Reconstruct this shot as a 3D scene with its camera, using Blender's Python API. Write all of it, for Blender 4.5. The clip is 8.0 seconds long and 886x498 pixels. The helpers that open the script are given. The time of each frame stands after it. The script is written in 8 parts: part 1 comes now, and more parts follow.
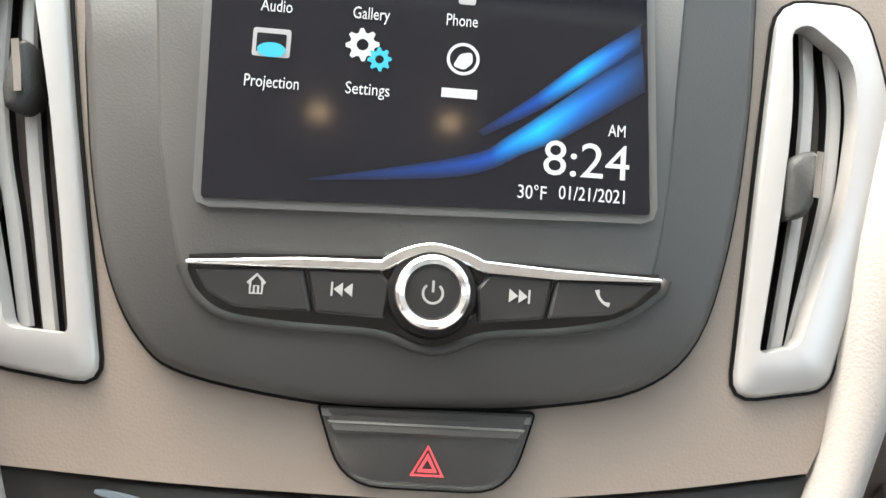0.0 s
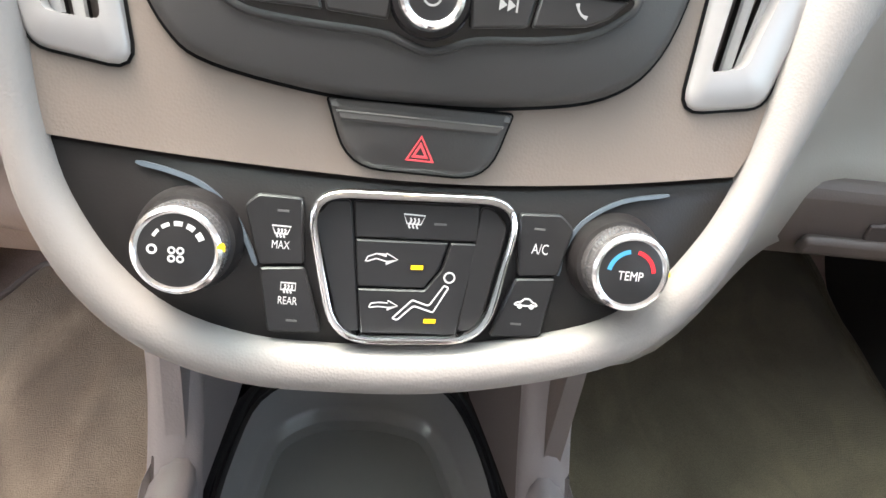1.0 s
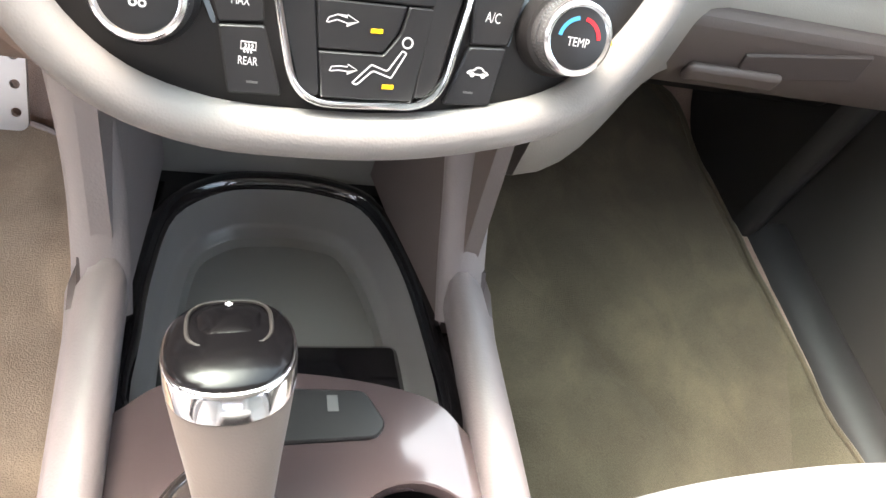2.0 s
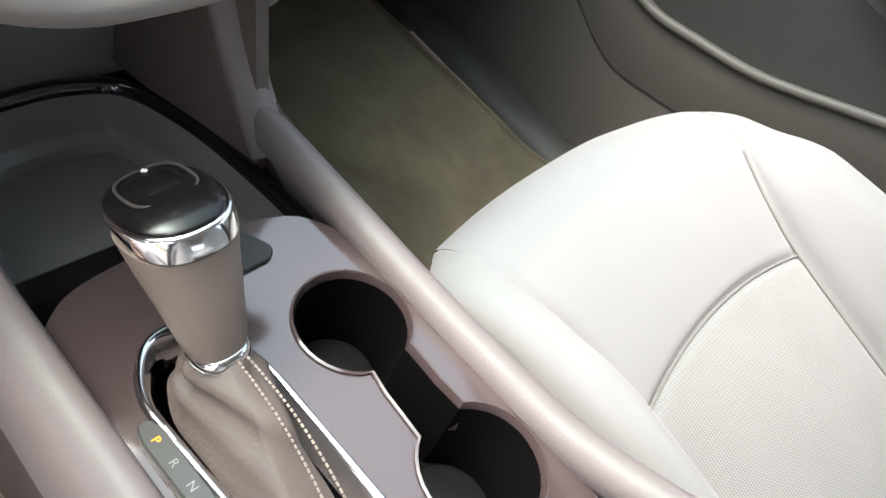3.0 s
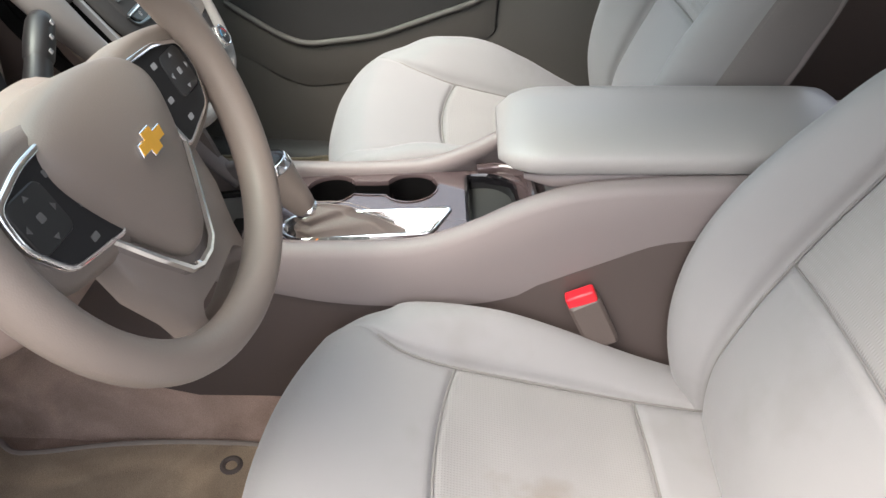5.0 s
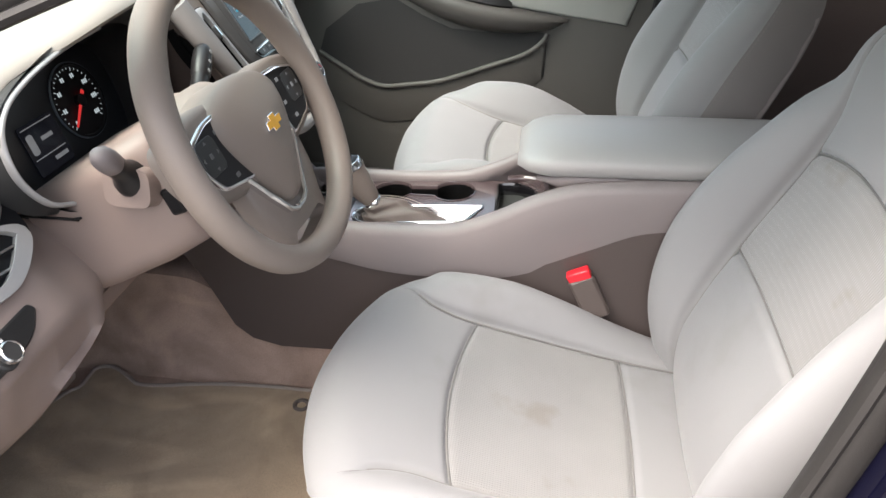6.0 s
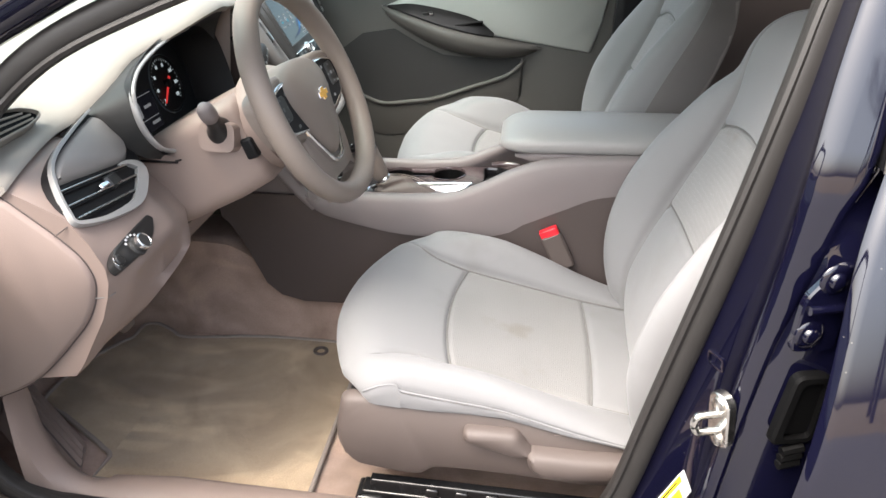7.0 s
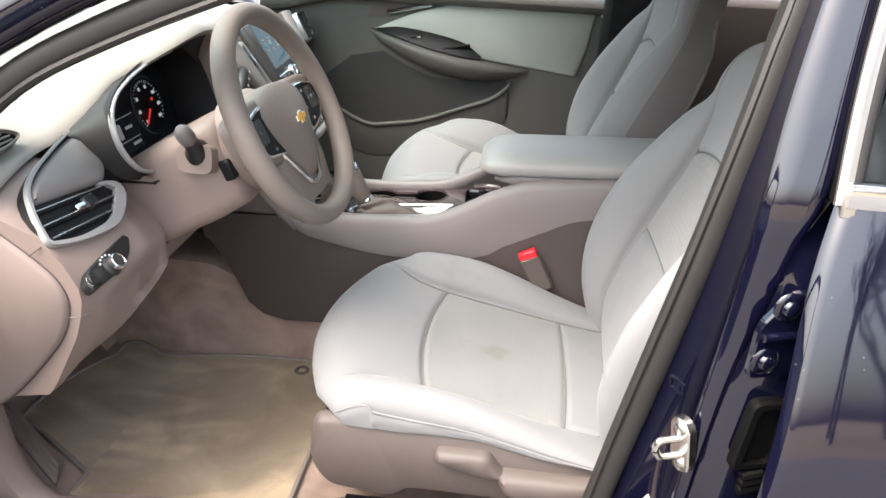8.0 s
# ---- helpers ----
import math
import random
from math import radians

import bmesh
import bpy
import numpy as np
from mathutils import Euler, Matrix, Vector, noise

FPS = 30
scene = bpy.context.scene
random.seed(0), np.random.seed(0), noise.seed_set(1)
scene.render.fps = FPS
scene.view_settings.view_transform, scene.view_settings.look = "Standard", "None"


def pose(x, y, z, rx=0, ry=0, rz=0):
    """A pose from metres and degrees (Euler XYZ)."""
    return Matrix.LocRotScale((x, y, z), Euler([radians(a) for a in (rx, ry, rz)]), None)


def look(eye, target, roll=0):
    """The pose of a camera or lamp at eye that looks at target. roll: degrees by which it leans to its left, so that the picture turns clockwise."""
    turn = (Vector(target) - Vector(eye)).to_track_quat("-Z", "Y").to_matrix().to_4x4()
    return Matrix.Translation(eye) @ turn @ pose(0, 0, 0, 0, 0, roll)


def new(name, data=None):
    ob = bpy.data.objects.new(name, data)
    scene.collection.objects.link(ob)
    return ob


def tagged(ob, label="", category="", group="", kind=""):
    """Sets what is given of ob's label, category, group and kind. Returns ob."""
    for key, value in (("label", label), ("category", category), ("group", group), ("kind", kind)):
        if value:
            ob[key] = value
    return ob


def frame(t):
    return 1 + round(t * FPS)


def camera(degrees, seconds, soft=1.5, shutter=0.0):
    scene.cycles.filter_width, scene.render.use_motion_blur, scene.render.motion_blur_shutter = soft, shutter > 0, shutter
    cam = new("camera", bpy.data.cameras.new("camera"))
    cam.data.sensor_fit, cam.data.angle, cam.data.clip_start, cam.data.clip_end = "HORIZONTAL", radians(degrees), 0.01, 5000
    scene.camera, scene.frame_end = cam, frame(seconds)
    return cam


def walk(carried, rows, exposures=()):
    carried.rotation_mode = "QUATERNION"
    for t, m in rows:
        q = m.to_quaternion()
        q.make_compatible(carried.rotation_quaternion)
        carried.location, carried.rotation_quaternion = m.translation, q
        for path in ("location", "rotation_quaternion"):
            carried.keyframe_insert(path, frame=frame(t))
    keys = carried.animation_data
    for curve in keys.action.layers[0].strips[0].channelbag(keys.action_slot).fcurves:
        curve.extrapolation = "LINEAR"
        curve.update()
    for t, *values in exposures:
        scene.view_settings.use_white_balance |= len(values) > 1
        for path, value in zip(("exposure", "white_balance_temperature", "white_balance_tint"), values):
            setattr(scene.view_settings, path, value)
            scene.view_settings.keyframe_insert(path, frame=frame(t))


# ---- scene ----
cam = camera(63.1, 8.0)

PATH = [
    (0, (-0.011, 0.111, 1.052), (0.097, 1.897, 0.159), 5.7),
    (0.2, (-0.012, 0.098, 1.051), (0.128, 1.841, 0.082), 6.5),
    (0.5, (-0.005, 0.094, 1.061), (0.192, 1.712, -0.097), 8.5),
    (0.8, (-0.017, 0.082, 1.056), (0.251, 1.538, -0.288), 11.6),
    (1, (-0.019, 0.068, 1.049), (0.223, 1.507, -0.319), 11.8),
    (1.2, (-0.029, 0.058, 1.053), (0.271, 1.456, -0.345), 13.8),
    (1.5, (-0.041, 0.052, 1.049), (0.354, 1.372, -0.4), 17.8),
    (1.7, (-0.048, 0.041, 1.034), (0.406, 1.288, -0.461), 20.3),
    (2, (-0.052, 0.031, 1.027), (0.567, 1.167, -0.498), 25.3),
    (2.2, (-0.078, 0.022, 1.021), (0.674, 1.066, -0.511), 27.8),
    (3.3, (-0.234, -0.003, 1.048), (1.148, 0.293, -0.367), 30.0),
    (3.5, (-0.281, -0.005, 1.07), (1.139, 0.239, -0.318), 25.3),
    (3.8, (-0.348, -0.010, 1.134), (1.121, 0.113, -0.218), 16.4),
    (4, (-0.417, -0.025, 1.161), (1.084, 0.023, -0.161), 10.4),
    (4.2, (-0.500, -0.042, 1.180), (1.013, -0.025, -0.128), 5.0),
    (4.5, (-0.635, -0.023, 1.196), (0.902, -0.097, -0.082), 5.1),
    (4.7, (-0.728, -0.033, 1.202), (0.852, -0.101, -0.021), 4.0),
    (5.8, (-1.065, -0.133, 1.271), (0.601, 0.063, 0.183), 1.6),
    (6, (-1.129, -0.14, 1.279), (0.56, 0.081, 0.231), 1.3),
    (6.5, (-1.341, -0.136, 1.275), (0.4, 0.08, 0.314), 1.2),
    (7, (-1.473, -0.15, 1.278), (0.292, 0.026, 0.354), 2.3),
    (7.5, (-1.502, -0.16, 1.285), (0.275, 0.006, 0.384), 3.1),
    (8, (-1.477, -0.187, 1.292), (0.311, -0.013, 0.412), 2.9),
]
walk(cam, [(t, look(eye, target, roll)) for t, eye, target, roll in PATH],
     exposures=[(0, 3.8, 7000, 10), (1, 3.9, 6800, 12), (2.2, 4.25, 6900, 13), (2.7, 3.5, 6700, 11), (3.3, 2.70, 6450, 9), (3.5, 2.65, 6450, 10), (4.5, 2.64, 6700, 11), (6, 2.52, 6600, 10), (7, 2.5, 6550, 9), (8, 2.54, 6550, 9)])

# ---- light: an overcast winter morning, the driver's door standing open ----
SUN_EL, SUN_AZ = radians(58), radians(-44)
world = bpy.data.worlds.new("overcast_sky")
scene.world = world
world.use_nodes = True
wt = world.node_tree
sky = wt.nodes.new("ShaderNodeTexSky")
sky.sky_type, sky.sun_disc, sky.sun_elevation, sky.sun_rotation = "NISHITA", False, SUN_EL, SUN_AZ
sky.air_density, sky.dust_density, sky.ozone_density = 1.0, 6.0, 0.0
haze = wt.nodes.new("ShaderNodeHueSaturation")
haze.inputs["Saturation"].default_value = 0.6
wt.links.new(sky.outputs[0], haze.inputs["Color"])
wt.links.new(haze.outputs[0], wt.nodes["Background"].inputs[0])
wt.nodes["Background"].inputs[1].default_value = 0.15
sun = new("sun", bpy.data.lights.new("sun", "SUN"))
sun.data.energy, sun.data.angle, sun.data.color = 0.15, radians(120), (1.0, 0.97, 0.93)
sun.matrix_world = look((math.sin(SUN_AZ) * 20, math.cos(SUN_AZ) * 20, math.tan(SUN_EL) * 20), (0, 0, 0))


# ---- materials ----
def nodes_of(name):
    m = bpy.data.materials.new(name)
    m.use_nodes = True
    return m, m.node_tree, m.node_tree.nodes["Principled BSDF"]


def surface(name, color, rough=0.6, metal=0.0, grain=0.0, grain_size=900.0, mottle=0.08, mottle_size=9.0, coat=0.0, sheen=0.0, weave=0.0, weave_size=420.0, spec=0.5):
    """A plain surface with soft mottling, fine grain relief and, for cloth, a woven relief."""
    m, nt, b = nodes_of(name)
    b.inputs["Roughness"].default_value, b.inputs["Metallic"].default_value = rough, metal
    b.inputs["Coat Weight"].default_value, b.inputs["Sheen Weight"].default_value = coat, sheen
    b.inputs["Coat Roughness"].default_value = 0.06
    b.inputs["Specular IOR Level"].default_value = spec
    tc = nt.nodes.new("ShaderNodeTexCoord")
    n1 = nt.nodes.new("ShaderNodeTexNoise")
    n1.inputs["Scale"].default_value, n1.inputs["Detail"].default_value = mottle_size, 5
    nt.links.new(tc.outputs["Object"], n1.inputs["Vector"])
    ramp = nt.nodes.new("ShaderNodeMix")
    ramp.data_type = "RGBA"
    ramp.inputs[6].default_value = (*[c * (1 - mottle) for c in color], 1)
    ramp.inputs[7].default_value = (*[min(1, c * (1 + mottle)) for c in color], 1)
    nt.links.new(n1.outputs["Fac"], ramp.inputs[0])
    nt.links.new(ramp.outputs[2], b.inputs["Base Color"])
    if mottle and rough < 0.95:
        mr = nt.nodes.new("ShaderNodeMapRange")
        mr.inputs["To Min"].default_value, mr.inputs["To Max"].default_value = max(0.03, rough - 0.08), min(1, rough + 0.08)
        nt.links.new(n1.outputs["Fac"], mr.inputs["Value"])
        nt.links.new(mr.outputs[0], b.inputs["Roughness"])
    last = None
    if grain:
        v = nt.nodes.new("ShaderNodeTexVoronoi")
        v.inputs["Scale"].default_value = grain_size
        nt.links.new(tc.outputs["Object"], v.inputs["Vector"])
        bp = nt.nodes.new("ShaderNodeBump")
        bp.inputs["Strength"].default_value, bp.inputs["Distance"].default_value = grain, 0.00025
        nt.links.new(v.outputs["Distance"], bp.inputs["Height"])
        last = bp
    if weave:
        w1 = nt.nodes.new("ShaderNodeTexWave")
        w1.inputs["Scale"].default_value, w1.inputs["Distortion"].default_value, w1.bands_direction = weave_size, 0.6, "X"
        w2 = nt.nodes.new("ShaderNodeTexWave")
        w2.inputs["Scale"].default_value, w2.inputs["Distortion"].default_value, w2.bands_direction = weave_size, 0.6, "Y"
        ad = nt.nodes.new("ShaderNodeMath")
        ad.operation = "MULTIPLY"
        for w in (w1, w2):
            nt.links.new(tc.outputs["Object"], w.inputs["Vector"])
        nt.links.new(w1.outputs["Fac"], ad.inputs[0])
        nt.links.new(w2.outputs["Fac"], ad.inputs[1])
        bp = nt.nodes.new("ShaderNodeBump")
        bp.inputs["Strength"].default_value, bp.inputs["Distance"].default_value = weave, 0.0006
        nt.links.new(ad.outputs[0], bp.inputs["Height"])
        if last:
            nt.links.new(last.outputs[0], bp.inputs["Normal"])
        last = bp
    if last:
        nt.links.new(last.outputs[0], b.inputs["Normal"])
    return m


def glowing(name, color, strength):
    m, nt, b = nodes_of(name)
    b.inputs["Base Color"].default_value = (*[0.3 * c for c in color], 1)
    b.inputs["Emission Color"].default_value, b.inputs["Emission Strength"].default_value = (*color, 1), strength
    b.inputs["Roughness"].default_value, b.inputs["Specular IOR Level"].default_value = 0.3, 0.12
    return m


def carpet_material(name, color, dirt, scuff=1.16, stretch=(6.5, 2.2, 4)):
    """Short pile with brushed streaks and soiled patches."""
    m, nt, b = nodes_of(name)
    b.inputs["Roughness"].default_value, b.inputs["Sheen Weight"].default_value = 0.95, 0.25
    b.inputs["Specular IOR Level"].default_value = 0.1
    tc = nt.nodes.new("ShaderNodeTexCoord")
    big = nt.nodes.new("ShaderNodeTexNoise")
    big.inputs["Scale"].default_value, big.inputs["Detail"].default_value, big.inputs["Distortion"].default_value = 6.5, 8, 0.7
    fine = nt.nodes.new("ShaderNodeTexNoise")
    fine.inputs["Scale"].default_value, fine.inputs["Detail"].default_value = 700, 3
    for n in (big, fine):
        nt.links.new(tc.outputs["Object"], n.inputs["Vector"])
    cr = nt.nodes.new("ShaderNodeValToRGB")
    cr.color_ramp.elements[0].position, cr.color_ramp.elements[1].position = 0.36, 0.66
    cr.color_ramp.elements[0].color = (*dirt, 1)
    cr.color_ramp.elements[1].color = (*color, 1)
    nt.links.new(big.outputs["Fac"], cr.inputs[0])
    mix = nt.nodes.new("ShaderNodeMix")
    mix.data_type, mix.blend_type = "RGBA", "MULTIPLY"
    mix.inputs[0].default_value = 0.7
    g = nt.nodes.new("ShaderNodeMapRange")
    g.inputs["From Min"].default_value, g.inputs["From Max"].default_value = 0.3, 0.7
    g.inputs["To Min"].default_value, g.inputs["To Max"].default_value = 0.65, 1.1
    nt.links.new(fine.outputs["Fac"], g.inputs["Value"])
    # scuffs left by shoes: pale, thin, wandering strokes
    mp = nt.nodes.new("ShaderNodeMapping")
    mp.inputs["Scale"].default_value, mp.inputs["Rotation"].default_value = stretch, (0, 0, -0.75)
    sc = nt.nodes.new("ShaderNodeTexNoise")
    sc.inputs["Scale"].default_value, sc.inputs["Detail"].default_value, sc.inputs["Distortion"].default_value = 1.6, 2, 1.2
    sr = nt.nodes.new("ShaderNodeValToRGB")
    se = sr.color_ramp.elements
    se[0].position, se[0].color, se[1].position, se[1].color = 0.50, (0.95, 0.95, 0.95, 1), 0.66, (scuff, scuff * 0.99, scuff * 0.965, 1)
    sm = nt.nodes.new("ShaderNodeMix")
    sm.data_type, sm.blend_type = "RGBA", "MULTIPLY"
    sm.inputs[0].default_value = 1.0
    nt.links.new(tc.outputs["Object"], mp.inputs[0])
    nt.links.new(mp.outputs[0], sc.inputs["Vector"])
    nt.links.new(sc.outputs["Fac"], sr.inputs[0])
    nt.links.new(cr.outputs[0], sm.inputs[6])
    nt.links.new(sr.outputs[0], sm.inputs[7])
    nt.links.new(sm.outputs[2], mix.inputs[6])
    nt.links.new(g.outputs[0], mix.inputs[7])
    nt.links.new(mix.outputs[2], b.inputs["Base Color"])
    bp = nt.nodes.new("ShaderNodeBump")
    bp.inputs["Strength"].default_value, bp.inputs["Distance"].default_value = 0.7, 0.002
    nt.links.new(fine.outputs["Fac"], bp.inputs["Height"])
    nt.links.new(bp.outputs[0], b.inputs["Normal"])
    return m


M_CLOTH = surface("seat_cloth", (0.226, 0.225, 0.231), 0.85, sheen=0.2, weave=0.10, weave_size=260, mottle=0.05, mottle_size=6, spec=0.25)
M_KNIT = surface("seat_knit", (0.222, 0.218, 0.217), 0.9, sheen=0.25, weave=0.6, weave_size=95, mottle=0.13, mottle_size=9, spec=0.2)


def stained(m, color, size, level, amount):
    """Soft-edged spots of dirt of one colour."""
    nt, b = m.node_tree, m.node_tree.nodes["Principled BSDF"]
    tc, n, r, mx = nt.nodes.new("ShaderNodeTexCoord"), nt.nodes.new("ShaderNodeTexNoise"), nt.nodes.new("ShaderNodeMapRange"), nt.nodes.new("ShaderNodeMix")
    n.inputs["Scale"].default_value, n.inputs["Detail"].default_value, n.inputs["Roughness"].default_value = size, 4, 0.6
    r.inputs["From Min"].default_value, r.inputs["From Max"].default_value, r.inputs["To Max"].default_value = level, level + 0.12, amount
    mx.data_type = "RGBA"
    old = b.inputs["Base Color"].links[0].from_socket
    nt.links.new(tc.outputs["Object"], n.inputs["Vector"])
    nt.links.new(n.outputs["Fac"], r.inputs["Value"])
    nt.links.new(r.outputs[0], mx.inputs[0])
    nt.links.new(old, mx.inputs[6])
    mx.inputs[7].default_value = (*color, 1)
    nt.links.new(mx.outputs[2], b.inputs["Base Color"])


stained(M_KNIT, (0.155, 0.128, 0.105), 8.0, 0.60, 0.45)
stained(M_CLOTH, (0.165, 0.158, 0.152), 5.0, 0.58, 0.30)
M_SIDECLOTH = surface("seat_side_taupe", (0.140, 0.130, 0.127), 0.7, grain=0.3, mottle=0.06, spec=0.3)
M_VINYL = surface("armrest_vinyl", (0.285, 0.280, 0.276), 0.42, grain=0.25, grain_size=700, mottle=0.05)
M_STITCH = surface("stitching", (0.27, 0.23, 0.205), 0.8, mottle=0.1)
M_THREAD = surface("seam_thread", (0.16, 0.145, 0.135), 0.8, mottle=0.1)
M_SEAM = surface("seam_shade", (0.17, 0.165, 0.16), 0.9, mottle=0.05)
M_LIGHT = surface("light_trim", (0.212, 0.198, 0.190), 0.6, grain=0.4, grain_size=950, mottle=0.05)
M_SOFT = surface("dash_pad", (0.26, 0.24, 0.215), 0.55, grain=0.4, grain_size=620, mottle=0.06)
M_SHALE = surface("shale_plastic", (0.235, 0.180, 0.158), 0.5, grain=0.4, grain_size=700, mottle=0.06)
M_FASCIA = surface("fascia_plastic", (0.168, 0.138, 0.118), 0.55, grain=0.35, grain_size=950, mottle=0.06)
M_SCREENEDGE = surface("screen_edging", (0.10, 0.10, 0.10), 0.35, metal=0.3, mottle=0.04)
M_FOOTWELLSHADE = surface("shaded_footwell_plastic", (0.034, 0.034, 0.034), 0.6, grain=0.4, mottle=0.12)
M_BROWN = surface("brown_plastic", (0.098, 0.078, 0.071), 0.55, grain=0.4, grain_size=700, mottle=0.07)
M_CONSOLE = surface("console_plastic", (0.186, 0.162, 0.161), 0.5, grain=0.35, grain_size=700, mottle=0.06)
M_DARKBROWN = surface("dark_brown_plastic", (0.068, 0.053, 0.049), 0.6, grain=0.4, mottle=0.08)
M_DOORLOW = surface("door_plastic", (0.074, 0.071, 0.066), 0.55, grain=0.4, mottle=0.08)
M_DOORINS = surface("door_insert_vinyl", (0.37, 0.385, 0.36), 0.5, grain=0.3, mottle=0.05)
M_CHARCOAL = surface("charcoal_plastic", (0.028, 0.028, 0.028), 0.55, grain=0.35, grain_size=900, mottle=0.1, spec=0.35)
M_STRIP = surface("strip_plastic", (0.062, 0.062, 0.060), 0.45, grain=0.2, mottle=0.06)
M_BEZEL = surface("bezel_plastic", (0.050, 0.049, 0.048), 0.5, grain=0.15, grain_size=1200, mottle=0.1, spec=0.35)
M_PANEL = surface("climate_panel_plastic", (0.013, 0.012, 0.012), 0.42, grain=0.15, grain_size=1200, mottle=0.1, spec=0.35)
M_BLACK = surface("black_plastic", (0.008, 0.008, 0.009), 0.45, mottle=0.1, spec=0.25)
M_GLOSSBLACK = surface("piano_black", (0.006, 0.006, 0.007), 0.10, mottle=0.1, coat=0.6)
M_CAP = surface("knob_cap", (0.0035, 0.0035, 0.004), 0.2, mottle=0.0, spec=0.3)
M_BUTTON = surface("button_plastic", (0.013, 0.013, 0.0135), 0.38, mottle=0.12, mottle_size=30)
M_RUBBER = surface("rubber", (0.022, 0.020, 0.019), 0.5, grain=0.3, mottle=0.15, mottle_size=25, spec=0.45)
M_MATTEBLACK = surface("matte_black", (0.003, 0.003, 0.0032), 0.55, mottle=0.1, spec=0.12)
M_TRAYRUBBER = surface("tray_rubber", (0.022, 0.024, 0.023), 0.6, grain=0.2, mottle=0.1)
M_CHROME = surface("chrome", (0.82, 0.82, 0.83), 0.10, metal=1.0, mottle=0.03)
M_SATIN = surface("satin_silver", (0.60, 0.59, 0.58), 0.28, metal=1.0, mottle=0.04)
M_SILVER = surface("silver_paint", (0.36, 0.355, 0.35), 0.35, metal=0.35, mottle=0.04)
M_MOCHA = surface("mocha_gloss", (0.105, 0.080, 0.082), 0.10, metal=0.45, mottle=0.05, coat=0.6)
M_WHEEL = surface("wheel_urethane", (0.185, 0.155, 0.135), 0.5, grain=0.35, grain_size=800, mottle=0.06)
M_LEATHER = surface("boot_leather", (0.098, 0.080, 0.073), 0.6, grain=0.7, grain_size=420, mottle=0.12, mottle_size=40)
M_NAVY = surface("navy_paint", (0.003, 0.003, 0.011), 0.05, mottle=0.0, coat=1.0)
M_NAVY.node_tree.nodes["Principled BSDF"].inputs["Coat IOR"].default_value = 1.48


def dust_specks(m, size):
    """Sparse pale specks of road dust on paint."""
    nt, b = m.node_tree, m.node_tree.nodes["Principled BSDF"]
    tc, v, n = nt.nodes.new("ShaderNodeTexCoord"), nt.nodes.new("ShaderNodeTexVoronoi"), nt.nodes.new("ShaderNodeTexNoise")
    v.inputs["Scale"].default_value, n.inputs["Scale"].default_value = size, 7.0
    lo, hi, both, mx = nt.nodes.new("ShaderNodeMath"), nt.nodes.new("ShaderNodeMath"), nt.nodes.new("ShaderNodeMath"), nt.nodes.new("ShaderNodeMix")
    lo.operation, hi.operation, both.operation = "LESS_THAN", "GREATER_THAN", "MULTIPLY"
    lo.inputs[1].default_value, hi.inputs[1].default_value = 0.055, 0.56
    mx.data_type = "RGBA"
    old = b.inputs["Base Color"].links[0].from_socket
    nt.links.new(tc.outputs["Object"], v.inputs["Vector"])
    nt.links.new(tc.outputs["Object"], n.inputs["Vector"])
    nt.links.new(v.outputs["Distance"], lo.inputs[0])
    nt.links.new(n.outputs["Fac"], hi.inputs[0])
    nt.links.new(lo.outputs[0], both.inputs[0])
    nt.links.new(hi.outputs[0], both.inputs[1])
    nt.links.new(both.outputs[0], mx.inputs[0])
    nt.links.new(old, mx.inputs[6])
    mx.inputs[7].default_value = (0.10, 0.095, 0.09, 1)
    nt.links.new(mx.outputs[2], b.inputs["Base Color"])


dust_specks(M_NAVY, 70.0)
M_TRIMSTEEL = surface("trim_steel", (0.52, 0.49, 0.46), 0.3, metal=0.9, mottle=0.06)
M_STEEL = surface("zinc_steel", (0.72, 0.70, 0.66), 0.25, metal=1.0, mottle=0.15, mottle_size=60)
M_RAILBLACK = surface("rail_black", (0.012, 0.012, 0.013), 0.25, mottle=0.2, mottle_size=40, coat=0.3)
M_CARPET = carpet_material("floor_carpet", (0.56, 0.415, 0.345), (0.33, 0.238, 0.195))
M_MAT = carpet_material("floor_mat_pile", (0.49, 0.385, 0.272), (0.33, 0.252, 0.180), 1.26, (5.0, 2.0, 4))
M_MATOLIVE = carpet_material("olive_mat_pile_dim", (0.20, 0.172, 0.118), (0.13, 0.112, 0.079), 1.10, (9.0, 5.0, 5))
M_BRIGHT = surface("bright_trim", (0.82, 0.82, 0.82), 0.2, metal=0.95, mottle=0.03)
M_PRINT = surface("dim_print", (0.26, 0.26, 0.26), 0.5, mottle=0.02)
M_WHITE = surface("white_print", (0.60, 0.60, 0.60), 0.5, mottle=0.02)
M_REDPRINT = surface("red_print", (0.55, 0.02, 0.03), 0.45, mottle=0.02)
M_BLUEPRINT = surface("blue_print", (0.05, 0.28, 0.50), 0.45, mottle=0.02)
M_GREYPRINT = surface("grey_print", (0.10, 0.10, 0.10), 0.5, mottle=0.02)
M_ARC = surface("arc_inlay", (0.10, 0.125, 0.15), 0.3, mottle=0.03)
M_AMBER = glowing("amber_light", (1.0, 0.62, 0.02), 0.14)
M_ORANGE = glowing("orange_light", (1.0, 0.30, 0.02), 0.45)
M_HAZARD = glowing("hazard_red", (0.9, 0.12, 0.14), 0.05)
M_BUCKLE = surface("red_button", (0.75, 0.02, 0.035), 0.35, mottle=0.03)
M_GOLD = surface("gold_emblem", (0.75, 0.40, 0.05), 0.35, metal=0.4, mottle=0.12, mottle_size=60)
M_YELLOW = surface("yellow_label", (0.85, 0.68, 0.02), 0.5, mottle=0.03)
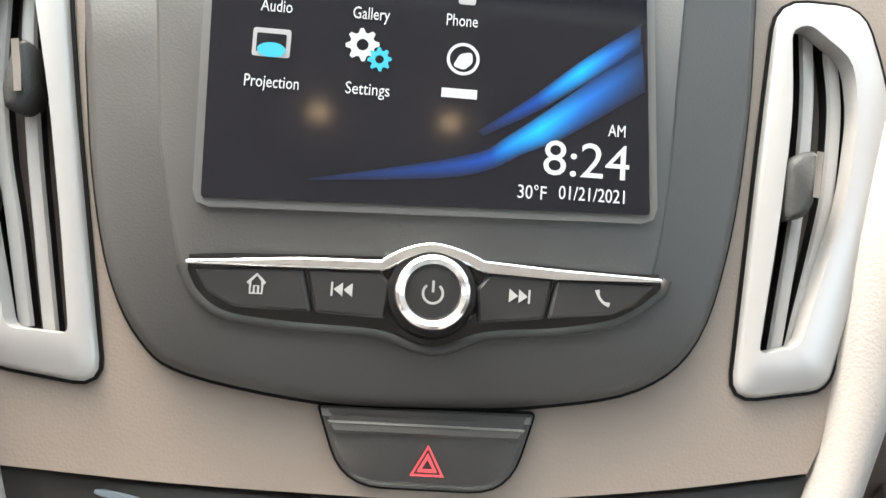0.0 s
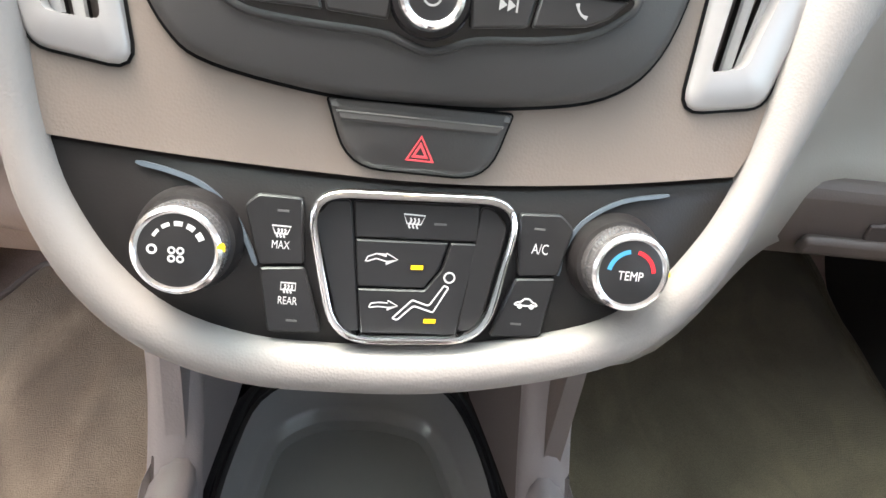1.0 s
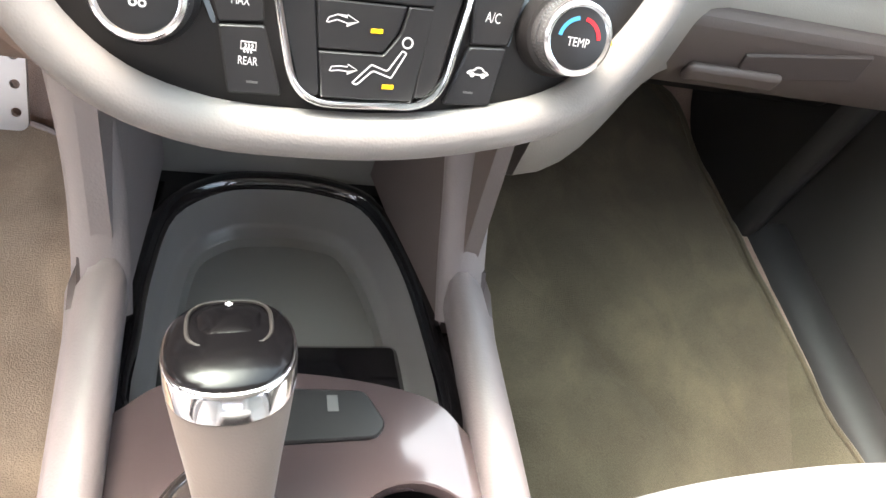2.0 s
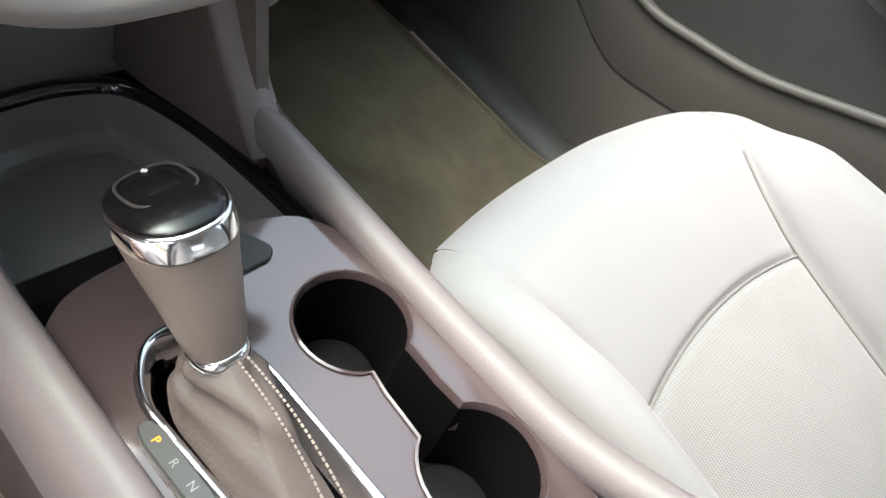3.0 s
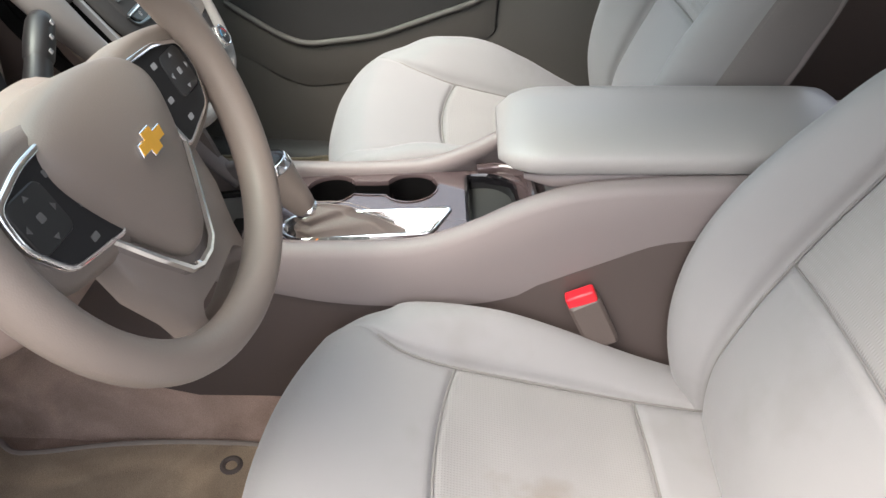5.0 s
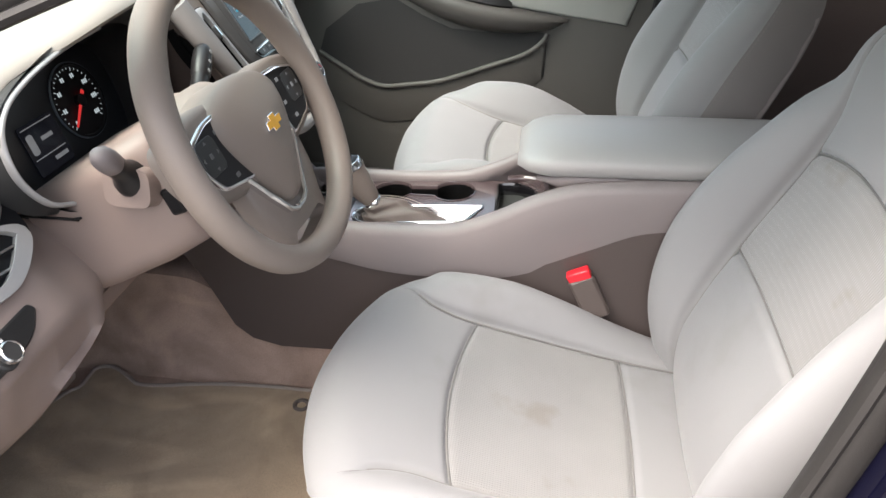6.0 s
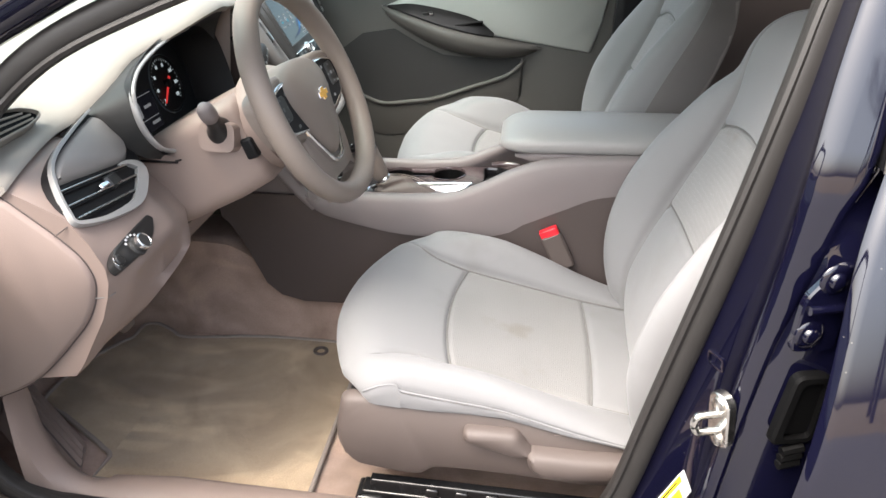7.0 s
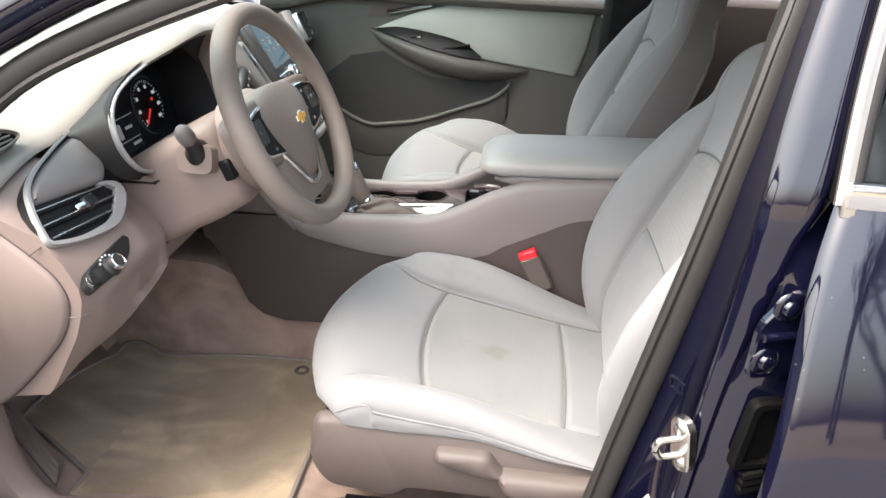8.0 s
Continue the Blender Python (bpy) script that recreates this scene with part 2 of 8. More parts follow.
M_SCREEN = glowing("screen_dark", (0.010, 0.011, 0.016), 0.08)
M_SCREENTXT = glowing("screen_text", (0.72, 0.76, 0.80), 0.036)
M_SCREENGREY = glowing("screen_grey", (0.45, 0.46, 0.48), 0.05)
M_SCREENCYAN = glowing("screen_cyan", (0.05, 0.45, 0.65), 0.06)
M_NEEDLE = glowing("needle_red", (0.85, 0.05, 0.05), 0.12)
M_DIAL = surface("dial_face", (0.008, 0.009, 0.011), 0.3, mottle=0.1)
M_TICK = glowing("dial_tick", (0.45, 0.52, 0.55), 0.16)
M_PADFACE = surface("button_pad_face", (0.022, 0.022, 0.023), 0.75, mottle=0.1, spec=0.12)
M_BIN = surface("bin_plastic", (0.20, 0.20, 0.193), 0.34, grain=0.3, mottle=0.08)
M_BINWALL = surface("bin_wall_plastic", (0.21, 0.207, 0.201), 0.22, grain=0.2, mottle=0.08)
M_BINFLOOR = surface("bin_floor_rubber", (0.18, 0.18, 0.17), 0.5, grain=0.2, mottle=0.08)
M_HEADLINER = surface("headliner", (0.62, 0.60, 0.57), 0.95, weave=0.3, weave_size=200, mottle=0.05)


def swoosh_material():
    """The screen's blue sweep: bright along its middle, fading to both ends."""
    m, nt, b = nodes_of("screen_blue")
    tc = nt.nodes.new("ShaderNodeTexCoord")
    sp = nt.nodes.new("ShaderNodeSeparateXYZ")
    nt.links.new(tc.outputs["UV"], sp.inputs[0])
    cr = nt.nodes.new("ShaderNodeValToRGB")
    e = cr.color_ramp.elements
    e[0].position, e[0].color = 0.0, (0.010, 0.012, 0.02, 1)
    e[1].position, e[1].color = 1.0, (0.012, 0.03, 0.08, 1)
    for p, c in ((0.35, (0.004, 0.05, 0.28, 1)), (0.62, (0.0, 0.36, 0.95, 1)), (0.8, (0.01, 0.13, 0.50, 1))):
        k = e.new(p)
        k.color = c
    nt.links.new(sp.outputs[0], cr.inputs[0])
    tri = nt.nodes.new("ShaderNodeValToRGB")
    t = tri.color_ramp.elements
    t[0].position, t[0].color = 0.0, (0, 0, 0, 1)
    t[1].position, t[1].color = 0.6, (1, 1, 1, 1)
    q = t.new(1.0)
    q.color = (0.1, 0.1, 0.1, 1)
    nt.links.new(sp.outputs[1], tri.inputs[0])
    mix = nt.nodes.new("ShaderNodeMix")
    mix.data_type = "RGBA"
    mix.inputs[6].default_value = (0.010, 0.011, 0.016, 1)
    nt.links.new(tri.outputs[0], mix.inputs[0])
    nt.links.new(cr.outputs[0], mix.inputs[7])
    nt.links.new(mix.outputs[2], b.inputs["Emission Color"])
    b.inputs["Emission Strength"].default_value = 0.16
    b.inputs["Specular IOR Level"].default_value = 0.12
    b.inputs["Base Color"].default_value = (0.005, 0.006, 0.01, 1)
    b.inputs["Roughness"].default_value = 0.25
    return m


M_SWOOSH = swoosh_material()
M_SCREEN.node_tree.nodes["Principled BSDF"].inputs["Specular IOR Level"].default_value = 0.45
M_SCREEN.node_tree.nodes["Principled BSDF"].inputs["Roughness"].default_value = 0.10
M_LAMP = glowing("lamp_lens", (1.0, 0.72, 0.42), 1.4)


def glass_material():
    """Thin clear glass: mostly see-through, with a faint gloss."""
    m, nt, b = nodes_of("window_glass")
    clear, gloss, both = nt.nodes.new("ShaderNodeBsdfTransparent"), nt.nodes.new("ShaderNodeBsdfGlossy"), nt.nodes.new("ShaderNodeMixShader")
    clear.inputs[0].default_value, gloss.inputs["Roughness"].default_value, both.inputs[0].default_value = (0.80, 0.885, 0.88, 1), 0.02, 0.05
    nt.links.new(clear.outputs[0], both.inputs[1])
    nt.links.new(gloss.outputs[0], both.inputs[2])
    nt.links.new(both.outputs[0], nt.nodes["Material Output"].inputs["Surface"])
    return m


M_GLASS = glass_material()
M_TINT = surface("tinted_glass", (0.006, 0.007, 0.007), 0.04, mottle=0.02, coat=0.5)


# ---- building helpers ----
def thing(name, at, label, category, group="", kind=""):
    e = new(name)
    e.location = at
    e.empty_display_size = 0.02
    return tagged(e, label, category, group, kind)


def world_inverse(ob):
    m = Matrix.Identity(4)
    o = ob
    while o is not None:
        m = Matrix.Translation(o.location) @ m if o.parent is None else o.matrix_parent_inverse @ Matrix.Translation(o.location) @ m
        o = o.parent
    return m.inverted()


def part(name, bm, material, parent=None, label="", bevel=0.0, segs=2, angle=35, flat=False):
    """Links a bmesh, built in world places, as one mesh object under a thing or a part."""
    bmesh.ops.remove_doubles(bm, verts=bm.verts, dist=1e-6)
    bmesh.ops.recalc_face_normals(bm, faces=bm.faces)
    me = bpy.data.meshes.new(name)
    bm.to_mesh(me)
    bm.free()
    me.materials.append(material)
    if not flat:
        me.polygons.foreach_set("use_smooth", [True] * len(me.polygons))
        me.set_sharp_from_angle(angle=radians(angle))
    ob = new(name, me)
    if parent is not None:
        ob.parent = parent
        ob.matrix_parent_inverse = world_inverse(parent)
    if label:
        ob["label"] = label
    if bevel:
        b = ob.modifiers.new("bevel", "BEVEL")
        b.width, b.segments, b.limit_method, b.angle_limit = bevel, segs, "ANGLE", radians(40)
        b.harden_normals = False
    return ob


class Plane:
    """A local frame: (u, v, w) in metres to the world."""

    def __init__(self, o, u, v):
        self.o, self.u, self.v = Vector(o), Vector(u).normalized(), Vector(v).normalized()
        self.n = self.u.cross(self.v).normalized()

    def __call__(self, u, v, w=0.0):
        return self.o + self.u * u + self.v * v + self.n * w


def catmull(pts, per=8, closed=False):
    """A smooth line through the points (of any dimension)."""
    p = [np.array(q, float) for q in pts]
    n = len(p)
    out = []
    for i in range(n if closed else n - 1):
        if closed:
            a, b, c, d = p[i - 1], p[i], p[(i + 1) % n], p[(i + 2) % n]
        else:
            b, c = p[i], p[i + 1]
            a = p[i - 1] if i > 0 else 2 * b - c
            d = p[i + 2] if i + 2 < n else 2 * c - b
        for k in range(per):
            t = k / per
            out.append(0.5 * (2 * b + (c - a) * t + (2 * a - 5 * b + 4 * c - d) * t * t + (3 * b - a - 3 * c + d) * t ** 3))
    if not closed:
        out.append(p[-1])
    return [tuple(q) for q in out]


def rrect(u0, v0, u1, v1, r, n=5):
    """A rounded rectangle, anticlockwise."""
    out = []
    for cu, cv, a in ((u1 - r, v0 + r, -90), (u1 - r, v1 - r, 0), (u0 + r, v1 - r, 90), (u0 + r, v0 + r, 180)):
        for k in range(n + 1):
            t = radians(a + 90 * k / n)
            out.append((cu + r * math.cos(t), cv + r * math.sin(t)))
    return out


def rounded(corners, r, n=4):
    """A polygon with its corners rounded by r (one number, or one for each corner)."""
    out = []
    m = len(corners)
    for i in range(m):
        rr = r[i] if isinstance(r, (list, tuple)) else r
        b = Vector(corners[i])
        a, c = Vector(corners[i - 1]) - b, Vector(corners[(i + 1) % m]) - b
        d = min(rr, a.length * 0.48, c.length * 0.48)
        p, q = b + a.normalized() * d, b + c.normalized() * d
        for k in range(n + 1):
            t = k / n
            out.append(tuple(p * (1 - t) ** 2 + b * 2 * t * (1 - t) + q * t * t))
    return out


def circle(cu, cv, r, n=32, ry=None, a0=0.0):
    return [(cu + r * math.cos(a0 + 2 * math.pi * k / n), cv + (ry or r) * math.sin(a0 + 2 * math.pi * k / n)) for k in range(n)]


def inset(outline, d):
    """The outline drawn in (or out, d < 0) by d along its normals."""
    n = len(outline)
    area = sum(outline[i - 1][0] * outline[i][1] - outline[i][0] * outline[i - 1][1] for i in range(n))
    s = 1 if area > 0 else -1
    out = []
    for i in range(n):
        t = Vector(outline[(i + 1) % n]) - Vector(outline[i - 1])
        t = t.normalized() if t.length > 1e-9 else Vector((1, 0))
        out.append((outline[i][0] - s * t.y * d, outline[i][1] + s * t.x * d))
    return out


def fill_loops(bm, loops):
    edges = []
    for vs in loops:
        for i in range(len(vs)):
            edges.append(bm.edges.get((vs[i - 1], vs[i])) or bm.edges.new((vs[i - 1], vs[i])))
    bmesh.ops.triangle_fill(bm, use_beauty=True, use_dissolve=False, edges=edges)


def slab(fr, outline, w0, w1, holes=(), bm=None, dome=0.0, edge=0.0):
    """A plate on a frame, from w0 to w1, with holes; edge: a chamfer drawn round its upper rim."""
    bm = bm or bmesh.new()
    rings = []
    for w, loops in ((w0, [outline, *holes]), (w1, [inset(outline, edge) if edge else outline, *holes])):
        made = [[bm.verts.new(fr(u, v, w)) for u, v in lp] for lp in loops]
        rings.append(made)
        if w == w1:
            fill_loops(bm, made)
        else:
            fill_loops(bm, made)
    low, high = rings
    if edge:
        mid = [bm.verts.new(fr(u, v, w1 - edge)) for u, v in outline]
        chain = [(low[0], mid), (mid, high[0])] + list(zip(low[1:], high[1:]))
    else:
        chain = list(zip(low, high))
    for a, b in chain:
        for i in range(len(a)):
            bm.faces.new((a[i - 1], a[i], b[i], b[i - 1]))
    return bm


def loft(rings, closed=True, caps=True, bm=None, loop=False):
    """Skins rings of points (world places)."""
    bm = bm or bmesh.new()
    vs = [[bm.verts.new(p) for p in r] for r in rings]
    pairs = list(zip(vs, vs[1:])) + ([(vs[-1], vs[0])] if loop else [])
    for a, b in pairs:
        for i in range(0 if closed else 1, len(a)):
            bm.faces.new((a[i - 1], a[i], b[i], b[i - 1]))
    if caps and closed and not loop:
        bm.faces.new(vs[0])
        bm.faces.new(vs[-1])
    return bm


def sweep(path, ru, rv=None, n=12, closed=False, up=(0, 0, 1), bm=None, power=2.0, scale=None, caps=True):
    """Sweeps a rounded profile, ru across and rv along up, down a path of places."""
    P = [Vector(p) for p in path]
    m = len(P)
    rings = []
    for i in range(m):
        t = (P[(i + 1) % m] - P[i - 1]) if closed or 0 < i < m - 1 else (P[1] - P[0] if i == 0 else P[-1] - P[-2])
        t = t.normalized()
        side = t.cross(Vector(up))
        side = side.normalized() if side.length > 1e-6 else Vector((1, 0, 0))
        top = side.cross(t).normalized()
        s = scale[i] if scale else 1.0
        su, sv = s if isinstance(s, tuple) else (s, s)
        ring = []
        for k in range(n):
            a = 2 * math.pi * k / n
            c, d = math.cos(a), math.sin(a)
            c, d = math.copysign(abs(c) ** (2 / power), c), math.copysign(abs(d) ** (2 / power), d)
            ring.append(P[i] + side * (c * ru * su) + top * (d * (rv or ru) * sv))
        rings.append(ring)
    return loft(rings, bm=bm, loop=closed, caps=caps)


def revolve(fr, cu, cv, profile, n=40, knurl=None, bm=None):
    """Turns a profile of (radius, height) round the frame's normal; knurl: (i0, i1, depth) cuts ridges into those rows."""
    rings = []
    for i, (r, h) in enumerate(profile):
        ring = []
        for k in range(n):
            rr = r - (knurl[2] if knurl and knurl[0] <= i <= knurl[1] and k % 2 else 0)
            a = 2 * math.pi * k / n
            ring.append(fr(cu + rr * math.cos(a), cv + rr * math.sin(a), h))
        rings.append(ring)
    return loft(rings, bm=bm)


def block(c, size, rot=(0, 0, 0), bm=None):
    bm = bm or bmesh.new()
    m = pose(*c, *rot) @ Matrix.Diagonal((*size, 1))
    bmesh.ops.create_cube(bm, size=1, matrix=m)
    return bm


def ribbon(fr, line, width, w0, w1, bm=None):
    """A narrow raised band along an open line on a frame."""
    L, R = [], []
    n = len(line)
    for i in range(n):
        t = Vector(line[min(i + 1, n - 1)]) - Vector(line[max(i - 1, 0)])
        t.normalize()
        hw = (width[i] if isinstance(width, (list, tuple)) else width) / 2
        L.append((line[i][0] - t.y * hw, line[i][1] + t.x * hw))
        R.append((line[i][0] + t.y * hw, line[i][1] - t.x * hw))
    return slab(fr, L + R[::-1], w0, w1, bm=bm)


def lettering(name, text, fr, cu, cv, size, w, material, parent, width=None, align="CENTER"):
    """Raised letters in the built-in font, lying on a frame."""
    cu_data = bpy.data.curves.new(name, "FONT")
    cu_data.body, cu_data.size, cu_data.align_x, cu_data.align_y = text, size, align, "CENTER"
    cu_data.extrude, cu_data.resolution_u = 0.00008, 3
    tmp = bpy.data.objects.new(name, cu_data)
    me = bpy.data.meshes.new_from_object(tmp)
    bpy.data.objects.remove(tmp)
    bpy.data.curves.remove(cu_data)
    xs = [v.co.x for v in me.vertices]
    k = width / (max(xs) - min(xs)) if width and xs else 1.0
    for v in me.vertices:
        v.co = fr(cu + v.co.x * k, cv + v.co.y, w + v.co.z)
    me.materials.clear()
    me.materials.append(material)
    ob = new(name, me)
    if parent is not None:
        ob.parent = parent
        ob.matrix_parent_inverse = world_inverse(parent)
    return ob


def mix(a, b, t):
    return a + (b - a) * t


def smooth(t):
    t = min(1, max(0, t))
    return t * t * (3 - 2 * t)


def spline(rows, x):
    """Curved interpolation in rows of (x, value, ...), with no flat spots."""
    if x <= rows[0][0]:
        return rows[0][1:]
    for i in range(len(rows) - 1):
        if x <= rows[i + 1][0]:
            b, c = rows[i], rows[i + 1]
            h = c[0] - b[0]
            a = rows[i - 1] if i else None
            d = rows[i + 2] if i + 2 < len(rows) else None
            t = (x - b[0]) / h
            out = []
            for k in range(1, len(b)):
                s = (c[k] - b[k]) / h
                m0 = ((c[k] - a[k]) / (c[0] - a[0])) if a else s
                m1 = ((d[k] - b[k]) / (d[0] - b[0])) if d else s
                out.append((2 * t ** 3 - 3 * t * t + 1) * b[k] + (t ** 3 - 2 * t * t + t) * h * m0 + (3 * t * t - 2 * t ** 3) * c[k] + (t ** 3 - t * t) * h * m1)
            return tuple(out)
    return rows[-1][1:]

# ---- the setting: ground, floor, body shell ----
def ground_material():
    m, nt, b = nodes_of("wet_asphalt_and_grass")
    b.inputs["Roughness"].default_value = 0.8
    tc = nt.nodes.new("ShaderNodeTexCoord")
    sp = nt.nodes.new("ShaderNodeSeparateXYZ")
    nt.links.new(tc.outputs["Object"], sp.inputs[0])
    n1 = nt.nodes.new("ShaderNodeTexNoise")
    n1.inputs["Scale"].default_value, n1.inputs["Detail"].default_value = 0.8, 8
    n2 = nt.nodes.new("ShaderNodeTexNoise")
    n2.inputs["Scale"].default_value = 90
    for n in (n1, n2):
        nt.links.new(tc.outputs["Object"], n.inputs["Vector"])
    step = nt.nodes.new("ShaderNodeMapRange")
    step.inputs["From Min"].default_value, step.inputs["From Max"].default_value = -7.2, -7.0
    step.inputs["To Min"].default_value, step.inputs["To Max"].default_value = 1, 0
    nt.links.new(sp.outputs[0], step.inputs["Value"])
    asphalt = nt.nodes.new("ShaderNodeMix")
    asphalt.data_type = "RGBA"
    asphalt.inputs[6].default_value, asphalt.inputs[7].default_value = (0.10, 0.095, 0.092, 1), (0.16, 0.150, 0.145, 1)
    nt.links.new(n2.outputs["Fac"], asphalt.inputs[0])
    grass = nt.nodes.new("ShaderNodeMix")
    grass.data_type = "RGBA"
    grass.inputs[6].default_value, grass.inputs[7].default_value = (0.16, 0.12, 0.07, 1), (0.28, 0.21, 0.13, 1)
    nt.links.new(n1.outputs["Fac"], grass.inputs[0])
    both = nt.nodes.new("ShaderNodeMix")
    both.data_type = "RGBA"
    nt.links.new(step.outputs[0], both.inputs[0])
    nt.links.new(asphalt.outputs[2], both.inputs[6])
    nt.links.new(grass.outputs[2], both.inputs[7])
    nt.links.new(both.outputs[2], b.inputs["Base Color"])
    return m


bm = bmesh.new()
bmesh.ops.create_grid(bm, x_segments=8, y_segments=8, size=900)
tagged(part("ground", bm, ground_material()), "grey asphalt with a dry winter grass verge", "ground", kind="structure")


# carpeted floor pan: footwells, toe board and the hump along the middle
def floor_height(x, y):
    z = 0.292
    z += 0.42 * smooth((y - 0.72) / 0.45) ** 1.2
    z += 0.125 * smooth((0.115 - abs(x)) / 0.035) + 0.10 * smooth((0.105 - abs(x)) / 0.035) * smooth((y - 0.30) / 0.2)
    z += 0.05 * smooth((abs(x) - 0.60) / 0.10)
    return z + 0.004 * noise.noise((x * 9, y * 9, 1.0)) + 0.002 * noise.noise((x * 30, y * 30, 4.0))


bm = bmesh.new()
NX, NY = 96, 120
grid = [[bm.verts.new((mix(-0.71, 0.74, i / NX), mix(-1.3, 1.18, j / NY), floor_height(mix(-0.71, 0.74, i / NX), mix(-1.3, 1.18, j / NY)))) for i in range(NX + 1)] for j in range(NY + 1)]
for j in range(NY):
    for i in range(NX):
        bm.faces.new((grid[j][i], grid[j][i + 1], grid[j + 1][i + 1], grid[j + 1][i]))
tagged(part("floor", bm, M_CARPET), "brown loop-pile car floor carpet, soiled near the pedals", "floor", kind="structure")


def floor_mat(outline, at, label, trim, pile):
    mat = thing("floor_mat", (*at, 0.30), label, "floor mat", "front floor mats")
    # the carpet drapes over the floor: rows of cells clipped to the outline
    m = len(outline)
    c = (sum(p[0] for p in outline) / m, sum(p[1] for p in outline) / m)
    drape = lambda x, y, h: (x, y, floor_height(x, y) + h + 0.0016 * noise.noise((x * 17, y * 17, 7.0)))
    rings = [[drape(c[0] + (u - c[0]) * k, c[1] + (v - c[1]) * k, h) for u, v in outline] for k, h in
             [(1.0, 0.001), (1.0, 0.010)] + [(k, 0.012) for k in np.linspace(0.985, 0.02, 34)]]
    part("carpet_face", loft(rings), pile, mat, angle=80)
    edge = [drape(u, v, 0.012) for u, v in inset(outline, 0.002)]
    part("binding", sweep(edge, 0.0045, 0.0042, n=8, closed=True), trim, mat, "sewn edge binding")
    return mat


driver_mat = floor_mat(
    [(-0.603, 0.546), (-0.606, 0.36), (-0.60, 0.165)] + [(x, 0.155) for x in np.linspace(-0.585, -0.135, 12)] + catmull([(-0.122, 0.165), (-0.122, 0.24), (-0.124, 0.34), (-0.138, 0.469), (-0.156, 0.572), (-0.134, 0.618), (-0.117, 0.660), (-0.130, 0.688), (-0.178, 0.690), (-0.205, 0.708), (-0.30, 0.745), (-0.40, 0.755), (-0.43, 0.745), (-0.455, 0.690), (-0.490, 0.63), (-0.512, 0.592), (-0.528, 0.568), (-0.537, 0.552), (-0.548, 0.545)], 5), (-0.35, 0.45), "brown carpet floor mat with a stitched border on the driver's floor", M_STITCH, M_MAT)
# olive is its own tint; the passenger side's shade also darkens the pile colour
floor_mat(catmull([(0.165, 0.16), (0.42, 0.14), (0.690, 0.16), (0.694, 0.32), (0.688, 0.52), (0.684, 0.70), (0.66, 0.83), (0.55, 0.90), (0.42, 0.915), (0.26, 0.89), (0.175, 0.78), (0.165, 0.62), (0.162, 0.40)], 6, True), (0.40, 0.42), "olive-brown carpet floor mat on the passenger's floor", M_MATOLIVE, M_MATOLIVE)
flat = Plane((0, 0, 0.306), (1, 0, 0), (0, 1, 0))
for gx, gy in ((-0.166, 0.249),):
    g = part("grommet", revolve(flat, gx, gy, [(0.017, -0.002), (0.017, 0.002), (0.013, 0.004), (0.010, 0.003), (0.008, -0.001)], 24), M_BROWN, driver_mat, "round plastic mat fastener")

# ribbed dead pedal beside the sill, rising towards the front
FR = Plane((-0.540, 0.585, 0.322), (-0.86, -0.48, 0.10), (0.46, 0.82, 0.32))
FR.n = -FR.n if FR.n.z < 0 else FR.n
foot = thing("foot_rest", (-0.56, 0.640, 0.30), "ribbed brown plastic foot rest by the driver's sill", "foot rest")
part("body", slab(FR, rounded([(0.0, 0.0), (0.10, 0.012), (0.13, 0.03), (0.13, 0.235), (0.0, 0.235)], 0.010, 4)[::-1], -0.05, 0.0, edge=0.005), M_SHALE, foot, angle=50)
# raised darker sheet: the shade of the grooves is in its colour
part("groove_shade", slab(FR, rounded([(0.026, 0.012), (0.094, 0.016), (0.094, 0.232), (0.026, 0.232)], 0.006, 3)[::-1], -0.004, 0.0012), M_BROWN, foot, "darker brown sheet for the shade between the ribs")
for k in range(3):
    part("rib", slab(FR, rounded([(0.030 + 0.0215 * k, 0.017), (0.0465 + 0.0215 * k, 0.017), (0.0465 + 0.0215 * k, 0.228), (0.030 + 0.0215 * k, 0.228)], 0.005, 3)[::-1], -0.002, 0.008, edge=0.004), M_SHALE, foot, angle=50)

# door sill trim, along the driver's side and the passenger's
for side, label in ((-1, "beige plastic sill trim under the open driver's door"), (1, "plastic sill trim under the passenger's door, coloured dark for the footwell's shade")):
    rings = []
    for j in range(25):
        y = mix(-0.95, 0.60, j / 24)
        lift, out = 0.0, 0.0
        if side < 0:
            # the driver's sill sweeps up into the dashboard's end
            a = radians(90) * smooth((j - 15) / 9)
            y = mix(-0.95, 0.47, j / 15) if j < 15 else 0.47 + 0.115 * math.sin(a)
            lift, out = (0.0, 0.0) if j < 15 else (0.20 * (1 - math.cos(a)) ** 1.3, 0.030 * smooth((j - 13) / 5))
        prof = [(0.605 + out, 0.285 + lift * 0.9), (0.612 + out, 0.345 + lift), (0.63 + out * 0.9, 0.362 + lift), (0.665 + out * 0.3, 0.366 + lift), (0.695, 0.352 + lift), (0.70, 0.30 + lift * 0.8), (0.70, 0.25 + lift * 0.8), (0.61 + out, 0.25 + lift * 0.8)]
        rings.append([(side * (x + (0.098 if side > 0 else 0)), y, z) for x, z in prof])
    # the passenger's trim carries the footwell's shade in its colour
    tagged(part("sill_trim", loft(rings), M_SHALE if side < 0 else M_FOOTWELLSHADE, angle=60), label, "sill trim", kind="structure")

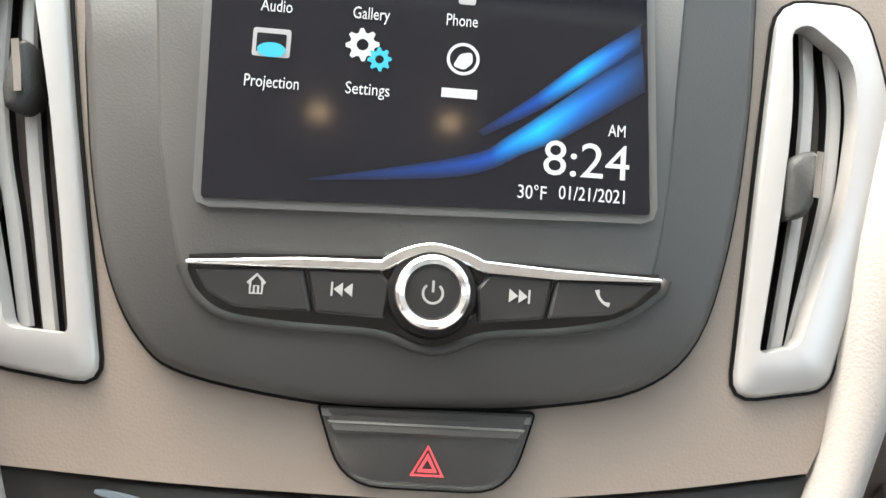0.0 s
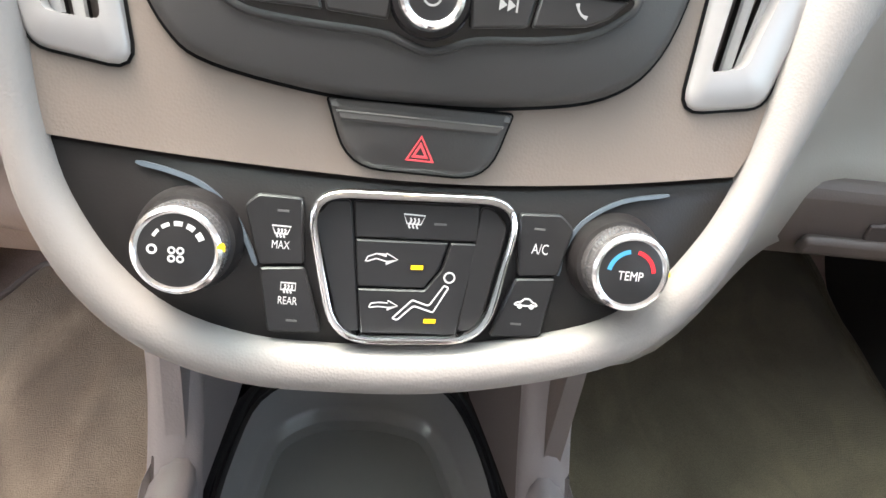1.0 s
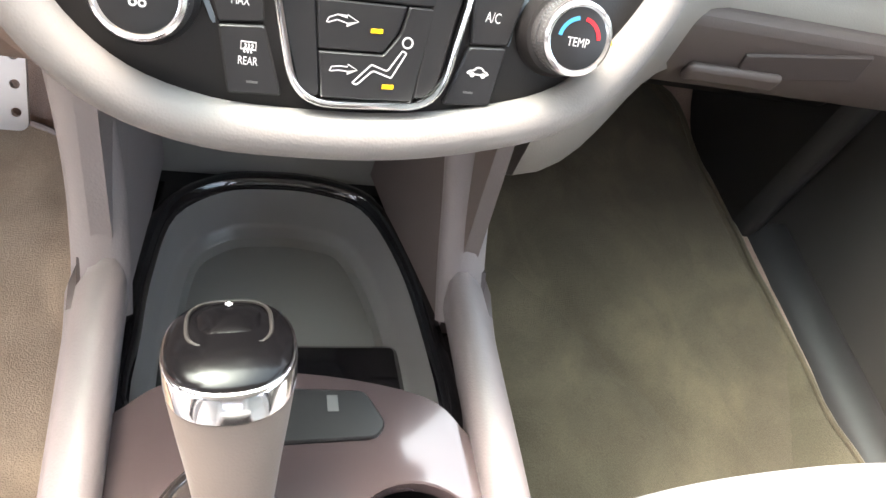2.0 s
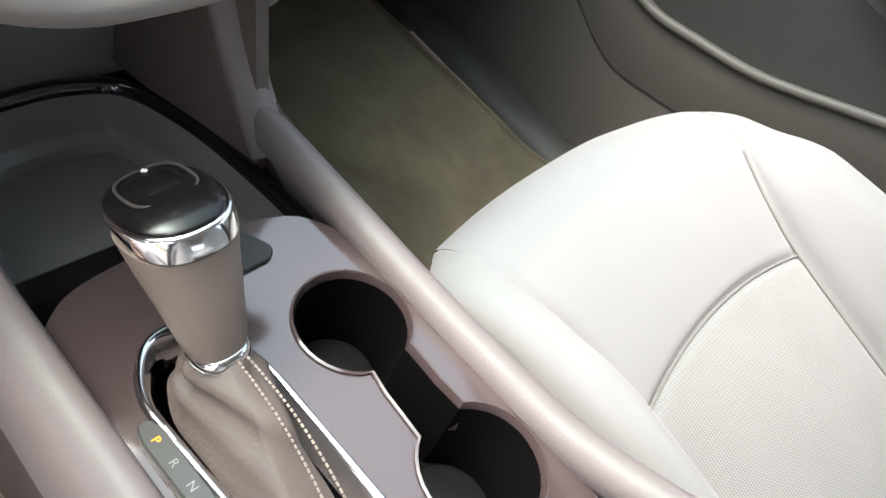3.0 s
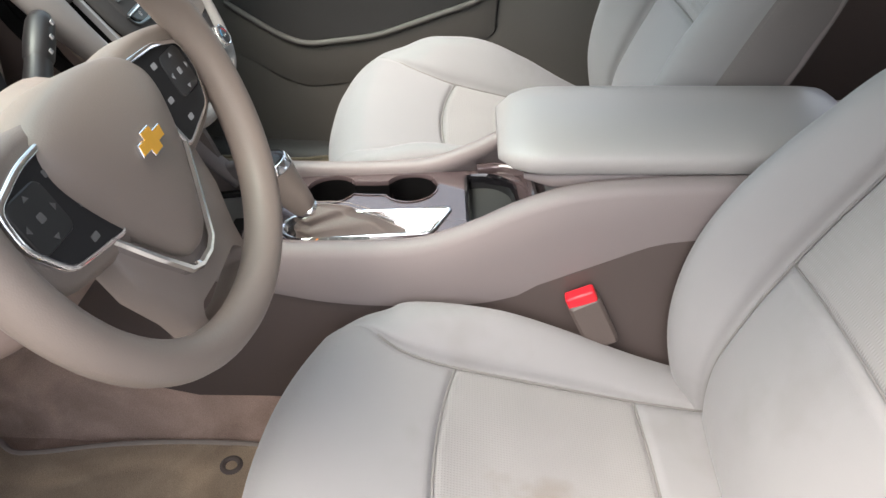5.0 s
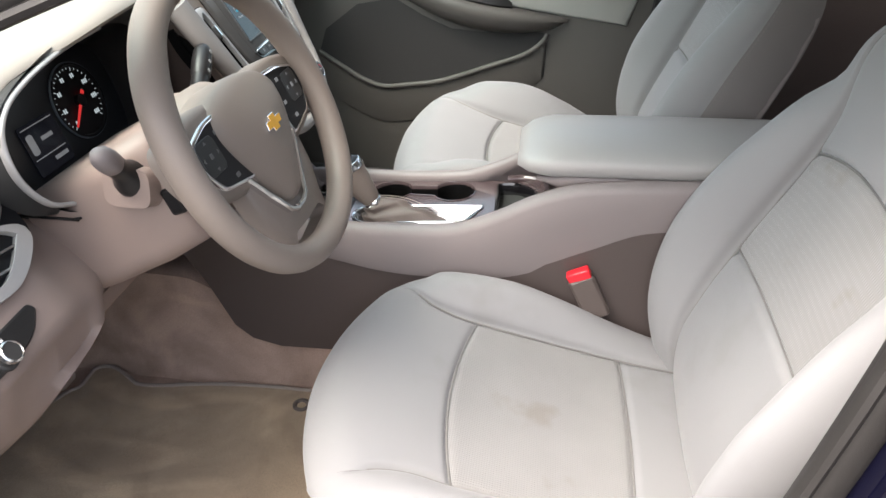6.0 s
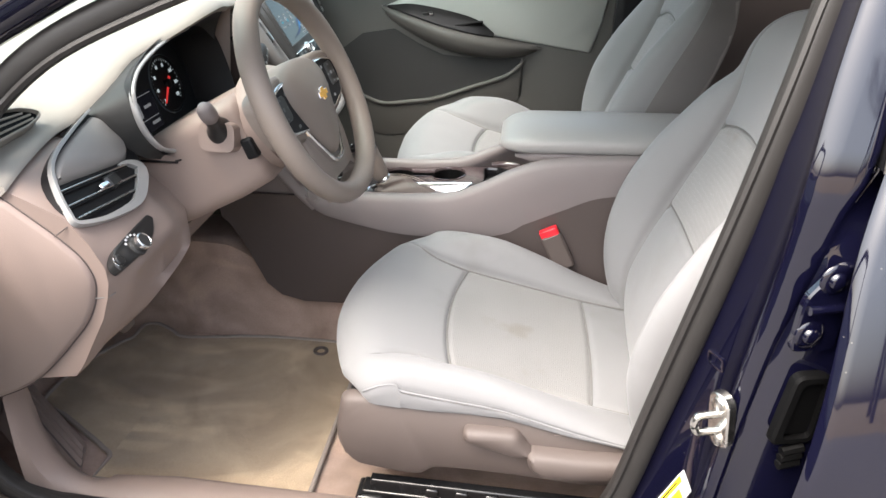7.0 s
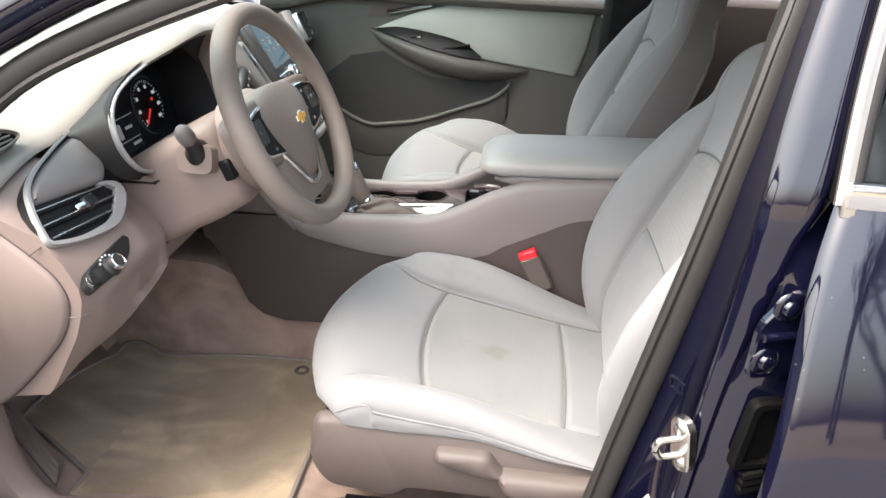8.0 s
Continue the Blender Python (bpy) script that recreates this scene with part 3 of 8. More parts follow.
# painted body: outer sill, pillars, roof
body = thing("car_body", (0, 0, 0.25), "dark navy blue painted car body shell, glossy", "car body", kind="structure")
rings = [[(x, y, z) for x, z in ((-0.70, 0.24), (-0.70, 0.335), (-0.745, 0.345), (-0.79, 0.325), (-0.80, 0.24))] for y in (-1.4, -0.5, 0.2, 0.62, 1.0)]
part("outer_sill", loft(rings), M_NAVY, body, bevel=0.01)
rings = []
B_LINE = [(0.28, -0.28), (0.42, -0.318), (0.52, -0.348), (0.66, -0.375), (0.88, -0.415), (1.05, -0.442), (1.18, -0.462), (1.36, -0.50)]
# the crease that starts the outer face, and the outer face's rear edge
CREASE = [(0.28, -0.400), (0.65, -0.416), (0.76, -0.420), (0.85, -0.425), (0.93, -0.430), (1.03, -0.433), (1.13, -0.434), (1.23, -0.440), (1.36, -0.450)]
CORNER = [(0.28, -0.412), (0.65, -0.429), (0.76, -0.436), (0.85, -0.445), (0.94, -0.462), (1.00, -0.472), (1.03, -0.481), (1.07, -0.485), (1.13, -0.484), (1.23, -0.479), (1.36, -0.476)]
for k in range(37):
    z = mix(0.28, 1.36, k / 36)
    y0, ya, yc = spline(B_LINE, z)[0], spline(CREASE, z)[0], spline(CORNER, z)[0]
    tx = 0.26 * max(0, z - 1.03)
    ya, yc = ya - 0.38 * tx, yc - 0.42 * tx
    up = smooth((z - 0.96) / 0.08)
    sec = [(-0.665, y0 + 0.01), (-0.700, y0 - 0.002), (-0.735, mix(y0, ya, 0.45) - 0.010), (-0.765, mix(y0, ya, 0.8) - 0.010), (-0.784, ya), (-0.790, ya - 0.004), (-0.7915, mix(ya, yc, 0.45)), (-0.7935, mix(ya, yc, 0.8)), (-0.794, yc), (-0.790, yc - 0.005),
           (mix(-0.796, -0.765, up), yc - 0.012), (mix(-0.800, -0.745, up), yc - 0.045), (mix(-0.812, -0.745, up), yc - 0.10), (mix(-0.80, -0.74, up), yc - 0.20), (-0.70, yc - 0.20), (-0.665, yc - 0.08)]
    rings.append([(x + tx, y, z) for x, y in sec])
part("b_pillar", loft(rings), M_NAVY, body, "dark navy painted door pillar", angle=60)
# roof and windscreen frame, both sides
roof_rows = [(-1.5, 1.33), (-1.0, 1.43), (-0.4, 1.455), (-0.1, 1.44), (0.12, 1.40)]
rings = []
for k in range(17):
    y = mix(-1.5, 0.12, k / 16)
    z = spline(roof_rows, y)[0]
    rings.append([(x, y, z - 0.10 * (abs(x) / 0.6) ** 3) for x in np.linspace(-0.60, 0.60, 15)] + [(x, y, z - 0.10 * (abs(x) / 0.6) ** 3 - 0.035) for x in np.linspace(0.60, -0.60, 15)])
part("roof", loft(rings), M_NAVY, body)
rings = []
for k in range(17):
    y = mix(-1.45, 0.10, k / 16)
    z = spline(roof_rows, y)[0] - 0.045
    rings.append([(x, y, z - 0.10 * (abs(x) / 0.6) ** 3) for x in np.linspace(-0.58, 0.58, 15)] + [(x, y, z - 0.10 * (abs(x) / 0.6) ** 3 - 0.012) for x in np.linspace(0.58, -0.58, 15)])
tagged(part("ceiling", loft(rings), M_HEADLINER), "light grey woven headliner", "ceiling", kind="structure")
for s in (-1, 1):
    line = catmull([(s * 0.575, 0.06, 1.355), (s * 0.61, 0.26, 1.255), (s * 0.66, 0.50, 1.13), (s * 0.71, 0.80, 0.99), (s * 0.74, 1.00, 0.88)], 6)
    part("a_pillar", sweep(line, 0.045, 0.032, n=14), M_NAVY, body, "dark navy painted windscreen pillar")
    part("pillar_trim", sweep([Vector(p) + Vector((-s * 0.035, -0.01, -0.02)) for p in line[:-3]], 0.04, 0.02, n=14), M_SHALE, body, "beige plastic pillar trim")
    rail = catmull([(s * 0.60, -1.3, 1.32), (s * 0.60, -0.4, 1.355), (s * 0.585, -0.1, 1.355), (s * 0.575, 0.06, 1.345)], 6)
    fl = catmull([(s * 0.725, 0.52, 1.075), (s * 0.70, 0.44, 1.125), (s * 0.672, 0.31, 1.195), (s * 0.632, 0.11, 1.275), (s * 0.608, -0.10, 1.33), (s * 0.605, -0.32, 1.345)], 6)
    part("frame_flange", sweep(fl, 0.034, 0.030, n=12, up=(s, 0, 0.001)), M_NAVY, body, "dark painted door frame flange")
    part("roof_rail", sweep(rail, 0.04, 0.035, n=12), M_NAVY, body)
# right-hand pillar, rear wall and lower body sides close the cabin
# pillar coloured black for the dark gap between passenger seat and door
part("b_pillar", block((0.735, -0.47, 0.85), (0.07, 0.14, 1.05), (0, -6, 0)), M_BLACK, body, bevel=0.02)
part("rear_quarter", block((0.83, -1.05, 0.66), (0.08, 1.15, 0.80)), M_DARKBROWN, body, bevel=0.02)
part("rear_bulkhead", block((0, -1.50, 0.62), (1.60, 0.08, 0.76)), M_DARKBROWN, body, bevel=0.02)
part("firewall", block((0, 1.22, 0.62), (1.60, 0.06, 0.80)), M_DARKBROWN, body, bevel=0.02)
part("front_wing", block((-0.80, 1.02, 0.62), (0.10, 0.72, 0.72)), M_NAVY, body, bevel=0.03)
part("front_wing", block((0.80, 1.02, 0.62), (0.10, 0.72, 0.72)), M_NAVY, body, bevel=0.03)
part("kick_panel", block((-0.672, 0.93, 0.52), (0.05, 0.50, 0.50)), M_SHALE, body, bevel=0.02)
# right panel: dark colour holds the footwell's shade
part("kick_panel", block((0.71, 0.84, 0.52), (0.05, 0.50, 0.50)), M_FOOTWELLSHADE, body, bevel=0.02)
part("bonnet", block((0, 1.75, 0.93), (1.5, 1.1, 0.04), (-6, 0, 0)), M_NAVY, body, bevel=0.015)

# overhead console with two small map lamps
over = thing("overhead_console", (-0.04, -0.05, 1.36), "pale overhead console with two lit map lamps", "map lamp")
part("housing", block((-0.04, -0.05, 1.368), (0.22, 0.13, 0.02), (3, 0, 0)), M_HEADLINER, over, bevel=0.008)
for lx in (-0.105, 0.026):
    part("lens", block((lx, -0.045, 1.3565), (0.014, 0.012, 0.004), (3, 0, 0)), M_LAMP, over, "small warm lit lens", bevel=0.001)

# windscreen
fr = Plane((0, 0.11, 1.39), (1, 0, 0), (0, 0.90, -0.40))
bm = slab(fr, [(-0.56, 0), (0.56, 0), (0.70, 1.05), (-0.70, 1.05)], 0, 0.004)
ws = tagged(part("windscreen", bm, M_GLASS, flat=True), "clear raked windscreen glass", "windscreen", kind="structure")
ws.visible_shadow = False

# rubber weatherstrip round the door opening
loop = [(-0.69, 0.43, 1.06), (-0.66, 0.30, 1.135), (-0.62, 0.10, 1.215), (-0.60, -0.12, 1.285), (-0.60, -0.32, 1.318), (-0.612, -0.435, 1.31), (-0.637, -0.470, 1.25), (-0.660, -0.456, 1.16), (-0.680, -0.434, 1.04), (-0.693, -0.405, 0.88),
        (-0.700, -0.362, 0.65), (-0.700, -0.333, 0.50), (-0.695, -0.29, 0.415), (-0.69, -0.20, 0.372), (-0.695, 0.10, 0.357), (-0.70, 0.42, 0.348), (-0.705, 0.57, 0.365), (-0.71, 0.635, 0.44), (-0.715, 0.655, 0.60), (-0.71, 0.63, 0.76), (-0.70, 0.55, 0.93)]
seal = part("door_seal", sweep(catmull(loop, 6, True), 0.017, 0.016, n=14, closed=True, up=(1, 0, 0.001), power=2.6), M_RUBBER)
part("seal_lip", sweep([Vector(p) + Vector((-0.010, 0, 0)) + (Vector((-0.66, 0.05, 0.82)) - Vector(p)).normalized() * 0.017 for p in catmull(loop, 6, True)], 0.006, 0.009, n=8, closed=True, up=(1, 0, 0.001)), M_RUBBER, seal, "thin flexible sealing lip")
tagged(seal, "black rubber weatherstrip round the open door frame", "door seal")

# ---- centre stack, on a plane leaning back 31 degrees ----
ST = Plane((0, 0.24, 0.839), (1, 0, 0), (0, 0.514, 0.857))
mm = 0.001


def scaled(pts):
    return [(u * mm, v * mm) for u, v in pts]


def mirrored(half):
    """An outline from its right half, listed from the bottom middle up to the top middle."""
    return half + [(-u, v) for u, v in reversed(half) if abs(u) > 1e-6]


stack = thing("centre_stack", (0, 0.30, 0.80), "beige and charcoal dashboard centre stack with radio and climate controls", "dashboard panel")
bezel_out = scaled([(95, 238)] + catmull([(94.8, 219), (93.9, 183), (89.5, 143), (80.5, 111), (63, 95), (32, 88), (0, 85.5), (-33, 85.4), (-71.5, 91.3), (-86, 100.3), (-96.8, 119.4), (-104.5, 149), (-109.8, 183)], 5) + [(-116, 238)])
# beige surround with openings for the two upright vents
right_vent = rounded([(93.5, 94), (122, 99), (139, 160), (140.5, 192), (131, 220), (104, 220), (100, 176)], [7, 5, 16, 14, 8, 9, 20], 4)
left_vent = rounded([(-97.5, 87), (-128, 91), (-150, 152), (-154, 186), (-146, 216), (-121, 216), (-114, 172)], [7, 5, 16, 14, 8, 9, 20], 4)[::-1]
vents = [scaled(right_vent), scaled(left_vent)]
sur = scaled([(-163, 235), (-157, 160), (-145, 95), (-133, 62)] + catmull([(-126, 61.5), (-79, 59), (-35, 58), (0, 58), (34, 60), (76, 65), (118, 72)], 4) + [(129, 95), (146, 160), (150, 235)])
part("surround", slab(ST, sur, -0.022, 0.0, holes=[inset(v, 0.002) for v in vents]), M_FASCIA, stack, "grained beige plastic surround", angle=30)
# radio bezel, in a dark shadow gap
part("bezel_gap", slab(ST, inset(bezel_out, -0.0013), -0.002, 0.0010), M_MATTEBLACK, stack)
bez = part("radio_bezel", slab(ST, bezel_out, -0.004, 0.007, edge=0.004), M_BEZEL, stack, "charcoal grained bezel", angle=50)
part("screen_frame", slab(ST, scaled([(71.5, 238), (-95, 238), (-90, 200)] + catmull([(-85.3, 158), (-77.5, 127), (-72.4, 116.5), (-63, 110.3), (-41, 107.7), (-17, 106.5), (-8, 104), (-0.8, 102.8), (7, 104.5), (15, 109), (38, 112.8), (51, 118.2), (62.5, 125.5), (66.5, 138), (69, 162)], 4)), 0.006, 0.0085, edge=0.002), M_BEZEL, bez, angle=50)
edge = scaled([(-73.6, 236), (-70.3, 142.4), (61.2, 147), (55.8, 236)])
part("screen_edge", slab(ST, inset(rounded(edge, 0.002, 2), -0.0026), 0.0085, 0.0100), M_SCREENEDGE, bez, "thin grey screen edging")
scr = part("touch_screen", slab(ST, rounded(edge, 0.001, 2), 0.0095, 0.0106), M_SCREEN, bez, "lit touch screen with a blue sweep")
# the screen's picture
def sweep_band(top, bottom):
    bm = bmesh.new()
    uv = bm.loops.layers.uv.new("uv")
    n = len(top) - 1
    rows = [[bm.verts.new(ST(mix(b[0], a[0], k / 6) * mm, mix(b[1], a[1], k / 6) * mm, 0.0108)) for k in range(7)] for a, b in zip(top, bottom)]
    for i in range(n):
        for k in range(6):
            f = bm.faces.new((rows[i][k], rows[i + 1][k], rows[i + 1][k + 1], rows[i][k + 1]))
            for lp, (p, q) in zip(f.loops, ((i / n, k / 6), ((i + 1) / n, k / 6), ((i + 1) / n, (k + 1) / 6), (i / n, (k + 1) / 6))):
                lp[uv].uv = (p, q)
    return bm


part("screen_sweep", sweep_band(catmull([(-40, 150), (5, 160.5), (17.5, 167.5), (36, 182), (56.4, 199)], 5), catmull([(-40, 149.4), (4, 154), (23, 162.5), (35, 168.5), (58, 184)], 5)), M_SWOOSH, scr, flat=True)
part("screen_sweep", sweep_band(catmull([(8, 168), (24, 180), (40, 193.5), (55.8, 205)], 5), catmull([(10, 166.5), (26, 175.5), (41, 186), (56, 196)], 5)), M_SWOOSH, scr, flat=True)
for word, u, v, wd in (("Audio", -53.3, 200.2, 9.2), ("Gallery", -25.6, 200.4, 10.8), ("Phone", 1.4, 200.8, 9.3), ("Projection", -53.0, 177.4, 15.8), ("Settings", -25.0, 177.6, 12.9)):
    lettering("screen_word", word, ST, u * mm, v * mm, 0.0052, 0.0111, M_SCREENTXT, scr, wd * mm)
part("screen_bar", slab(ST, scaled([(-3.3, 177.4), (7.3, 177.4), (7.3, 180.2), (-3.3, 180.2)]), 0.0108, 0.0111), M_SCREENTXT, scr)
lettering("clock", "8:24", ST, 0.0412, 0.1612, 0.0150, 0.0111, M_SCREENTXT, scr, 0.0258)
lettering("screen_word", "AM", ST, 0.0500, 0.1712, 0.0052, 0.0111, M_SCREENTXT, scr, 0.0052)
lettering("screen_word", "30°F", ST, 0.0254, 0.1508, 0.0058, 0.0111, M_SCREENTXT, scr, 0.0085)
lettering("screen_word", "01/21/2021", ST, 0.0437, 0.1514, 0.0058, 0.0111, M_SCREENTXT, scr, 0.0198)
# icons: a screen, two cogs, a ring, a phone
SI = Plane(ST(0, -0.0035, 0), ST.u, ST.v)
part("icon", slab(SI, rounded(scaled([(-59.5, 188.5), (-48.5, 188.5), (-48.5, 197), (-59.5, 197)]), 0.0008, 2), 0.0108, 0.0111), M_SCREENGREY, scr)
part("icon", slab(SI, rounded(scaled([(-58.3, 189.8), (-49.7, 189.8), (-49.7, 195.4), (-58.3, 195.4)]), 0.0005, 2), 0.0111, 0.0113), M_SCREEN, scr)
part("icon", slab(SI, circle(-0.0538, 0.1905, 0.0042, 20, 0.0022), 0.0113, 0.0115), M_SCREENCYAN, scr)


def cog(cu, cv, r, teeth):
    out = []
    for k in range(teeth * 4):
        rr = r if k % 4 < 2 else r * 0.74
        a = 2 * math.pi * k / (teeth * 4)
        out.append((cu + rr * math.cos(a), cv + rr * math.sin(a)))
    return out


part("icon", slab(SI, cog(-0.0275, 0.1945, 0.0050, 8), 0.0108, 0.0112, holes=[circle(-0.0275, 0.1945, 0.0018, 12)]), M_SCREENTXT, scr)
part("icon", slab(SI, cog(-0.0222, 0.1905, 0.0036, 8), 0.0108, 0.0113, holes=[circle(-0.0222, 0.1905, 0.0013, 12)]), M_SCREENCYAN, scr)
part("icon", slab(SI, circle(0.0025, 0.1928, 0.0049, 28), 0.0108, 0.0111, holes=[circle(0.0025, 0.1928, 0.0040, 28)]), M_SCREENTXT, scr)
part("icon", slab(SI, rounded(scaled([(-0.5, 190.5), (3, 189.5), (5.5, 192), (5, 195), (1.5, 194.3)]), 0.001, 3), 0.0108, 0.0111), M_SCREENTXT, scr)
part("icon", slab(SI, rounded(scaled([(0, 209.5), (5.2, 209.5), (5.2, 216), (0, 216)]), 0.0008, 2), 0.0108, 0.0111), M_SCREENGREY, scr)

# button row under the screen, its bright strip and the power knob
row = scaled([(-71.5, 124.5)] + [(-60, 125.5), (-15, 127.5)] + catmull([(-15, 127.5), (-9, 131), (-2, 132.6), (6, 131), (12, 128.5)], 4)[1:] + [(55, 127.5), (65, 128)] + catmull([(65, 126), (52, 116.5), (34, 112.8), (13.5, 110.5), (-1, 105.6), (-14, 109.2), (-38, 109.6), (-60, 111), (-71, 119.5)], 4))
part("button_well", slab(ST, inset(row, -0.0015), 0.0075, 0.0095), M_GLOSSBLACK, bez)

well = scaled(catmull([(-74.5, 123), (-69.5, 114.5), (-60, 108.9), (-40, 107.2), (-17, 106.6), (-1, 102.6), (14.5, 108), (36, 110.6), (53, 114.6), (65, 122.5), (68, 128)], 5))
part("well_lip", sweep([ST(u, v, 0.0088) for u, v in well], 0.0016, 0.0011, n=8, up=tuple(ST.n)), M_CHARCOAL, bez, angle=80)


def radio_button(name, pts, word=None):
    b = part(name, slab(ST, rounded(scaled(pts), 0.0012, 3), 0.009, 0.0118, edge=0.0008), M_BUTTON, bez)
    return b


homeb = radio_button("radio_button", [(-70, 121.8), (-39.5, 123.7), (-36.2, 111.6), (-58, 111.6), (-66, 115.5)])
prevb = radio_button("radio_button", [(-38.2, 123.7), (-17, 124.6), (-14.2, 121), (-15, 111), (-35, 111.6)])
nextb = radio_button("radio_button", [(11, 121.5), (14.5, 126), (33.0, 125.8), (31.0, 114.0), (12, 111.5)])
phoneb = radio_button("radio_button", [(34.2, 125.8), (63.8, 126.2), (58, 120), (51, 116.6), (32.2, 114.2)])
part("strip", ribbon(ST, scaled([(-72.5, 123.6)] + [(-40, 125.5), (-17, 126.2)] + catmull([(-17, 126.2), (-10, 130.2), (-2.3, 132.2), (6, 130.6), (12.5, 128.0)], 5)[1:] + [(34, 127.2), (65.5, 127.6)]), [0.0012] + [0.0032] * 2 + [0.0036] * 20 + [0.0032, 0.0012], 0.0085, 0.0125), M_BRIGHT, bez, "bright chrome strip", bevel=0.0008)
kn = part("power_knob", revolve(ST, -0.002, 0.1195, [(0.0108, 0.010), (0.0108, 0.0165), (0.0104, 0.0182), (0.0094, 0.0190), (0.0080, 0.0184), (0.0074, 0.0168)], 48), M_BRIGHT, bez, "chrome-ringed power knob")
part("knob_base", revolve(ST, -0.002, 0.1195, [(0.0136, 0.0075), (0.0136, 0.0108), (0.0126, 0.0124), (0.0108, 0.0126)], 48), M_GLOSSBLACK, bez)
part("knob_face", revolve(ST, -0.002, 0.1195, [(0.0076, 0.016), (0.0076, 0.0174), (0.0066, 0.0177)], 40), M_BUTTON, kn)
arc = [(-0.002 + 0.0028 * math.sin(a), 0.1192 + 0.0028 * math.cos(a)) for a in np.linspace(0.7, 2 * math.pi - 0.7, 16)]
part("power_mark", ribbon(ST, arc, 0.0007, 0.0177, 0.0179, ribbon(ST, [(-0.002, 0.1195), (-0.002, 0.1228)], 0.0007, 0.0177, 0.0179)), M_PRINT, kn)


def marks(parent, w, *shapes):
    bm = bmesh.new()
    for s in shapes:
        slab(ST, scaled(s), w, w + 0.00025, bm=bm)
    return part("print", bm, M_PRINT, parent)


bm = ribbon(ST, scaled([(-54.6, 118.6), (-52.1, 121.3), (-49.6, 118.8)]), 0.0008, 0.0118, 0.0120)
for line in ([(-53.8, 119.2), (-53.8, 115.8), (-50.4, 115.9), (-50.4, 119.3)], [(-52.7, 115.8), (-52.7, 118.0), (-51.5, 118.0), (-51.5, 115.9)]):
    ribbon(ST, scaled(line), 0.0006, 0.0118, 0.0120, bm)
part("print", bm, M_PRINT, homeb)
marks(prevb, 0.0118, [(-31, 116.6), (-30.4, 116.6), (-30.4, 120.6), (-31, 120.6)], [(-30.2, 118.6), (-27.6, 116.6), (-27.6, 120.6)], [(-27.4, 118.6), (-24.8, 116.6), (-24.8, 120.6)])
marks(nextb, 0.0118, [(26, 118.2), (26.6, 118.2), (26.6, 122.2), (26, 122.2)], [(25.8, 120.2), (23.2, 118.2), (23.2, 122.2)], [(23, 120.2), (20.4, 118.2), (20.4, 122.2)])
part("print", ribbon(ST, scaled(catmull([(46.2, 123.6), (46.8, 121.6), (48.2, 120.0), (50, 119.4)], 3)), [0.0014, 0.0012, 0.0008, 0.0007, 0.0007, 0.0007, 0.0008, 0.0009, 0.0012, 0.0014], 0.0118, 0.0120), M_PRINT, phoneb)


# upright air vents either side of the radio
def stack_vent(outline, opening, slats, tab_at, edge_line):
    vent = part("air_vent", slab(ST, inset(outline, -0.001), -0.004, 0.0030, holes=[opening], edge=0.0018), M_SILVER, stack, "silver-framed upright air vent", angle=50)
    part("vent_gap", slab(ST, inset(outline, -0.0021), -0.004, 0.0008, holes=[inset(outline, 0.002)]), M_MATTEBLACK, vent)
    part("vent_duct", slab(ST, inset(outline, 0.003), -0.06, -0.045), M_MATTEBLACK, vent)
    part("duct_wall", loft([[ST(u, v, -0.05) for u, v in inset(opening, -0.002)], [ST(u, v, -0.003) for u, v in inset(opening, -0.001)]], caps=False), M_MATTEBLACK, vent)
    for pts in slats:
        line = scaled(catmull(pts, 5))
        rings = []
        for u, v in line:
            rings.append([ST(u - 0.0009, v, -0.024), ST(u + 0.0009, v, -0.024), ST(u + 0.0016, v, -0.008), ST(u, v, -0.006), ST(u - 0.0016, v, -0.008)])
        part("vent_slat", loft(rings), M_BLACK, vent)
        part("slat_edge", sweep([ST(u, v, -0.006) for u, v in line], 0.0024, 0.0016, n=8, up=tuple(ST.n)), M_SILVER, vent, "pale satin slat edge")
    tab = part("vent_tab", slab(ST, rounded(scaled(tab_at), 0.0022, 4), -0.008, 0.005, edge=0.0018), M_CHARCOAL, vent, "small charcoal vent thumb tab", angle=50)
    part("tab_edge", ribbon(ST, scaled(edge_line), 0.0022, 0.002, 0.0062), M_CHROME, tab)


stack_vent(scaled(right_vent), scaled(rounded([(99.8, 107.5), (113, 110.8), (127, 159), (130, 187), (127.5, 203), (113, 213.5), (107.2, 211), (108.4, 185), (105, 148)], [3, 3, 10, 10, 5, 4, 3, 10, 10], 3)),
           ([(116.6, 214), (117.6, 194), (117.0, 175), (114.8, 149), (109.2, 108)], [(124.6, 210), (127.0, 189), (125.8, 164), (122.8, 146), (114.9, 110)]),
           [(106.8, 149.5), (112, 150.5), (115.5, 155), (117, 172.5), (111, 171.5), (107, 168)], [(115.8, 171.5), (115.2, 164), (114.8, 157)])
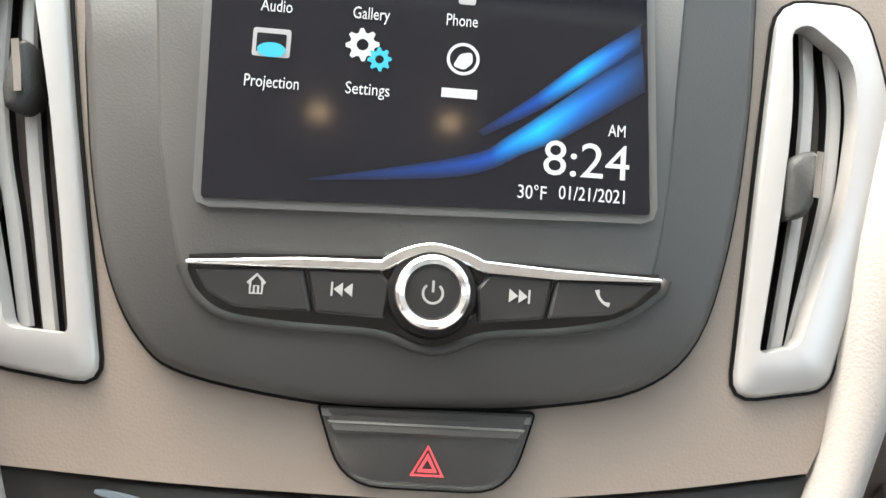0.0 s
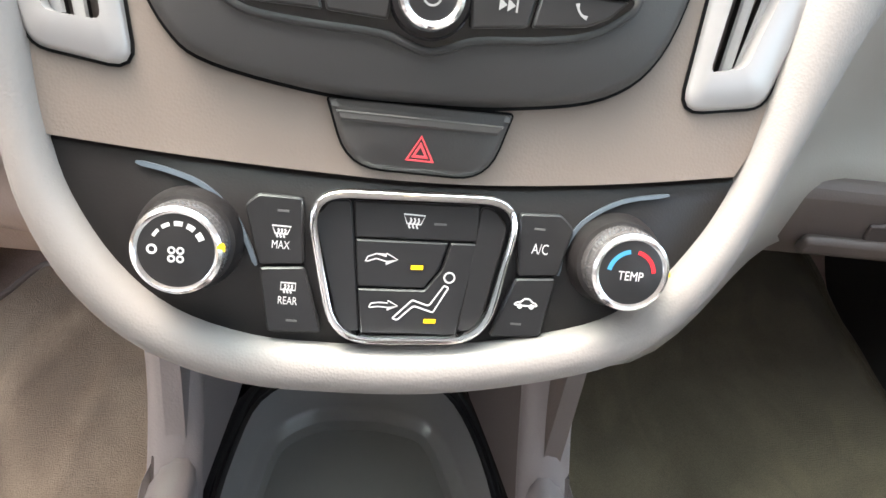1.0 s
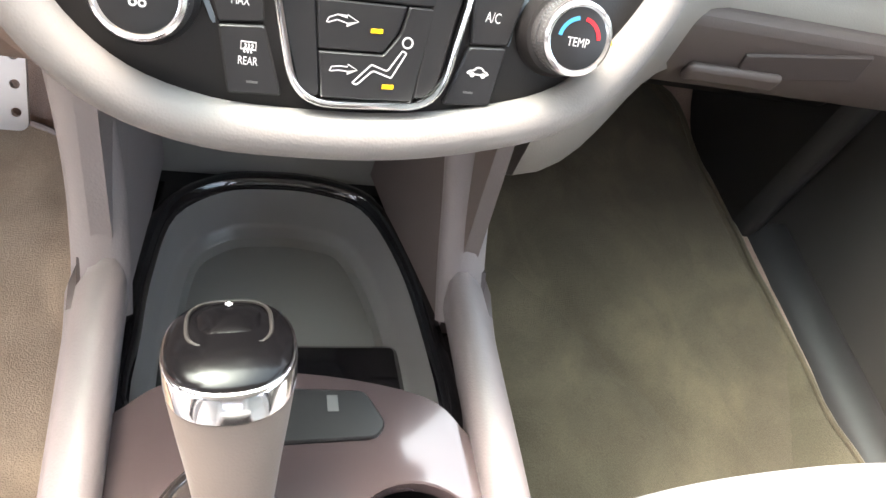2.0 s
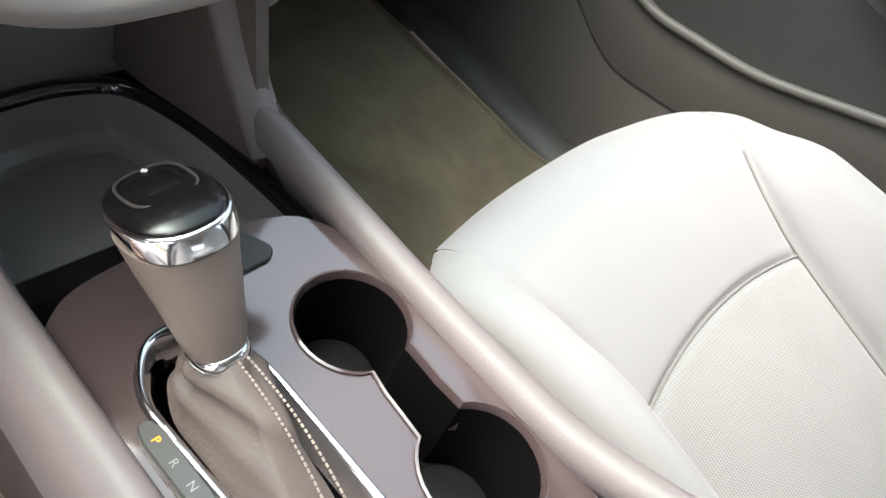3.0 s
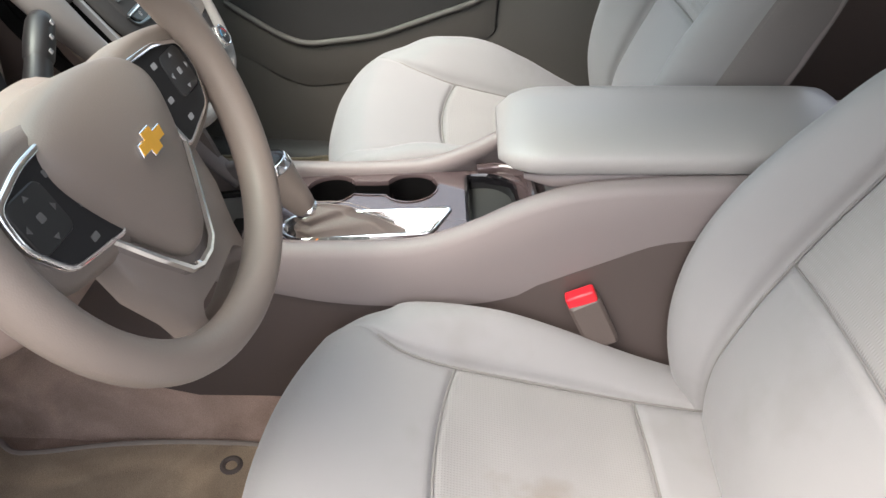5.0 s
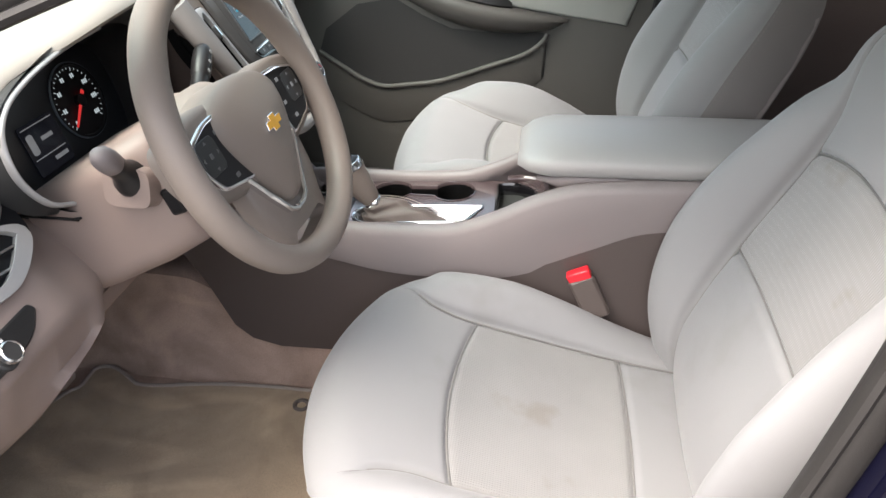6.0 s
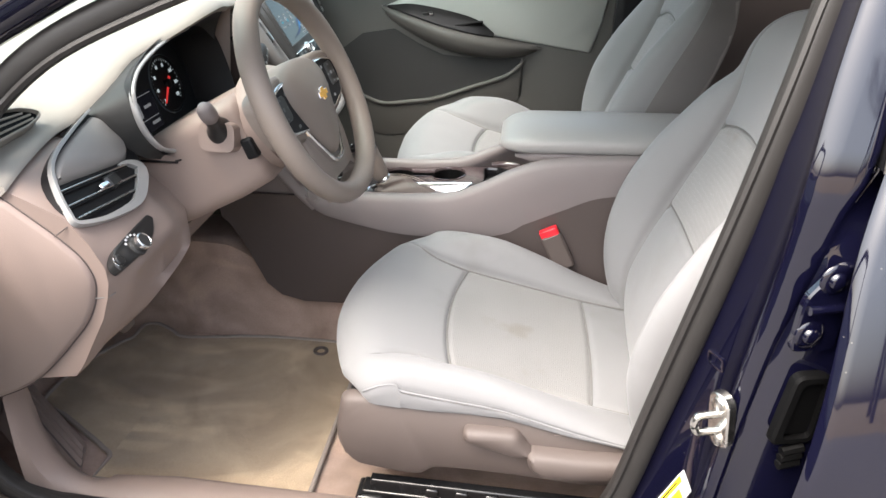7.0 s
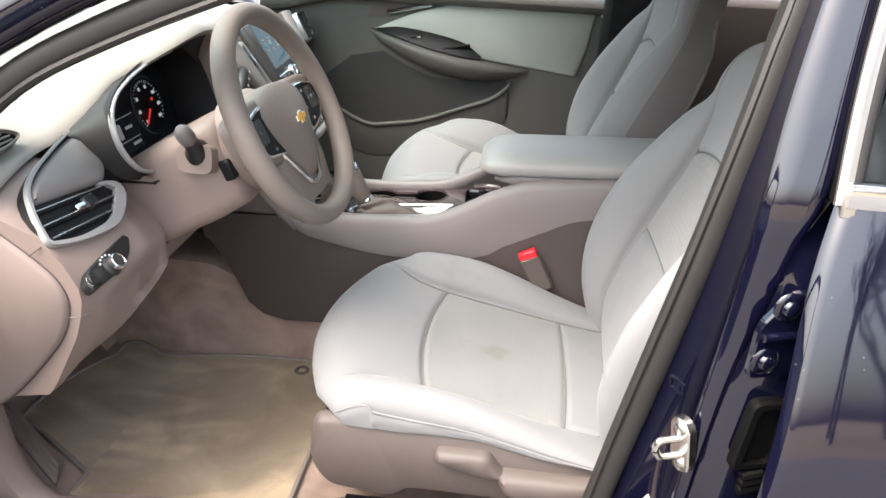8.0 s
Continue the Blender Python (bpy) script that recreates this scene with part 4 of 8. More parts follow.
stack_vent(scaled(left_vent), scaled(rounded([(-106.4, 100.2), (-124.5, 101.2), (-138, 150), (-143.5, 184), (-141, 203), (-131, 210), (-127.5, 203), (-119, 168), (-112, 132)], [3, 3, 10, 10, 5, 4, 3, 10, 10], 3)[::-1]),
           ([(-132.6, 209), (-131.6, 190), (-126.6, 157), (-121, 128), (-115.4, 100)], [(-140.5, 204), (-139, 176), (-135.4, 154), (-129.6, 131), (-122.8, 101)]),
           [(-131.5, 165), (-126.5, 164.6), (-124.6, 171), (-126.4, 186.5), (-131, 186), (-133, 172)], [(-129.4, 185.5), (-128.0, 178), (-126.8, 170)])

# hazard button under the bezel
haz_o = rounded(scaled([(-24, 61.5), (25, 61.5), (31.5, 85), (-32.5, 84)]), [0.014, 0.014, 0.001, 0.001], 6)
part("hazard_gap", slab(ST, inset(haz_o, -0.0009), -0.002, 0.0008), M_MATTEBLACK, stack)
haz = part("hazard_button", slab(ST, haz_o, -0.001, 0.0045, edge=0.0025), M_BEZEL, stack, "charcoal hazard light button", angle=50)
part("ledge", slab(ST, rounded(scaled([(-28, 77.0), (27, 77.5), (29, 81), (-30, 80.5)]), 0.001, 2), 0.004, 0.0062, edge=0.001), M_BEZEL, haz)
tri_o, tri_i, tri_c = [(-4.6, 65.8), (5.6, 65.8), (0.4, 75)], [(-2.6, 67.0), (3.5, 67.0), (0.4, 72.6)], [(-1.2, 67.9), (2.0, 67.9), (0.4, 70.7)]
part("hazard_mark", slab(ST, scaled(tri_o), 0.0044, 0.0048, holes=[scaled([(-3.6, 66.4), (4.5, 66.4), (0.4, 73.8)])], bm=slab(ST, scaled(tri_i), 0.0044, 0.0048, holes=[scaled(tri_c)])), M_HAZARD, haz, "red warning triangle")

# climate panel
clim = part("climate_panel", slab(ST, scaled(catmull([(-130, 63), (-122, 42), (-106, 19), (-85, 3), (-59, -7), (-30, -9), (8, -9), (42, -4), (78, 5), (99, 21), (114, 45), (124, 73)], 4) + [(118, 71.5), (76, 64.5), (34, 59.5), (0, 57.5), (-35, 57.5), (-79, 58.5)]), -0.016, -0.002, edge=0.002), M_PANEL, stack, "charcoal climate control panel", angle=50)


def knob(cu, cv, label, r=0.0154):
    base = part("knob_collar", revolve(ST, cu, cv, [(r + 0.0034, -0.003), (r + 0.0030, 0.001), (r + 0.0012, 0.005), (r - 0.003, 0.0065)], 48), M_PANEL, clim)
    k = part("control_knob", revolve(ST, cu, cv, [(r - 0.001, 0.004), (r, 0.0055), (r, 0.0155), (r - 0.0006, 0.0165)], 120, knurl=(1, 2, 0.0005)), M_BRIGHT, clim, label)
    part("knob_ring", revolve(ST, cu, cv, [(r - 0.0004, 0.0162), (r - 0.0006, 0.0180), (r - 0.0018, 0.0188), (r - 0.0030, 0.0180)], 64), M_BRIGHT, k)
    part("knob_face", revolve(ST, cu, cv, [(r - 0.0029, 0.0160), (r - 0.0029, 0.0180), (r - 0.0038, 0.0183)], 48), M_BUTTON, k)
    return k


fan = knob(-0.0768, 0.0298, "knurled silver fan speed knob")
tmp = knob(0.0778, 0.0362, "knurled silver temperature knob", 0.0146)
HK = 0.0183
bm = bmesh.new()
for k in range(6):
    a = radians(200 - 40 * k) if k else 0
    if k:
        a0 = radians(168 - 28 * k + 14)
        seg = [(-0.0765 + 0.0085 * math.cos(t), 0.0305 + 0.0085 * math.sin(t)) for t in np.linspace(a0, a0 - radians(18), 4)]
        ribbon(ST, seg, 0.0008 + 0.00025 * k, HK, HK + 0.0002, bm)
slab(ST, circle(-0.0845, 0.0298, 0.0017, 16), HK, HK + 0.0002, holes=[circle(-0.0845, 0.0298, 0.0010, 12)], bm=bm)
for du, dv in ((-0.0014, 0.0014), (0.0014, 0.0014), (-0.0014, -0.0014), (0.0014, -0.0014)):
    slab(ST, circle(-0.0768 + du, 0.0285 + dv, 0.0013, 12), HK, HK + 0.0002, holes=[circle(-0.0768 + du, 0.0285 + dv, 0.0007, 8)], bm=bm)
part("print", bm, M_WHITE, fan)
part("pointer", block(tuple(ST(-0.0627, 0.0318, 0.0168)), (0.002, 0.002, 0.0045), (32, 0, 0)), M_AMBER, fan, "amber lit pointer")
lettering("print", "TEMP", ST, 0.0778, 0.0348, 0.0047, HK, M_WHITE, tmp, 0.0092)
for a, b, m_ in ((172, 100, M_BLUEPRINT), (80, 8, M_REDPRINT)):
    part("print", ribbon(ST, [(0.0778 + 0.0082 * math.cos(radians(t)), 0.0356 + 0.0082 * math.sin(radians(t))) for t in np.linspace(a, b, 10)], 0.0015, HK, HK + 0.0002), m_, tmp)
part("pointer", block(tuple(ST(0.0922, 0.0355, 0.0150)), (0.0014, 0.0016, 0.004), (32, 0, 0)), M_AMBER, tmp, "amber lit pointer")
# shallow arcs over the knobs
part("arc_inlay", ribbon(ST, scaled(catmull([(-96, 55), (-84.5, 53), (-73, 49), (-62.5, 40), (-57, 30), (-53.5, 22)], 5)), [0.0008] + [0.0018] * 24 + [0.0008], -0.003, -0.0008), M_ARC, clim, "blue-grey curved inlay")
part("arc_inlay", ribbon(ST, scaled(catmull([(95, 62.5), (77, 58), (64, 49), (58.5, 38), (57.5, 28)], 5)), [0.0008] + [0.0015] * 19 + [0.0008], -0.003, -0.0008), M_ARC, clim, "blue-grey curved inlay")


def climate_button(pts, r=0.0015):
    return part("climate_button", slab(ST, rounded(scaled(pts), r, 3), -0.003, 0.0012, edge=0.0007), M_BUTTON, clim)


maxb = climate_button([(-58.5, 44), (-54, 48.5), (-38.5, 48.5), (-36.5, 24.4), (-52.5, 22.8)])
rearb = climate_button([(-52.3, 22.0), (-36.2, 23.6), (-28.5, -1), (-48, -2)])
acb = climate_button([(39.5, 50.5), (55, 51.5), (60.5, 46.5), (56.8, 28.2), (41.5, 26.8)])
recb = climate_button([(41, 26.0), (56.6, 27.4), (53.5, 4), (34, 2.5)])
lettering("print", "MAX", ST, -0.0452, 0.0308, 0.0042, 0.0012, M_WHITE, maxb, 0.0062)
lettering("print", "REAR", ST, -0.0415, 0.0103, 0.0042, 0.0012, M_WHITE, rearb, 0.0068)
lettering("print", "A/C", ST, 0.0487, 0.0378, 0.0056, 0.0012, M_WHITE, acb, 0.0062)


def windscreen_print(parent, cu, cv, w, square=False, size=1.0):
    bm = bmesh.new()
    o = [(-4, 2.6), (4, 2.6), (2.6, -1.2), (-2.6, -1.2)] if not square else [(-3.2, 2.2), (3.2, 2.2), (3.2, -1.4), (-3.2, -1.4)]
    o = [(cu + u * size * mm, cv + v * size * mm) for u, v in o]
    slab(ST, o, w, w + 0.0002, holes=[inset(o, 0.0005)], bm=bm)
    for k in (-1.4, 0, 1.4):
        wave = [(cu + (k + 0.4 * math.sin(j * 1.3)) * size * mm, cv + (1.2 - 0.75 * j) * size * mm) for j in range(6)]
        ribbon(ST, wave, 0.0006, w, w + 0.0003, bm)
    return part("print", bm, M_WHITE, parent)


windscreen_print(maxb, -0.0452, 0.0358, 0.0012, size=0.85)
windscreen_print(rearb, -0.0415, 0.0155, 0.0012, True, 0.85)
car = catmull([(-4, -1), (-3.8, 0.4), (-2, 0.9), (-0.8, 2.0), (1.4, 2.0), (2.8, 0.8), (4, 0.4), (4, -1)], 3, True)
car = [(0.0462 + u * mm, 0.0168 + v * mm) for u, v in car]
part("print", slab(ST, car, 0.0012, 0.0014, holes=[inset(car, 0.0006)], bm=slab(ST, circle(0.0440, 0.0157, 0.0010, 10), 0.0012, 0.0015, bm=slab(ST, circle(0.0485, 0.0157, 0.0010, 10), 0.0012, 0.0015))), M_WHITE, recb)
for b_, u, v in ((maxb, -45, 43.3), (rearb, -39.5, 3), (acb, 47.5, 45.5), (recb, 43.5, 8.5)):
    part("led", slab(ST, scaled([(u - 2, v - 0.4), (u + 2, v - 0.4), (u + 2, v + 0.4), (u - 2, v + 0.4)]), 0.0011, 0.0014), M_GREYPRINT, b_)

# chrome-framed airflow buttons
fr_out = rounded(scaled([(-39.0, 52.6), (41.0, 57.0), (32.5, 0.0), (-25.0, -4.0)]), [0.017, 0.017, 0.016, 0.016], 8)
part("chrome_frame", slab(ST, fr_out, -0.003, 0.0048, holes=[inset(fr_out, 0.0028)], edge=0.0008), M_CHROME, clim, "rounded chrome frame", angle=50)
inner = inset(fr_out, 0.0026)
part("frame_floor", slab(ST, inner, -0.004, -0.0005), M_BLACK, clim)


def flow_button(pts, r=0.0008):
    return part("airflow_button", slab(ST, rounded(scaled(pts), r, 3), -0.002, 0.0016, edge=0.0006), M_BUTTON, clim)


flow_button([(-34.2, 42), (-29.0, 48.8), (-21.6, 49.6), (-14.6, 0.8), (-19.5, 0.4), (-23.6, 5)], 0.002)
defb = flow_button([(-20.7, 49.3), (24.4, 51.8), (25.2, 38.4), (-19.0, 36.2)])
facb = flow_button([(-18.9, 35.6), (14.6, 37.2), (12.2, 27), (7.5, 19.3), (-16.8, 18.0)])
feeb = flow_button([(-16.7, 17.4), (7.6, 18.7), (13.2, 27), (15.4, 37.3), (25.2, 37.8), (21.4, 2.0), (-14.2, 0.3)])
flow_button([(25.0, 51.6), (30, 51.2), (35.6, 45), (30.2, 9), (26.5, 4.2), (21.4, 3.4)], 0.002)
windscreen_print(defb, 0.0012, 0.0440, 0.0016)
part("led", slab(ST, scaled([(8.5, 43.3), (13, 43.5), (13, 44.3), (8.5, 44.1)]), 0.0016, 0.0018), M_GREYPRINT, defb)


def arrow(cu, cv, s, bend):
    pts = [(-6, -1.3), (-5.2, 0.6), (-2, 1.5 + bend), (1.6, 1.3), (1.6, 2.4), (6, 0.2), (1.6, -2.2), (1.6, -1.0), (-2, -0.7 + bend), (-5, -1.5)]
    return [(cu + u * s * mm, cv + v * s * mm) for u, v in pts]


a1 = arrow(-0.0090, 0.0292, 1.0, 0.5)
part("print", slab(ST, a1, 0.0016, 0.0018, holes=[inset(a1, 0.0004)]), M_WHITE, facb)
a2 = arrow(-0.0068, 0.0118, 0.9, -0.2)
man = rounded(scaled([(-3.5, 7.0), (3.5, 15.0), (9.8, 13.2), (14.6, 21.5), (16.8, 20.6), (11.8, 10.2), (4.4, 12.2), (-1.2, 6.2)]), 0.0009, 3)
bm = slab(ST, a2, 0.0016, 0.0018, holes=[inset(a2, 0.0004)])
slab(ST, man, 0.0016, 0.0018, holes=[inset(man, 0.00055)], bm=bm)
slab(ST, circle(0.0163, 0.0243, 0.0022, 18), 0.0016, 0.0018, holes=[circle(0.0163, 0.0243, 0.0016, 18)], bm=bm)
part("print", bm, M_WHITE, feeb)
part("lamp", slab(ST, scaled([(1.8, 26.2), (6.2, 26.5), (6.2, 28.0), (1.8, 27.7)]), 0.0015, 0.0020), M_AMBER, facb, "lit amber lamp")
part("lamp", slab(ST, scaled([(8.6, 6.2), (13.0, 6.5), (13.0, 8.0), (8.6, 7.7)]), 0.0015, 0.0020), M_AMBER, feeb, "lit amber lamp")

# the padded light ring that runs round the stack and up into the dashboard
line = catmull([(-172, 232), (-163, 185), (-151, 138), (-140, 95), (-133, 64), (-125, 38), (-109, 13), (-86, -5), (-55, -14), (-20, -15), (15, -13), (50, -6.5), (81, 3.5), (102, 20), (117, 43), (127, 68), (135, 98), (143, 133), (156, 178), (168, 232)], 4)
hw = [(abs(u), v) for u, v in line]
sc = []
for u, v in line:
    k = smooth((v - 60) / 130)
    sc.append((1.0 + 1.6 * k, 1.0 + 0.3 * k))
rings = []
n = len(line)
for i in range(n):
    t = Vector(line[min(i + 1, n - 1)]) - Vector(line[max(i - 1, 0)])
    t.normalize()
    ru, rv = (9.8 - 1.8 * smooth((line[i][1] - 10) / 60)) * sc[i][0], 12.0 * sc[i][1]
    ring = []
    for k in range(16):
        a = 2 * math.pi * k / 16
        c = math.copysign(abs(math.cos(a)) ** 0.85, math.cos(a)) * ru
        ring.append(ST((line[i][0] - t.y * c) * mm, (line[i][1] + t.x * c) * mm, (math.sin(a) * rv - 4.0) * mm))
    rings.append(ring)
part("padded_ring", loft(rings), M_LIGHT, stack, "light greige padded ring, finely grained", angle=80)
# body of the stack behind the ring
outl = scaled(mirrored(catmull([(0, -20), (34, -17), (66, -7), (92, 9), (112, 30), (126, 55), (134, 85), (144, 130), (150, 180)], 3) + [(150, 235)]))
rings = [[ST(u, v, -0.012) for u, v in outl], [ST(u, v, -0.012) + Vector((-0.02 * math.copysign(1, u), 0.10, -0.01)) for u, v in outl], [ST(u * 0.85, v, -0.012) + Vector((0, 0.22, -0.02)) for u, v in outl]]
part("stack_body", loft(rings), M_BROWN, stack)

# ---- centre console ----
CO = Plane((0, 0, 0.673), (1, 0, 0), (0, 1, -0.09))
console = thing("centre_console", (0, 0, 0.30), "greige plastic centre console with a glossy mocha top plate", "console")
TOP = [(-0.60, 0.812), (-0.36, 0.800), (-0.26, 0.790), (-0.20, 0.778), (-0.14, 0.752), (-0.095, 0.725), (-0.03, 0.696), (0.03, 0.687), (0.11, 0.681), (0.20, 0.678), (0.280, 0.672), (0.298, 0.655)]
LOW = [(-0.60, 0.74), (-0.33, 0.706), (-0.244, 0.666), (-0.158, 0.624), (-0.10, 0.607), (0.03, 0.598), (0.10, 0.601), (0.16, 0.611), (0.21, 0.621), (0.246, 0.631), (0.268, 0.648), (0.283, 0.662), (0.298, 0.654)]
for s in (-1, 1):
    rings = []
    for k in range(61):
        y = mix(-0.60, 0.298, k / 60)
        zt, zl = spline(TOP, y)[0], spline(LOW, y)[0]
        zl = min(zl, zt - 0.006)
        flare = -0.006 * smooth((-y) / 0.25)
        nose = smooth((y - 0.272) / 0.026)
        sec = [(0.0935, max(zl, zt - 0.026)), (0.0935, max(zl, zt - 0.008)), (0.098, zt - 0.001), (0.106, zt), (0.115, zt - 0.006), (0.120, zt - 0.016), (0.123 + flare * 0.5, mix(zt, zl, 0.45)), (0.126 + flare, mix(zt, zl, 0.85)), (0.124 + flare, zl), (0.104, zl - 0.001), (0.098, max(zl, zt - 0.030))]
        rings.append([(s * mix(x, 0.108, nose * 0.75), y, z) for x, z in sec])
    part("side_rail", loft(rings), M_CONSOLE, console, "rounded greige side rail", angle=60)
    edge_ = [(y, spline(LOW, y)[0] + 0.008) for y in np.linspace(-0.60, 0.28, 40)]
    crease = [(0.444, 0.584), (0.355, 0.563), (0.275, 0.547), (0.207, 0.524), (0.160, 0.510), (0.06, 0.488), (-0.60, 0.47)]
    upper = crease[::-1] + [(0.468, 0.602), (0.475, 0.660), (0.33, 0.664)] + edge_[::-1]
    lower = [(-0.60, 0.405), (0.19, 0.412), (0.294, 0.407), (0.347, 0.419), (0.379, 0.446), (0.418, 0.532), (0.452, 0.590)] + crease
    lf = Plane((s * 0.112, 0, 0), (0, -s, 0), (0, 0, 1))
    part("upper_side", slab(lf, [(-s * y, z) for y, z in upper][::-s], -0.008, 0.007, edge=0.002), M_DARKBROWN, console, "dark brown side panel", angle=30)
    part("lower_side", slab(lf, [(-s * y, z) for y, z in lower][::-s], -0.008, 0.010, edge=0.004), M_DARKBROWN, console, "dark brown lower side panel", angle=30)

cup = lambda cu, cv, r, a0, a1, n=20: [(cu + r * math.cos(radians(a)), cv + r * math.sin(radians(a))) for a in np.linspace(a0, a1, n)]
key = cup(0.0535, 0.112, 0.0370, -62, 248, 30) + [(0.0365, 0.062), (0.0355, 0.050)] + cup(0.0515, -0.004, 0.0385, 118, 422, 30) + [(0.0690, 0.050), (0.0700, 0.062)]
gate = rounded([(-0.067, -0.040), (-0.0085, -0.066), (-0.0085, 0.118), (-0.020, 0.160), (-0.052, 0.168), (-0.075, 0.140)], [0.012, 0.010, 0.02, 0.016, 0.016, 0.02], 5)
tray = rounded([(-0.048, -0.088), (0.080, -0.083), (0.082, -0.122), (0.056, -0.152), (-0.048, -0.158)], [0.004, 0.010, 0.022, 0.03, 0.012], 5)
top_out = [(-0.0945, -0.20), (0.0945, -0.20), (0.0945, 0.175)] + catmull([(0.0945, 0.175), (0.070, 0.202), (0.0, 0.218), (-0.065, 0.214), (-0.0945, 0.195)], 5)[1:]
part("top_plate", slab(CO, top_out, -0.010, 0.0, holes=[key, gate, tray], edge=0.0), M_MOCHA, console, "glossy mocha top plate", angle=30)
# cup wells
bm = loft([[CO(u, v, 0.0015) for u, v in inset(key, -0.0022)], [CO(u, v, 0.0020) for u, v in inset(key, -0.0005)], [CO(u, v, -0.002) for u, v in inset(key, 0.001)], [CO(u, v, -0.030) for u, v in inset(key, 0.002)]], caps=False)
part("cup_rim", bm, M_MOCHA, console)
bm = loft([[CO(u, v, -0.004) for u, v in inset(key, 0.0012)], [CO(u, v, -0.075) for u, v in inset(key, 0.0035)]], caps=False)
slab(CO, inset(key, 0.002), -0.080, -0.074, bm=bm)
cups = part("cup_holder", bm, M_MATTEBLACK, console, "deep black double cup holder")
for cu_, cv_ in ((0.0535, 0.112), (0.0515, -0.004)):
    part("cup_step", revolve(CO, cu_, cv_, [(0.030, -0.074), (0.030, -0.066), (0.027, -0.064)], 32), M_BLACK, cups)
# tray behind the cups
bm = loft([[CO(u, v, 0.001) for u, v in inset(tray, -0.003)], [CO(u, v, 0.003) for u, v in inset(tray, 0.001)], [CO(u, v, -0.002) for u, v in inset(tray, 0.004)], [CO(u, v, -0.030) for u, v in inset(tray, 0.005)]], caps=False)
tr = part("tray", bm, M_GLOSSBLACK, console, "gloss black coin tray")
part("tray_mat", slab(CO, inset(tray, 0.004), -0.030, -0.020), M_TRAYRUBBER, tr, "grey-green rubber tray mat")
rearwall = catmull([(0.089, -0.10), (0.091, -0.134), (0.068, -0.168), (0.0, -0.177), (-0.06, -0.178)], 5)
part("tray_lip", sweep([CO(u, v, 0.004) for u, v in rearwall], 0.007, 0.010, n=12), M_MOCHA, tr)

# gear selector: chrome frame, boot, stalk and knob
sel = thing("gear_selector", (-0.035, 0.13, 0.66), "automatic gear selector with grey leather boot and black knob", "gear lever")
gi = inset(gate, 0.007)
bm = loft([[CO(u, v, 0.0) for u, v in inset(gate, -0.0022)], [CO(u, v, 0.0035) for u, v in inset(gate, -0.0010)], [CO(u, v, 0.0040) for u, v in inset(gate, 0.0010)], [CO(u, v, 0.0015) for u, v in inset(gate, 0.0035)], [CO(u, v, -0.012) for u, v in inset(gi, 0.001)], [CO(u, v, -0.017) for u, v in inset(gi, 0.005)]], caps=False)
part("chrome_frame", bm, M_CHROME, sel, "polished chrome frame", angle=60)
rings = []
for t in np.linspace(0, 1, 9):
    e = smooth(t)
    rings.append([CO(mix(mix(-0.060, -0.018, q), mix(-0.062, -0.0125, q), t), mix(0.006, mix(-0.036, -0.057, q), t), mix(-0.0165, 0.0008, t ** 2.2) + 0.0015 * (2 * q - 1) ** 2) for q in np.linspace(0, 1, 7)])
part("chrome_ramp", loft(rings, closed=False), M_CHROME, sel, angle=80)
base = [(-0.060, -0.006), (-0.026, 0.000), (-0.019, 0.105), (-0.026, 0.146), (-0.050, 0.150), (-0.064, 0.122)]
base = rounded(base, 0.012, 4)
nb = len(base)
C0, C1 = Vector((-0.035, 0.130, 0.686)), Vector((-0.043, 0.186, 0.772))
axis = (C1 - C0).normalized()
sx = Vector((1, 0, 0)) - axis * axis.x
sx.normalize()
sy = axis.cross(sx)
ang = [math.atan2(v - 0.10, u + 0.033) for u, v in base]
rings = []
for k in range(15):
    t = k / 14
    ring = []
    for (u, v), a in zip(base, ang):
        lo = CO(u, v, -0.014)
        hi = C0 + sx * (0.0135 * math.cos(a)) + sy * (0.0145 * math.sin(a))
        e = t ** 0.85
        p = lo.lerp(hi, e)
        p.z = mix(lo.z, hi.z, t ** 1.0) + 0.010 * math.sin(math.pi * t) * (1 if v < 0.10 else 0.4)
        fold = 0.0026 * math.sin(a * 7 + t * 10) * math.sin(math.pi * t) + 0.0034 * math.sin(t * 15 + u * 60) * math.sin(math.pi * t)
        p += Vector((math.cos(a), math.sin(a), 0.4)) * fold
        ring.append(p)
    rings.append(ring)
boot = part("boot", loft(rings), M_LEATHER, sel, "creased grey-brown leather boot", angle=80)
for off in (-0.006, 0.004):
    seam = []
    for k in range(13):
        t = k / 12
        lo, hi = CO(-0.030 + off * 0.2, 0.000, -0.010), C0 + sx * (0.004 + off * 0.5) + sy * -0.0145
        p = lo.lerp(hi, t ** 0.85)
        p.z = mix(lo.z, hi.z, t) + 0.0125 * math.sin(math.pi * t)
        p.x += off * (1 - t) + 0.0
        seam.append(p)
    bm = bmesh.new()
    for a, b in zip(seam, seam[1:]):
        for f in (0.05, 0.38, 0.70):
            sweep([a.lerp(b, f), a.lerp(b, f + 0.22)], 0.0008, 0.0007, n=5, bm=bm)
    part("stitching", bm, M_STITCH, boot, "light stitched seam")
GK = Plane(C0, sx, sy)
KN = [(-0.002, 0.0135, 0.0140, 0.0), (0.010, 0.0165, 0.0175, 0.0), (0.034, 0.0200, 0.0225, 0.0005), (0.058, 0.0238, 0.0265, 0.0015), (0.076, 0.0262, 0.0300, 0.002)]


